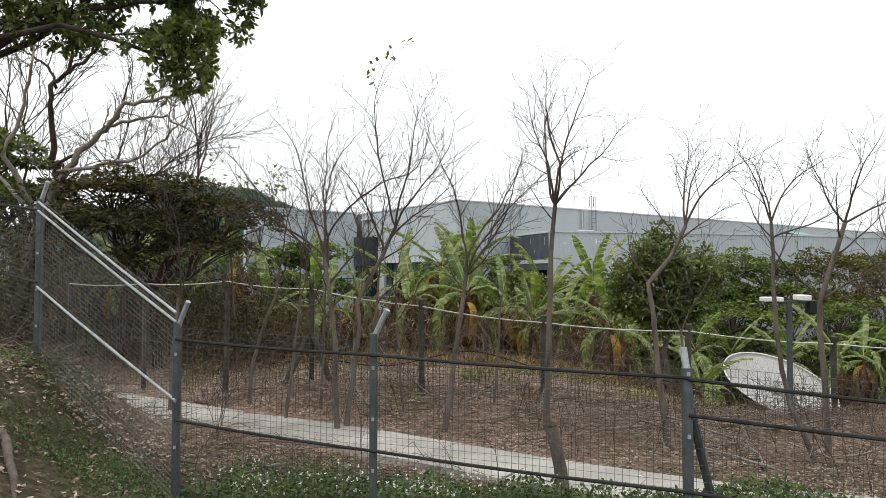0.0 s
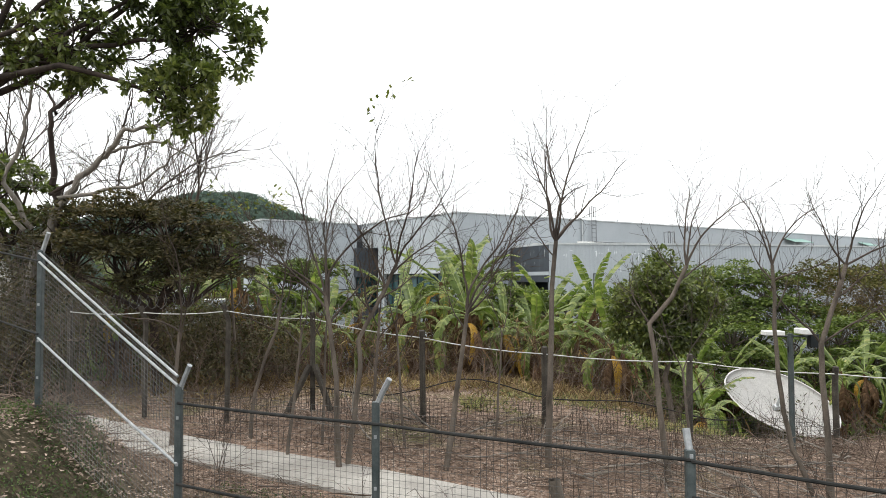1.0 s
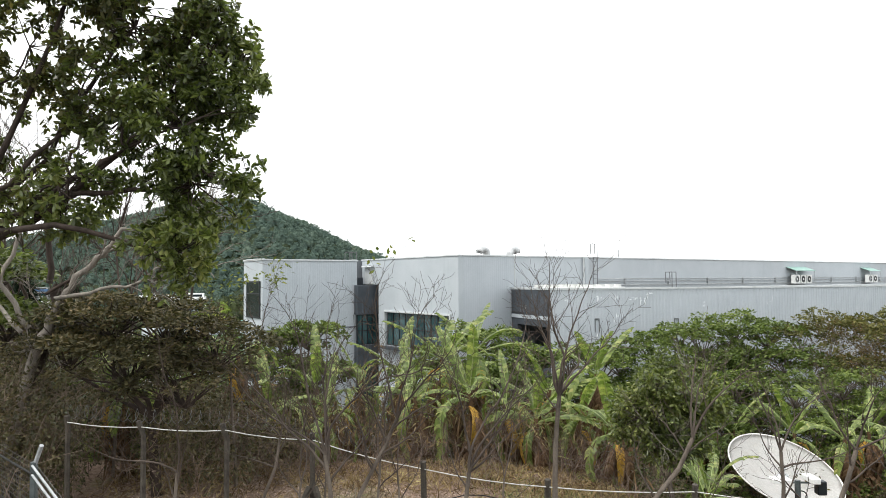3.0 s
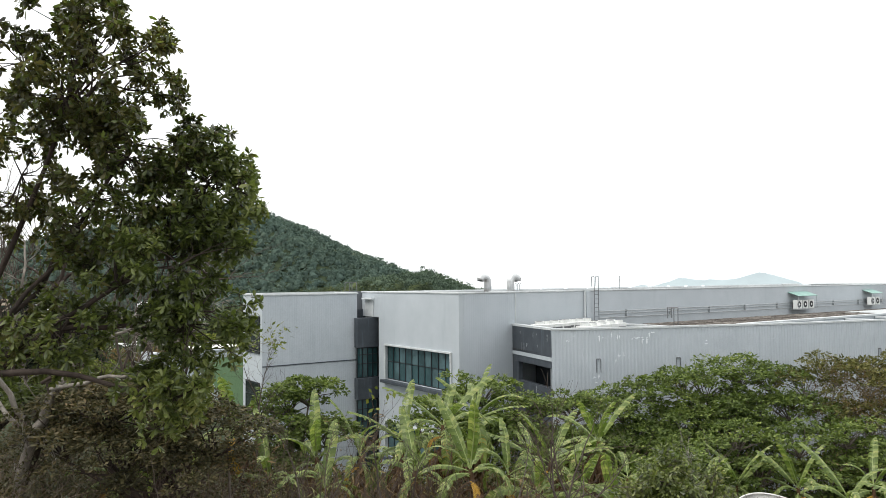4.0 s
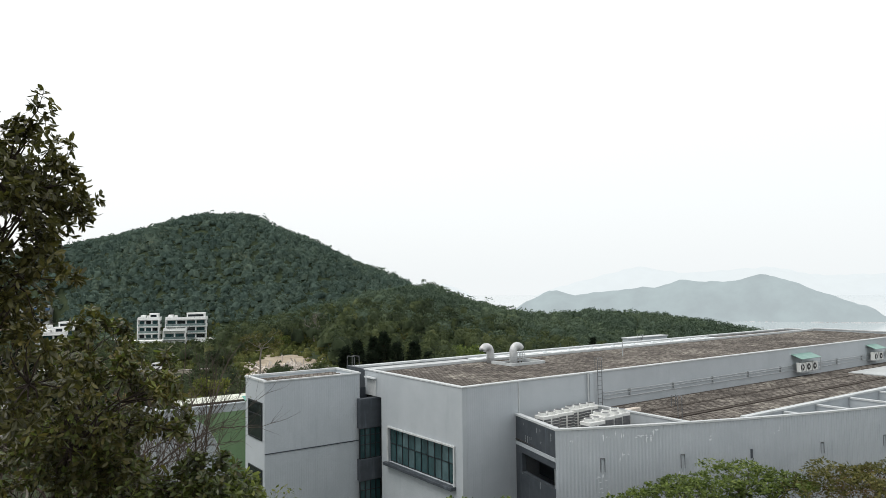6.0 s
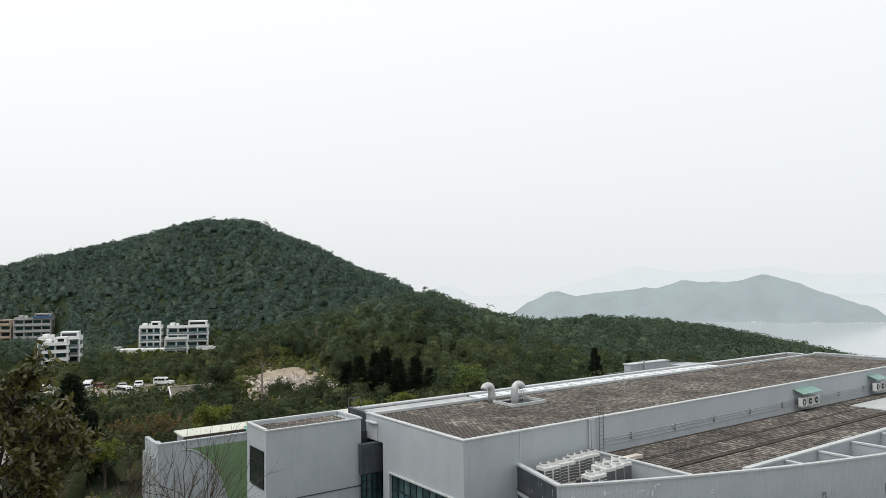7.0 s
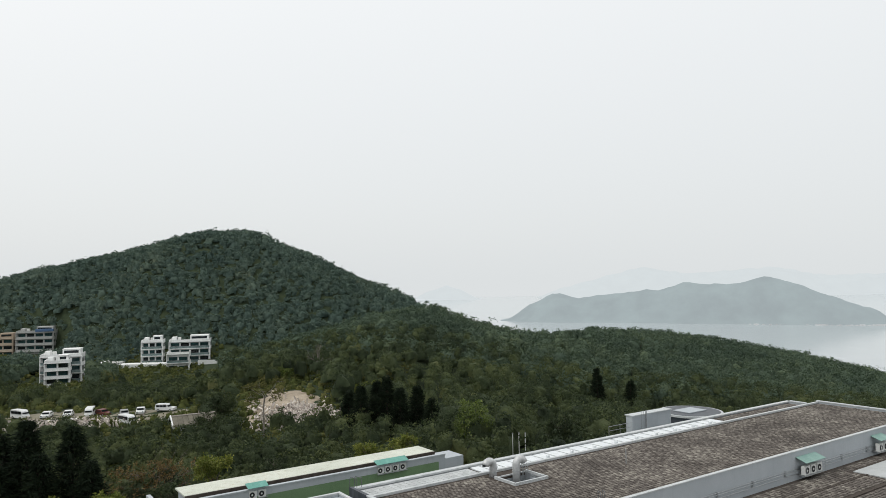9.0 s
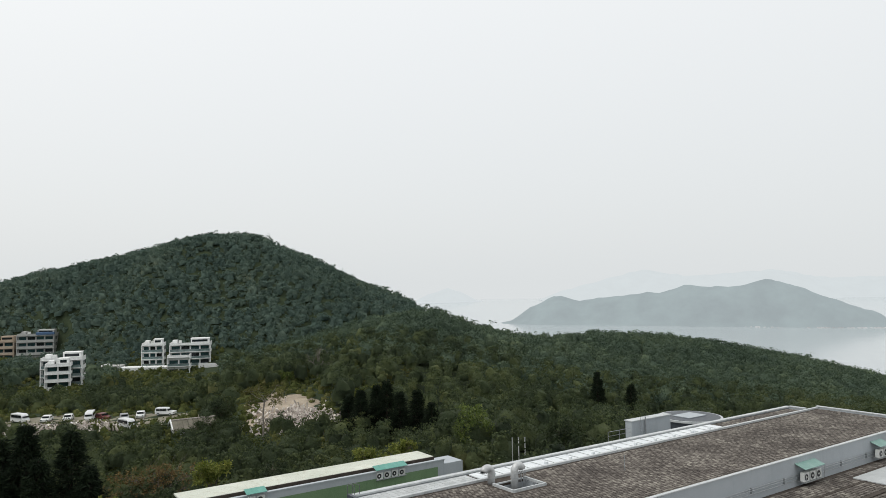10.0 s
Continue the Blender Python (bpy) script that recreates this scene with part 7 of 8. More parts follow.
for k in range(150):
    x, y = rng.uniform(-8, 6), rng.normal(20.8, 1.2)
    ln, _ = grow(rng, on_ground(x, y), (rng.normal() * 0.4, rng.normal() * 0.3, 1), rng.uniform(0.5, 1.3), 0.009, 2, 0.7, 3, 0.05, 0.25)
    lines += ln
for k in range(60):
    x, y = rng.uniform(-7, 7), rng.uniform(21.6, 24.0)
    ln, _ = grow(rng, on_ground(x, y), (rng.normal() * 0.5, rng.normal() * 0.3, 1), rng.uniform(0.6, 1.4), 0.011, 2, 0.8, 3, 0.05, 0.28)
    lines += ln
tagged(stems("dry_stalks", lines, M["twig"], None, 3), "tangle of dry stalks along the edge of the growth", "stalks", kind="stuff")
# upright whips and dead stalks on the cleared ground
lines = []
for k in range(300):
    x, y = (rng.uniform(-5.5, 10) if k < 200 else rng.uniform(2, 10)), 8.6 + 5.2 * rng.random() ** 1.2
    if k < 160:
        y += 4
    if abs(y - np.interp(x, [p[0] for p in way_pts], [p[1] for p in way_pts])) < 0.9:
        continue
    ln, _ = grow(rng, on_ground(x, y), (rng.normal() * 0.2, rng.normal() * 0.2, 1), rng.uniform(0.3, 0.9), 0.006, 1, 0.5, 3, 0.1, 0.15)
    lines += ln
tagged(stems("dead_stalks", lines, M["twig_dark"], None, 3), "thin dead stalks standing in the cleared ground", "stalks", kind="stuff")
# pale root on the bank
stems_root = stems("tree_root", [([on_ground(-3.3, 6.6, 0.0), on_ground(-3.05, 6.3, 0.05), on_ground(-2.8, 5.95, 0.04), on_ground(-2.6, 5.7, 0.05), on_ground(-2.4, 5.4, -0.02)], np.array([0.035, 0.04, 0.035, 0.03, 0.015]))], M["bark"], None, 8)
tagged(stems_root, "pale surface root crossing the leaf-strewn bank", "root")


# ---- houses under the hill ----
def house(name, label, x, y, z, w, d, floors, wall, turn=0.0, deep=1.1, roof_room=True, fl=3.05, bays=3, band=None, rail=None, group="houses under the hill"):
    """A flat-roofed house: floors with slab edges, recessed balconies, columns, parapet and roof room."""
    t = thing(name, label, "house", pose(x, y, z, 0, 0, turn), group)
    h = floors * fl
    part("wall", boxes((-w / 2 + 0.02, w / 2 - 0.02, deep, d, -3, h), bevel=0.03), wall, t)
    for s_ in (-1, 1):
        part("side_fin", boxes((s_ * w / 2 - 0.18, s_ * w / 2 + 0.18, -0.2, deep - 0.005, -3, h)), wall, t)
    for k in range(floors + 1):
        part("floor_slab", boxes((-w / 2 - 0.16, w / 2 + 0.16, -0.45, deep - 0.03, k * fl - 0.2, k * fl + 0.06), bevel=0.03), wall, t)
    if band is not None:
        part("roof_band", boxes((0.3, w / 2 + 0.1, -0.75, deep + 0.6, h + 0.3, h + 1.5), bevel=0.05), band, t, "blue painted roof fascia")
    bw = (w - 0.8) / bays
    for b in range(1, bays):
        xc = -w / 2 + 0.4 + b * bw
        part("column", boxes((xc - 0.14, xc + 0.14, -0.15, 0.13, -2.9, h - 0.29)), wall, t)
    for k in range(floors):
        for b in range(bays):
            x0 = -w / 2 + 0.4 + b * bw
            win = part("window", boxes((x0 + 0.3, x0 + bw - 0.3, deep - 0.07, deep - 0.005, k * fl + 0.1, k * fl + 2.4)), M["frame_dark"], t)
            for q in range(2):
                part("pane", boxes((x0 + 0.38 + q * (bw - 0.7) / 2, x0 + 0.32 + (q + 1) * (bw - 0.7) / 2, deep - 0.1, deep - 0.072, k * fl + 0.2, k * fl + 2.32)), M["glass_teal"] if (b + k) % 3 else M["glass_dark"], win)
        part("balcony_rail", boxes((-w / 2 + 0.2, w / 2 - 0.2, -0.38, -0.34, k * fl + 0.065, k * fl + 1.0)), rail or M["glass_pale"], t)
        part("handrail", boxes((-w / 2 + 0.18, w / 2 - 0.18, -0.4, -0.32, k * fl + 1.005, k * fl + 1.07)), M["steel"], t)
        for q in range(3):
            ys_ = deep + 0.8 + q * (d - deep - 2.6) / 2
            side = part("side_window", boxes((w / 2 - 0.01, w / 2 + 0.05, ys_, ys_ + 1.5, k * fl + 0.7, k * fl + 2.3)), M["frame_dark"], t)
            part("pane", boxes((w / 2 + 0.052, w / 2 + 0.07, ys_ + 0.1, ys_ + 1.4, k * fl + 0.8, k * fl + 2.2)), M["glass_dark"], side)
    part("parapet", boxes((-w / 2, w / 2, -0.3, -0.15, h + 0.065, h + 0.9), (-w / 2, -w / 2 + 0.15, -0.145, d, h + 0.065, h + 0.9), (w / 2 - 0.15, w / 2, -0.145, d, h + 0.065, h + 0.9)), wall, t)
    if roof_room:
        r = part("roof_room", boxes((0.0, w / 2 - 0.8, d * 0.35, d - 0.5, h + 0.01, h + 2.3), bevel=0.03), wall, t)
        part("room_window", boxes((0.5, w / 2 - 1.4, d * 0.35 - 0.06, d * 0.35 - 0.005, h + 0.9, h + 1.9)), M["glass_dark"], r)
        part("roof_edge", boxes((-0.15, w / 2 - 0.65, d * 0.35 - 0.15, d - 0.35, h + 2.305, h + 2.45)), wall, r)
        part("stair_head", boxes((-w / 2 + 0.6, -w / 2 + 2.4, d * 0.5, d - 0.6, h + 0.01, h + 1.7), bevel=0.03), wall, t)
        part("water_tank", boxes((-w / 2 + 3.0, -w / 2 + 4.3, d * 0.6, d * 0.6 + 1.2, h + 0.01, h + 1.5), bevel=0.1), M["ac_white"], t)
    return t


house("house", "white three-storey villa with glazed balconies", -139.0, 312, -9.9, 8.8, 9, 3, M["house_white"], 16)
house("house", "wide white three-storey villa with a roof terrace", -122.6, 313, -9.9, 17.0, 10, 3, M["house_white"], 16, bays=4)
house("house", "lower white villa with two open balconies", -121.2, 297, -12.1, 8.8, 8, 2, M["house_white"], 16, fl=3.7, bays=2, roof_room=False)
house("house", "white terraced villa stepping forward from the trees", -145.3, 250, -11.0, 8.0, 7.6, 3, M["house_white"], 24, bays=2, fl=2.75, rail=M["house_white"])
house("house", "white rendered wing behind the terraced villa", -149.2, 259, -10.6, 13.6, 9, 3, M["house_white"], 20, bays=4)
house("house", "older grey apartment house with a blue roof band", -210.4, 342, -6.9, 16.0, 12, 3, M["house_grey"], 20, bays=4, band=M["house_blue"], rail=M["house_grey"])
house("house", "cream apartment house at the wood's edge", -226.0, 338, -9.6, 12.6, 10, 3, M["house_cream"], 20, rail=M["house_cream"])
terr = thing("terrace", "pale retaining terrace below the white villas", "terrace", pose(-141, 303, -11.0, 0, 0, 8))
part("retaining_wall", boxes((-8, 12, 0, 6, -2, 1.6), bevel=0.05), M["house_white"], terr)
part("step_wall", boxes((-14, -8.1, 1, 8, -2, 2.3), bevel=0.05), M["house_grey"], terr)
part("garden_wall", boxes((24, 34, 4, 4.4, -1, 2.2), bevel=0.03), M["house_white"], terr)
shed = thing("dome_shed", "small white domed shelter beside the terrace", "shelter", pose(-156, 305, -9.8))
bm = bmesh.new()
bmesh.ops.create_uvsphere(bm, u_segments=18, v_segments=10, radius=2.7, matrix=Matrix.Diagonal((1, 0.8, 0.75, 1)))
part("dome", bm, M["house_white"], shed, smooth=True)


# ---- parked cars in the clearing ----
def profile_solid(bm, prof, half, taper=0.0):
    left = [bm.verts.new((x, -half + (taper if z > 1.0 else 0), z)) for x, z in prof]
    right = [bm.verts.new((x, half - (taper if z > 1.0 else 0), z)) for x, z in prof]
    bm.faces.new(left)
    bm.faces.new(right[::-1])
    for k in range(len(prof)):
        bm.faces.new((left[k], right[k], right[(k + 1) % len(prof)], left[(k + 1) % len(prof)]))
    return bm


CARS = {"van": [(-2.35, 0.35), (2.3, 0.35), (2.4, 0.8), (2.15, 1.1), (1.7, 1.9), (1.3, 2.1), (-2.25, 2.1), (-2.4, 1.2)],
        "jeep": [(-2.2, 0.4), (2.25, 0.4), (2.3, 0.95), (1.0, 1.1), (0.55, 1.75), (0.3, 1.8), (-2.1, 1.8), (-2.25, 1.0)],
        "car": [(-2.1, 0.3), (2.1, 0.3), (2.15, 0.7), (1.1, 0.9), (0.4, 1.4), (-1.0, 1.42), (-1.7, 0.95), (-2.15, 0.85)]}


def car(kind, label, x, y, turn, paint):
    t = thing(kind, label, "van" if kind == "van" else "car", pose(x, y, land_at(x, y) + 0.02, 0, 0, turn), "parked vehicles in the clearing")
    prof = CARS[kind]
    half = 0.9
    body = part("body", profile_solid(bmesh.new(), prof, half, 0.08), paint, t)
    top = max(z for _, z in prof)
    lo_z = 1.25 if kind == "van" else (1.15 if kind == "jeep" else 0.95)
    fx = {"van": (-2.1, 1.75), "jeep": (-2.0, 0.62), "car": (-1.3, 0.6)}[kind]
    for s_ in (-1, 1):
        for q in range(3):
            a = fx[0] + q * (fx[1] - fx[0]) / 3
            part("side_window", boxes((a + 0.05, a + (fx[1] - fx[0]) / 3 - 0.05, s_ * half - 0.02, s_ * half + 0.02, lo_z, top - 0.22)), M["glass_dark"], t)
    nose = [p for p in prof if p[0] > 0 and p[1] > lo_z - 0.3]
    part("windscreen", boxes((fx[1] + 0.02, fx[1] + 0.45, -0.72, 0.72, lo_z + 0.02, lo_z + 0.4)), M["glass_dark"], t)
    for wx in (-1.45, 1.45):
        for s_ in (-1, 1):
            bm = bmesh.new()
            disc(bm, (wx, s_ * 0.8 - 0.12, 0.33), 0.33, 0.24, 16, "y")
            w = part("wheel", bm, M["tyre"], t)
            bm = bmesh.new()
            disc(bm, (wx, s_ * 0.93 - 0.01, 0.33), 0.19, 0.02, 12, "y")
            part("rim", bm, M["steel"], w)
    for s_ in (-0.6, 0.6):
        part("headlight", boxes((2.1 if kind == "car" else 2.24, 2.33, s_ - 0.14, s_ + 0.14, 0.62, 0.78)), M["glass_teal"], t)
    return t


car("van", "white high-roofed van parked in the clearing", -104.9, 166, -25, M["car_white"])
car("car", "white car parked on rough ground", -98.8, 166.5, -75, M["car_white"])
car("car", "pale car parked beside the vans", -94.2, 167.5, -70, M["car_white"])
car("van", "white van parked nose towards the trees", -89.0, 167.5, -70, M["car_white"])
car("car", "dull red car parked behind a van", -87.0, 169.5, -30, M["car_red"])
car("car", "silver car parked on rough ground", -80.0, 166.0, -60, M["car_silver"])
car("car", "white car with dark windows", -77.0, 168.0, -70, M["car_white"])
car("jeep", "white off-road estate parked side on", -71.0, 168.0, -4, M["car_white"])
car("car", "white car half hidden by conifers", -86.0, 155.5, -10, M["car_white"])
car("car", "silver car half hidden by bushes", -98.5, 156.0, 30, M["car_silver"])
car("van", "small white box van at the clearing's edge", -74.0, 155.0, -35, M["car_white"])

# tile-roofed hut
hut = thing("hut", "low hut with a mossy tiled pitched roof", "hut", pose(-58.5, 154, land_at(-58.5, 154) - 1.0, 0, 0, 32))
part("wall", boxes((-4.6, 4.6, -2.6, 2.6, -0.5, 2.0)), M["house_grey"], hut)
for k in range(9):
    for s_ in (-1, 1):
        bm = bmesh.new()
        a = (-5 + k * 1.11, -5 + (k + 1) * 1.09)
        q = [bm.verts.new(p) for p in ((a[0], s_ * 3.2, 1.7), (a[1], s_ * 3.2, 1.7), (a[1], 0, 3.3), (a[0], 0, 3.3), (a[0], s_ * 3.2, 1.85), (a[1], s_ * 3.2, 1.85), (a[1], 0, 3.45), (a[0], 0, 3.45))]
        for f in ((3, 2, 1, 0), (4, 5, 6, 7), (0, 1, 5, 4), (1, 2, 6, 5), (2, 3, 7, 6), (3, 0, 4, 7)):
            bm.faces.new([q[i] for i in f])
        part("roof_panel", bm, M["hut_roof"], hut)
part("ridge", boxes((-5.1, 5.1, -0.2, 0.2, 3.42, 3.58)), M["rubble"], hut)
part("verge", rods([([(-5.1, -3.3, 1.85), (-5.1, 0, 3.55), (-5.1, 3.3, 1.85)], 0.17)], 6), M["house_white"], hut, "white gable verge")
bm = bmesh.new()
bm.faces.new([bm.verts.new(p) for p in ((-4.62, -2.6, 1.98), (-4.62, 2.6, 1.98), (-4.62, 0, 3.25))])
part("gable", bm, M["house_grey"], hut)

# trodden pale ground where the vehicles stand
sx, sy = np.meshgrid(np.linspace(-122, -60, 80), np.linspace(146, 182, 60))
edge = ((sx + 90) / 25.0) ** 2 + ((sy - 165) / 9.5) ** 2 + 0.5 * wobble(sx, sy, 0.3, 5.0) + 0.2 * wobble(sx, sy, 0.9, 2.0)
sz = land(sx, sy) + np.where(edge < 1, 0.03, -1.0)
ii = np.arange(4800).reshape(60, 80)
lot = link_mesh("gravel_lot", np.stack([sx, sy, sz], -1).reshape(-1, 3), np.stack([ii[:-1, :-1], ii[:-1, 1:], ii[1:, 1:], ii[1:, :-1]], -1).reshape(-1, 4), M["lot"], smooth=True)
tagged(lot, "trodden gravel and dry grass under the parked vehicles", "gravel lot", kind="structure")

# bare sandy clearing with rubble
sx, sy = np.meshgrid(np.linspace(-64, -26, 70), np.linspace(146, 206, 70))
edge = ((sx + 45 - 0.18 * (178 - sy)) / 9.0) ** 2 + ((sy - 174) / 21.0) ** 2 + 0.42 * wobble(sx, sy, 0.24, 3.0) + 0.15 * wobble(sx, sy, 0.8, 1.0)
sz = land(sx, sy) + np.where(edge < 1, 0.15 + 0.15 * ease((1 - edge) * 1.6) + 0.14 * wobble(sx, sy, 0.7), -1.0)
ii = np.arange(4900).reshape(70, 70)
clearing = link_mesh("sandy_clearing", np.stack([sx, sy, sz], -1).reshape(-1, 3), np.stack([ii[:-1, :-1], ii[:-1, 1:], ii[1:, 1:], ii[1:, :-1]], -1).reshape(-1, 4), M["sand"], smooth=True)
tagged(clearing, "bare sandy clearing in the wood", "clearing", kind="structure")
rng = np.random.default_rng(400)
V, Fc = [], []
for k in range(2200):
    x, y = (rng.normal(-36.5, 3.6), rng.normal(160, 5.6)) if k < 1500 else (rng.normal(-42, 4), rng.normal(168, 5)) if k < 1570 else (rng.normal(-88, 6), rng.normal(152, 3))
    z = land_at(x, y) + 0.5 + rng.uniform(0, 0.7)
    m = Euler(rng.uniform(0, 3, 3)).to_matrix()
    hx = np.array([rng.uniform(0.1, 0.9), rng.uniform(0.08, 0.35), rng.uniform(0.04, 0.2)])
    b = len(V)
    V += [tuple(np.array(m @ Vector((hx[0] * a, hx[1] * c, hx[2] * d))) + [x, y, z]) for a, c, d in ((-1, -1, -1), (1, -1, -1), (1, 1, -1), (-1, 1, -1), (-1, -1, 1), (1, -1, 1), (1, 1, 1), (-1, 1, 1))]
    Fc += [[b + i for i in f] for f in ((3, 2, 1, 0), (4, 5, 6, 7), (0, 1, 5, 4), (1, 2, 6, 5), (2, 3, 7, 6), (3, 0, 4, 7))]
tagged(link_mesh("rubble", V, Fc, M["rubble"]), "heap of pale broken rubble at the clearing", "rubble", kind="stuff")

# ---- woods on the valley floor and the hills ----
def wood(name, label, X, Y, R, H, material, tufts, tuft, seed, squat=(0.75, 1.0), boughs=7):
    """Many crowns in one sheet of woodland, each a dim core under boughs of ragged leaf sprays, with dark gaps between."""
    rng = np.random.default_rng(seed)
    n = len(X)
    tall = R * rng.uniform(*squat, n)
    C = np.stack([X, Y, land(X, Y) + H - tall], 1)
    scale = np.stack([R, R, tall], 1)
    # the core: an uneven dome of a top, a ring and a skirt
    ring = 8
    t = np.arange(ring) * math.tau / ring
    dome = np.concatenate([[(0, 0, 0.8)], np.stack([0.52 * np.cos(t), 0.52 * np.sin(t), np.full(ring, 0.56)], 1), np.stack([0.78 * np.cos(t + 0.4), 0.78 * np.sin(t + 0.4), np.full(ring, 0.0)], 1), np.stack([0.7 * np.cos(t), 0.7 * np.sin(t), np.full(ring, -0.8)], 1)])
    V = dome[None] * rng.uniform(0.66, 0.98, (n, len(dome), 1)) + rng.normal(size=(n, len(dome), 3)) * 0.09
    V = (C[:, None] + V * scale[:, None]).reshape(-1, 3)
    k = np.arange(ring)
    q = (k + 1) % ring
    tri = np.stack([np.zeros(ring, int), 1 + k, 1 + q], 1)
    quad = np.concatenate([np.stack([1 + k, 1 + ring + k, 1 + ring + q, 1 + q], 1), np.stack([1 + ring + k, 1 + 2 * ring + k, 1 + 2 * ring + q, 1 + ring + q], 1)])
    base = (np.arange(n) * len(dome))[:, None, None]
    faces = (tri[None] + base).reshape(-1, 3).tolist() + (quad[None] + base).reshape(-1, 4).tolist()
    # boughs: one near the top, the others round it and lower, each covered in sprays
    a = np.arange(boughs) * 2.4 + rng.uniform(0, 6.28, (n, 1))
    w = np.sqrt((np.arange(boughs) + 0.25) / boughs) * 0.86
    bough = np.stack([np.cos(a) * w, np.sin(a) * w, np.sqrt(np.clip(1 - w * w, 0, 1)) * 0.62 + rng.normal(size=(n, boughs)) * 0.2], 2)
    size = rng.uniform(0.2, 0.46, (n, boughs))
    own = np.repeat(np.arange(n), tufts)
    pick = rng.integers(0, boughs, n * tufts)
    d = rng.normal(size=(n * tufts, 3))
    d[:, 2] = np.abs(d[:, 2]) * 1.2 - 0.3
    d /= np.linalg.norm(d, axis=1, keepdims=True)
    P = C[own] + (bough[own, pick] + d * (size[own, pick] * rng.uniform(0.85, 1.1, n * tufts))[:, None]) * scale[own]
    a = np.cross(d, rng.normal(size=d.shape))
    a /= np.linalg.norm(a, axis=1, keepdims=True)
    b = np.cross(d, a) * 0.8 + d * rng.uniform(-0.4, 0.4, (len(d), 1))
    s = (tuft * rng.uniform(0.55, 1.4, len(d)))[:, None]
    Q = np.stack([P - a * s, P - b * s * 0.8, P + a * s * 0.9, P + b * s], 1).reshape(-1, 3)
    faces += (np.arange(len(Q)).reshape(-1, 4) + len(V)).tolist()
    ob = link_mesh(name, np.concatenate([V, Q]), faces, material, smooth=True)
    return tagged(ob, label, "woodland", kind="stuff")


def scatter(x0, x1, y0, y1, step, seed, skip):
    rng = np.random.default_rng(seed)
    gx_, gy_ = np.meshgrid(np.arange(x0, x1, step), np.arange(y0, y1, step))
    x = gx_.ravel() + rng.uniform(-0.5, 0.5, gx_.size) * step
    y = gy_.ravel() + rng.uniform(-0.5, 0.5, gx_.size) * step
    keep = ~skip(x, y) & (np.abs(x + 0.035 * y) < 0.66 * y + 14)
    return x[keep], y[keep], rng


def taken(x, y):
    u = (x - 0.53) * 0.798 + (y - 43.7) * 0.602
    v = -(x - 0.53) * 0.602 + (y - 43.7) * 0.798
    out = (u > -12) & (u < 66) & (v > -20) & (v < 30)
    out |= (u > -12) & (u < 33) & (v > 28) & (v < 50)
    out |= (((x + 45 - 0.18 * (177 - y)) / 13) ** 2 + ((y - 170) / 34) ** 2 < 1)
    out |= (x > -112) & (x < -64) & (y > 140) & (y < 178)
    out |= (x > -67) & (x < -50) & (y > 136) & (y < 160)
    a = x / y
    out |= (a > -0.64) & (a < -0.53) & (y > 205) & (y < 262)
    out |= (a > -0.48) & (a < -0.35) & (y > 262) & (y < 318)
    out |= (a > -0.50) & (a < -0.34) & (y > 225) & (y < 300)
    out |= (a > -0.70) & (a < -0.40) & (y > 124) & (y < 178)
    out |= (a > -0.34) & (a < -0.20) & (y > 128) & (y < 150)
    out |= (np.abs(a - 0.075) < 0.02) & (y > 85) & (y < 117)
    for hx_, hy_, rx_, ry_ in ((-136, 303, 14, 22), (-119, 296, 14, 30), (-148, 248, 15, 24), (-210, 338, 13, 16), (-225, 334, 10, 14), (-146, 299, 20, 12)):
        out |= (np.abs(x - hx_) < rx_) & (np.abs(y - hy_) < ry_)
    return out


def crest_line(x):
    return np.interp(x, [-54, -16, 11, 60, 147, 231, 284, 420], [300, 315, 330, 360, 400, 460, 500, 560])


def beyond(extra_a, extra_b):
    return lambda x, y: taken(x, y) | (y > np.where(x < -25, 417 + extra_a, crest_line(x) + extra_b))


def hill_side(x, y):
    """Whether a place lies on the farther hill rather than on the headland before it."""
    return (x < -25) & (y > np.interp(x, [-340, -150, -60, -25], [262, 285, 330, 345]))


x, y, r_ = scatter(-340, 0, 232, 430, 3.35, 500, lambda x, y: beyond(5, 6)(x, y) | ~hill_side(x, y))
grown = 1.6 + 2.2 * r_.random(len(x)) ** 1.8
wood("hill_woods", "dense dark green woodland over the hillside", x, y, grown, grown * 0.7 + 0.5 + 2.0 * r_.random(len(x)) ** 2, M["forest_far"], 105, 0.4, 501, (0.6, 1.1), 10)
x, y, r_ = scatter(-340, 400, 232, 580, 4.6, 503, lambda x, y: beyond(5, 6)(x, y) | hill_side(x, y))
grown = 2.1 + 2.2 * r_.random(len(x)) ** 1.4
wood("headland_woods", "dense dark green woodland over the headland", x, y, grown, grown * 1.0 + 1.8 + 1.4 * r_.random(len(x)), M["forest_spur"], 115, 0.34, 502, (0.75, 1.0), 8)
x, y, r_ = scatter(-340, 400, 290, 580, 3.0, 507, lambda x, y: taken(x, y) | (np.where(x < -25, np.abs(y - 413) > 9, np.abs(y - crest_line(x) + 3) > 8)))
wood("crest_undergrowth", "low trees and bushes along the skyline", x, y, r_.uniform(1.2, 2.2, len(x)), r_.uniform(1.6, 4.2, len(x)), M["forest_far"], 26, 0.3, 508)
x, y, r_ = scatter(-100, -28, 112, 152, 4.6, 512, lambda x, y: ((np.abs(x / y + 0.385) < 0.04) & (y > 128)) | ((np.abs(x / y + 0.285) < 0.022) & (y > 118)) | ((x / y < -0.42) & (y > 144)))
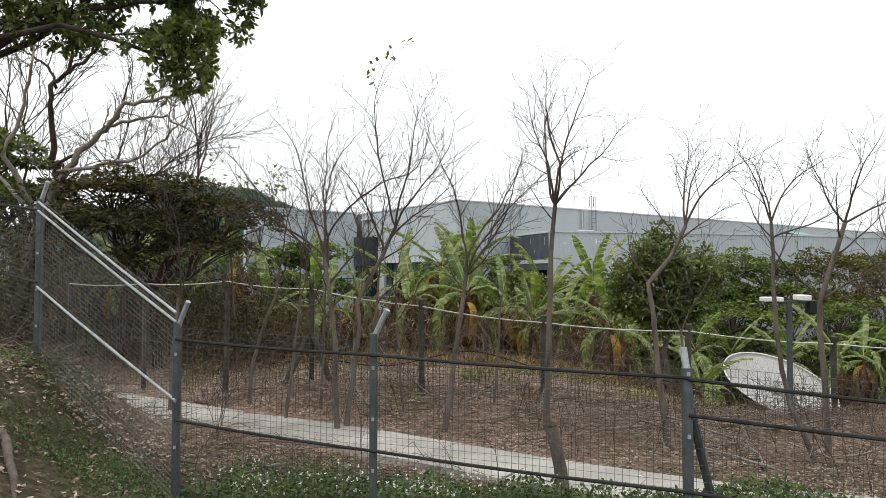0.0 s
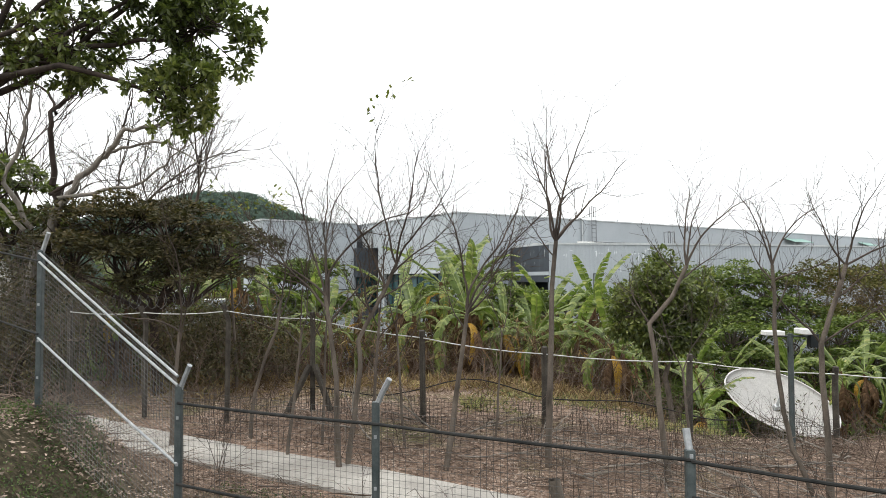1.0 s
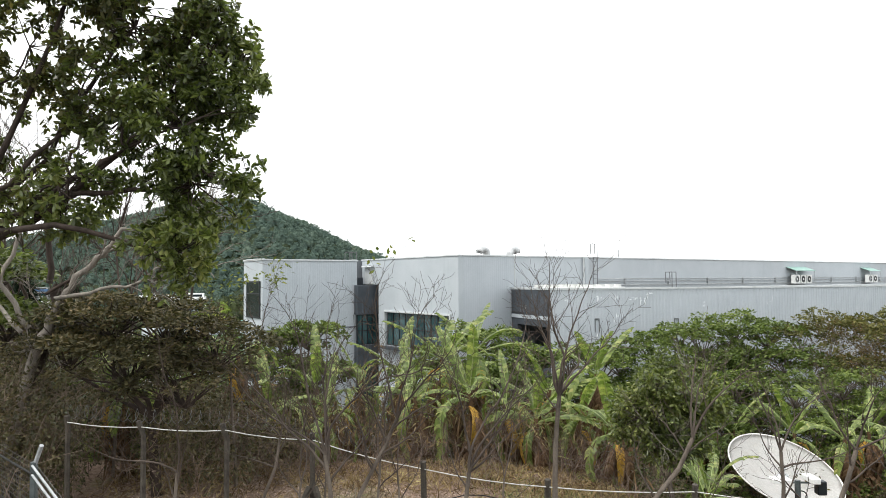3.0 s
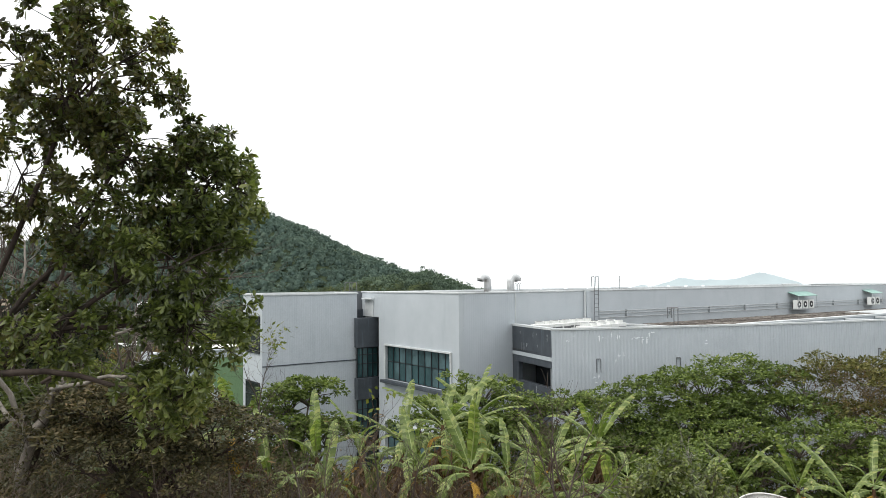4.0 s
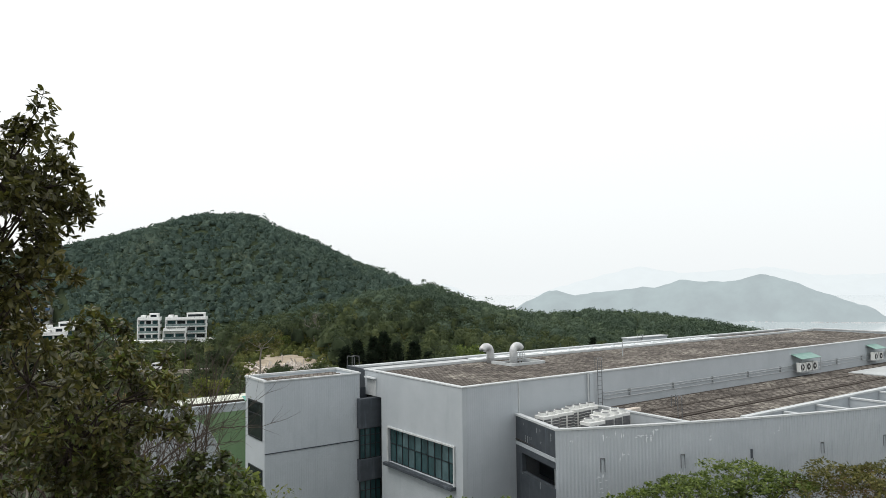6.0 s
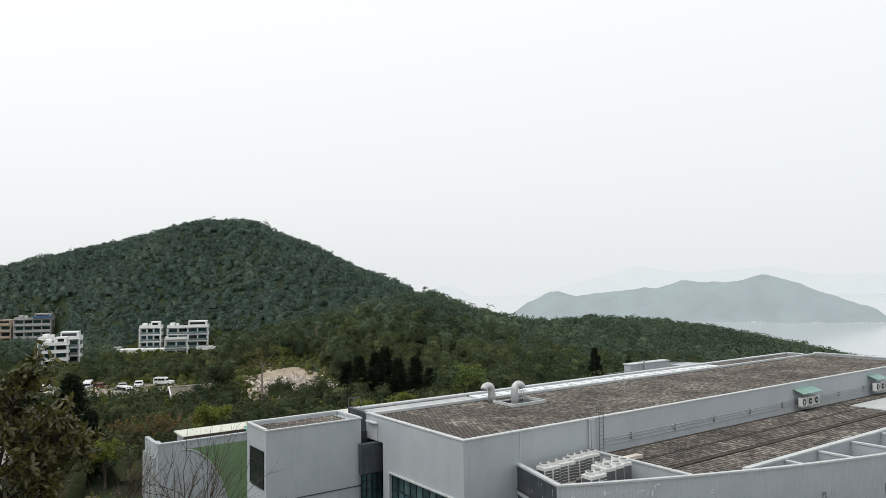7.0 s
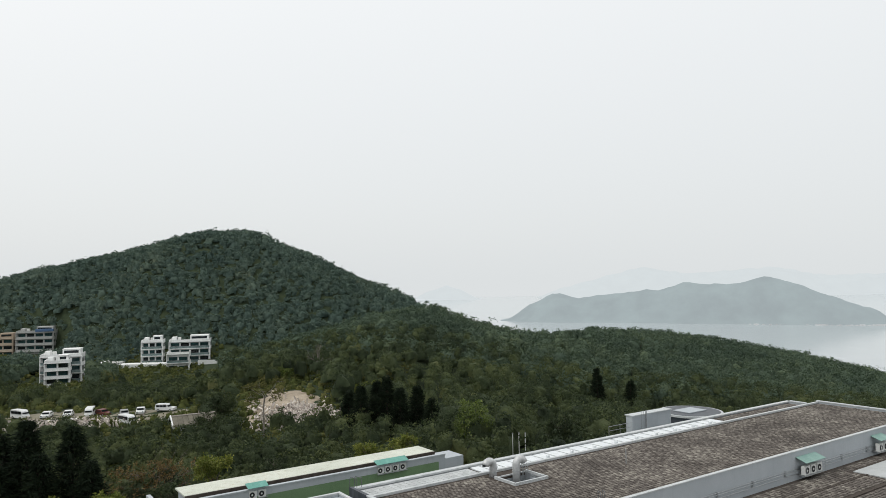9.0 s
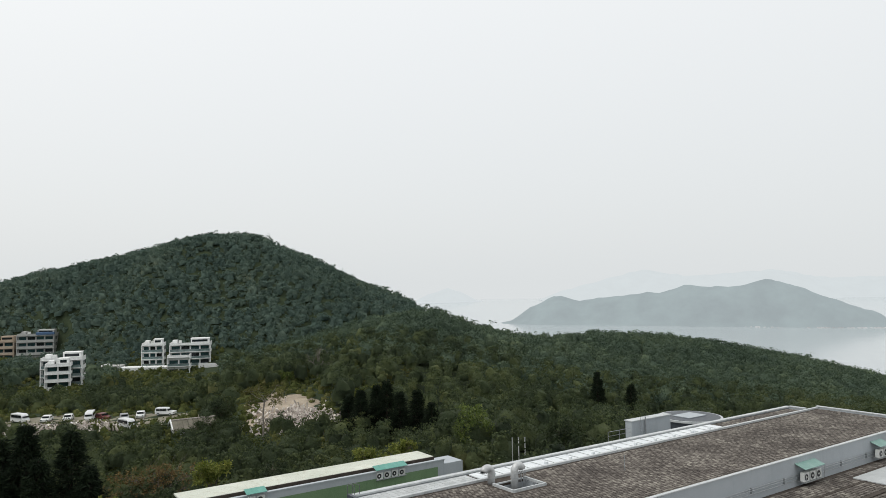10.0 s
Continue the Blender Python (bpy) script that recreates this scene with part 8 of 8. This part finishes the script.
wood("valley_thicket", "dark bushy trees round the hut", x, y, r_.uniform(1.8, 3.2, len(x)), r_.uniform(2.6, 4.8, len(x)), M["forest"], 210, 0.18, 513)
x, y, r_ = scatter(-190, 150, 78, 262, 4.6, 510, taken)
low_cut = ((x < -5) & (y < 176)) | ((x / y > -0.66) & (x / y < -0.34))
wood("valley_woods", "mixed green woodland on the valley floor", x, y, 1.6 + 2.4 * r_.random(len(x)) ** 1.3, np.where(low_cut, r_.uniform(2.6, 5.2, len(x)), r_.uniform(4.4, 8.5, len(x))), M["forest"], 190, 0.2, 511)
# low scrub round the clearing, the cars and the houses
x, y, r_ = scatter(-235, -15, 95, 330, 2.5, 520, lambda x, y: (((x + 44 - 0.18 * (176 - y)) / 7) ** 2 + ((y - 171) / 18) ** 2 < 1) | ((x > -109) & (x < -67) & (y > 161) & (y < 172)) | ((y > 262) & (x > -112)))
k = np.random.default_rng(521).random(len(x)) < 0.85
x, y = x[k], y[k]
wood("valley_scrub", "low yellow-green scrub round the clearing", x, y, np.random.default_rng(522).uniform(0.8, 1.7, len(x)), np.random.default_rng(523).uniform(0.9, 2.0, len(x)), M["yellow_scrub"], 22, 0.2, 524)


def conifer(x, y, h, r, seed, lean=0.0):
    rng = np.random.default_rng(seed)
    t = thing("conifer", "tall dark feathery conifer in the wood", "conifer", Matrix.Translation(on_ground(x, y)), "dark conifers")
    stems("trunk", [(np.array([[0, 0, -0.3], [lean * 0.5, 0, h * 0.5], [lean, 0, h]]), np.array([0.22, 0.14, 0.03]))], M["bark_dark"], t, 6)
    cen, dirs, lines = [], [], []
    for k in range(int(h * 30)):
        f = rng.uniform(0.08, 1.0)
        ln = r * (1 - f) ** 0.75 * rng.uniform(0.7, 1.15) + 0.15
        a = rng.uniform(0, 6.28)
        o = np.array([lean * f, 0, h * f])
        tip = o + np.array([math.cos(a) * ln, math.sin(a) * ln, ln * 0.28])
        lines.append((np.array([o, (o + tip) / 2 - [0, 0, 0.08 * ln], tip]), np.array([0.03, 0.02, 0.005])))
        m = 13
        s = rng.uniform(0.2, 1, m)[:, None]
        cen.append(o + (tip - o) * s + rng.normal(size=(m, 3)) * 0.12)
        dirs.append(np.tile(tip - o, (m, 1)) + rng.normal(size=(m, 3)) * 0.5 * ln + [0, 0, -0.1])
    stems("bough", lines, M["bark_dark"], t, 3)
    leaves("needle_spray", np.concatenate(cen), np.concatenate(dirs), 0.75, 0.16, M["conifer"], t, seed, 0.3)


for k, (x, y, h, r) in enumerate(((-52.3, 85, 13.4, 3.0), (-47.2, 86, 12.6, 2.9), (-55.8, 85.5, 11.8, 3.0), (-58.6, 88, 10.8, 3.0), (-49.5, 83, 9.8, 2.8), (-44.2, 84.5, 8.4, 2.2), (-61.2, 87, 9.6, 3.0), (-54.0, 82, 8.6, 2.9), (-16.4, 150, 12, 2.6), (-21.6, 148, 9.6, 2.4), (-10.2, 151, 10.4, 2.4), (-13.4, 147, 9.8, 2.3), (-18.8, 152, 10.6, 2.3), (38.4, 214, 13.5, 2.6), (48.0, 213, 11.5, 2.5), (-6.8, 146, 8.2, 2.2), (-24.6, 151, 8.0, 2.0))):
    conifer(x, y, h, r * 1.2, 600 + k)


def valley_tree(label, x, y, top, r, mat, seed, n=2600, leaf=0.34, blobs=5, twigs=0):
    rng = np.random.default_rng(seed)
    g = land_at(x, y)
    bl = [((x + rng.uniform(-0.6, 0.6) * r, y + rng.uniform(-0.5, 0.5) * r, top - r * rng.uniform(0.45, 0.95)), (r * 0.62, r * 0.6, r * 0.45)) for _ in range(blobs)]
    broadleaf("valley_tree", label, (x, y, g), (x, y, max(g + 0.8, top - 2.0 * r)), bl, n, leaf, leaf * 0.55, mat, M["bark"], seed, 0.2, 10, bare_twigs=twigs, group="trees on the valley floor")


valley_tree("rounded fresh green tree among dark conifers", 1.6, 121, 4.2, 4.6, M["crown_leaf"], 700, 5200)
valley_tree("rust-brown spreading tree with thin leaves", -41.5, 95, 2.6, 6.6, M["autumn"], 701, 4200, 0.28, 9, 40)
valley_tree("young yellow-green tree on the valley floor", -30.5, 88, 3.2, 2.3, M["yellowish"], 702)
valley_tree("yellow-green bushy tree behind the cream roof", -13.5, 104, 1.6, 2.8, M["yellowish"], 703)
valley_tree("yellow-green bushy tree behind the rear wing", -9.2, 106, 2.2, 2.8, M["yellowish"], 704)
valley_tree("yellow shrub-tree below the conifers", -41.0, 82, 1.4, 2.6, M["yellowish"], 705)
valley_tree("yellow-leaved shrub-tree below the conifers", -46.0, 80, 0.2, 2.2, M["yellowish"], 706)
valley_tree("pale green tree at the wood's edge", -27.0, 190, -0.5, 4.2, M["yellowish"], 707, 3600)
valley_tree("bright green low tree on the slope", -56.0, 219, 0.6, 6.0, M["crown_leaf"], 708, 4200, 0.5)
rng = np.random.default_rng(709)
broadleaf("valley_tree", "tall tree with open round crown over a pale trunk", (-39.8, 141, land_at(-39.8, 141)), (-39.6, 141, 1.6),
          [((-39.6 + 3.4 * math.cos(k * 0.9), 141 + 2.0 * math.sin(k * 0.9), 3.0 + 1.6 * math.sin(k * 1.7)), (2.0, 1.8, 1.1)) for k in range(7)], 2400, 0.3, 0.16, M["olive"], M["bark_pale"], 709, 0.2, 10, group="trees on the valley floor")
valley_tree("dark rounded tree beside the hut", -52.0, 150, 1.4, 4.2, M["forest"], 714, 5200)
valley_tree("dark bushy tree before the hut", -50.5, 139, -0.4, 3.6, M["forest"], 715, 4600)
valley_tree("dark green tree near the rear wing", -24.0, 92, 2.0, 3.4, M["forest"], 710, 4200)
valley_tree("dark green tree behind the rear wing", -18.0, 96, 1.2, 3.4, M["forest"], 711, 4200)
valley_tree("green tree below the plant room", 16.0, 118, 2.4, 3.8, M["forest"], 712, 4200)
valley_tree("dark green tree beside the green wall", -35.0, 84, 0.6, 3.0, M["forest"], 713, 3600)
bare_tree("leafless pale tree on the wooded slope", on_ground(-44.1, 212), (0.1, 0, 1), 10.5, 0.2, 720, 4, 0.75, M["bark_pale"], 3, "bare trees", 0.15, 0.15)
for k, (x, y, h) in enumerate(((-11.4, 27.5, 15.4), (-13.2, 26.6, 16.4), (-15.0, 27.4, 17.0), (-12.4, 29.0, 15.8))):
    bare_tree("bare tree with a dense spray of brown twigs", on_ground(x, y), (rng.normal() * 0.06, 0, 1), h, 0.1, 722 + k, 4, 0.6, M["branch"], 4 if k % 2 else 3, "bare trees", 0.22, 0.15, leaf=110, first=0.40)

# slender poles behind the building
for x in (7.6, 8.6, 9.6):
    mast = thing("white_pole", "slender white steel pole rising behind the building", "pole", Matrix.Translation(on_ground(x, 115)), "white poles")
    top = -0.3 - land_at(x, 115)
    part("shaft", rods([([(0, 0, -0.2), (0, 0, top)], 0.07)], 8), M["ac_white"], mast)
    part("cap", rods([([(0, 0, top + 0.002), (0, 0, top + 0.12)], 0.1)], 8), M["steel"], mast)

# pale dish beyond the trees
far_dish = thing("satellite_dish", "white satellite dish rising beyond the bare trees", "satellite dish", Matrix.Translation((-39.0, 57, 3.9)))
bm = bmesh.new()
prev = None
for r in range(7):
    ring = [bm.verts.new((2.9 * r / 6 * math.cos(a * math.tau / 36), 2.9 * r / 6 * math.sin(a * math.tau / 36), 0.7 * (r / 6) ** 2)) for a in range(36)] if r else [bm.verts.new((0, 0, 0))]
    if prev:
        for a in range(36):
            bm.faces.new((prev[0], ring[a], ring[(a + 1) % 36]) if len(prev) == 1 else (prev[a], ring[a], ring[(a + 1) % 36], prev[(a + 1) % 36]))
    prev = ring
bmesh.ops.solidify(bm, geom=bm.faces[:], thickness=0.06)
bm.transform(Euler((radians(68), 0, radians(30))).to_matrix().to_4x4())
part("reflector", bm, M["dish"], far_dish, smooth=True)
part("mast", rods([([(0, 0.6, -12), (0, 0.6, 0.2)], 0.16)], 10), M["steel"], far_dish)


# ---- roof pavers, the nearest as pieces of their own ----
def paver_mesh(w, d, h):
    bm = boxes((0, w, 0, d, 0, h))
    bm.faces.ensure_lookup_table()
    bmesh.ops.delete(bm, geom=[bm.faces[0]], context="FACES_ONLY")
    me = bpy.data.meshes.new("paver")
    bm.to_mesh(me)
    bm.free()
    me.materials.append(M["paver"])
    return me


def pave(u0, u1, v0, v1, z, size, keep, parent, limit):
    """Pavers over a rectangle; a first stretch as single pieces, the rest as one mesh."""
    me = paver_mesh(size * 0.8, size * 0.72, 0.06)
    verts, faces, made = [], [], 0
    rows, cols = int((v1 - v0) / size), int((u1 - u0) / size)
    cube = [(0, 0, 0), (1, 0, 0), (1, 1, 0), (0, 1, 0), (0, 0, 1), (1, 0, 1), (1, 1, 1), (0, 1, 1)]
    for i in range(cols):
        for j in range(rows):
            u, v = u0 + i * size + (size * 0.5 if j % 2 else 0), v0 + j * size
            if u + size > u1 or keep(u, v):
                continue
            h = z + random.uniform(-0.012, 0.012)
            if made < limit:
                ob = new("paver", me)
                ob.parent = parent
                ob.location = (u, v, h)
                made += 1
            else:
                b = len(verts)
                verts += [(u + x * size * 0.8, v + y * size * 0.72, h + q * 0.06) for x, y, q in cube]
                faces += [[b + k for k in f] for f in ((4, 5, 6, 7), (0, 1, 5, 4), (1, 2, 6, 5), (2, 3, 7, 6), (3, 0, 4, 7))]
    tagged(link_mesh("roof_pavers", verts, faces, M["paver"], parent), kind="stuff")


pave(0.5, 64.1, 0.5, 11.95, 8.0, 0.31, lambda u, v: 10.4 < u < 14.4 and v > 7.6, hall, 300)
pave(45.1, 61.5, 12.35, 14.3, 8.0, 0.31, lambda u, v: False, hall, 0)
pave(11.5, 60.5, -9.0, -0.1, 5.75, 0.33, lambda u, v: v < sweep(u) + 0.5 or (43 < u < 52 and -5.7 < v < -1.7) or abs(v + 3.05) < 0.3 or abs(v + 5.55) < 0.3, hall, 0)
pave(-7.9, -1.6, 10.95, 14.0, 8.0, 0.3, lambda u, v: False, low, 0)
pave(-7.3, 26.8, 41.05, 42.2, 1.5, 0.3, lambda u, v: False, wing, 0)
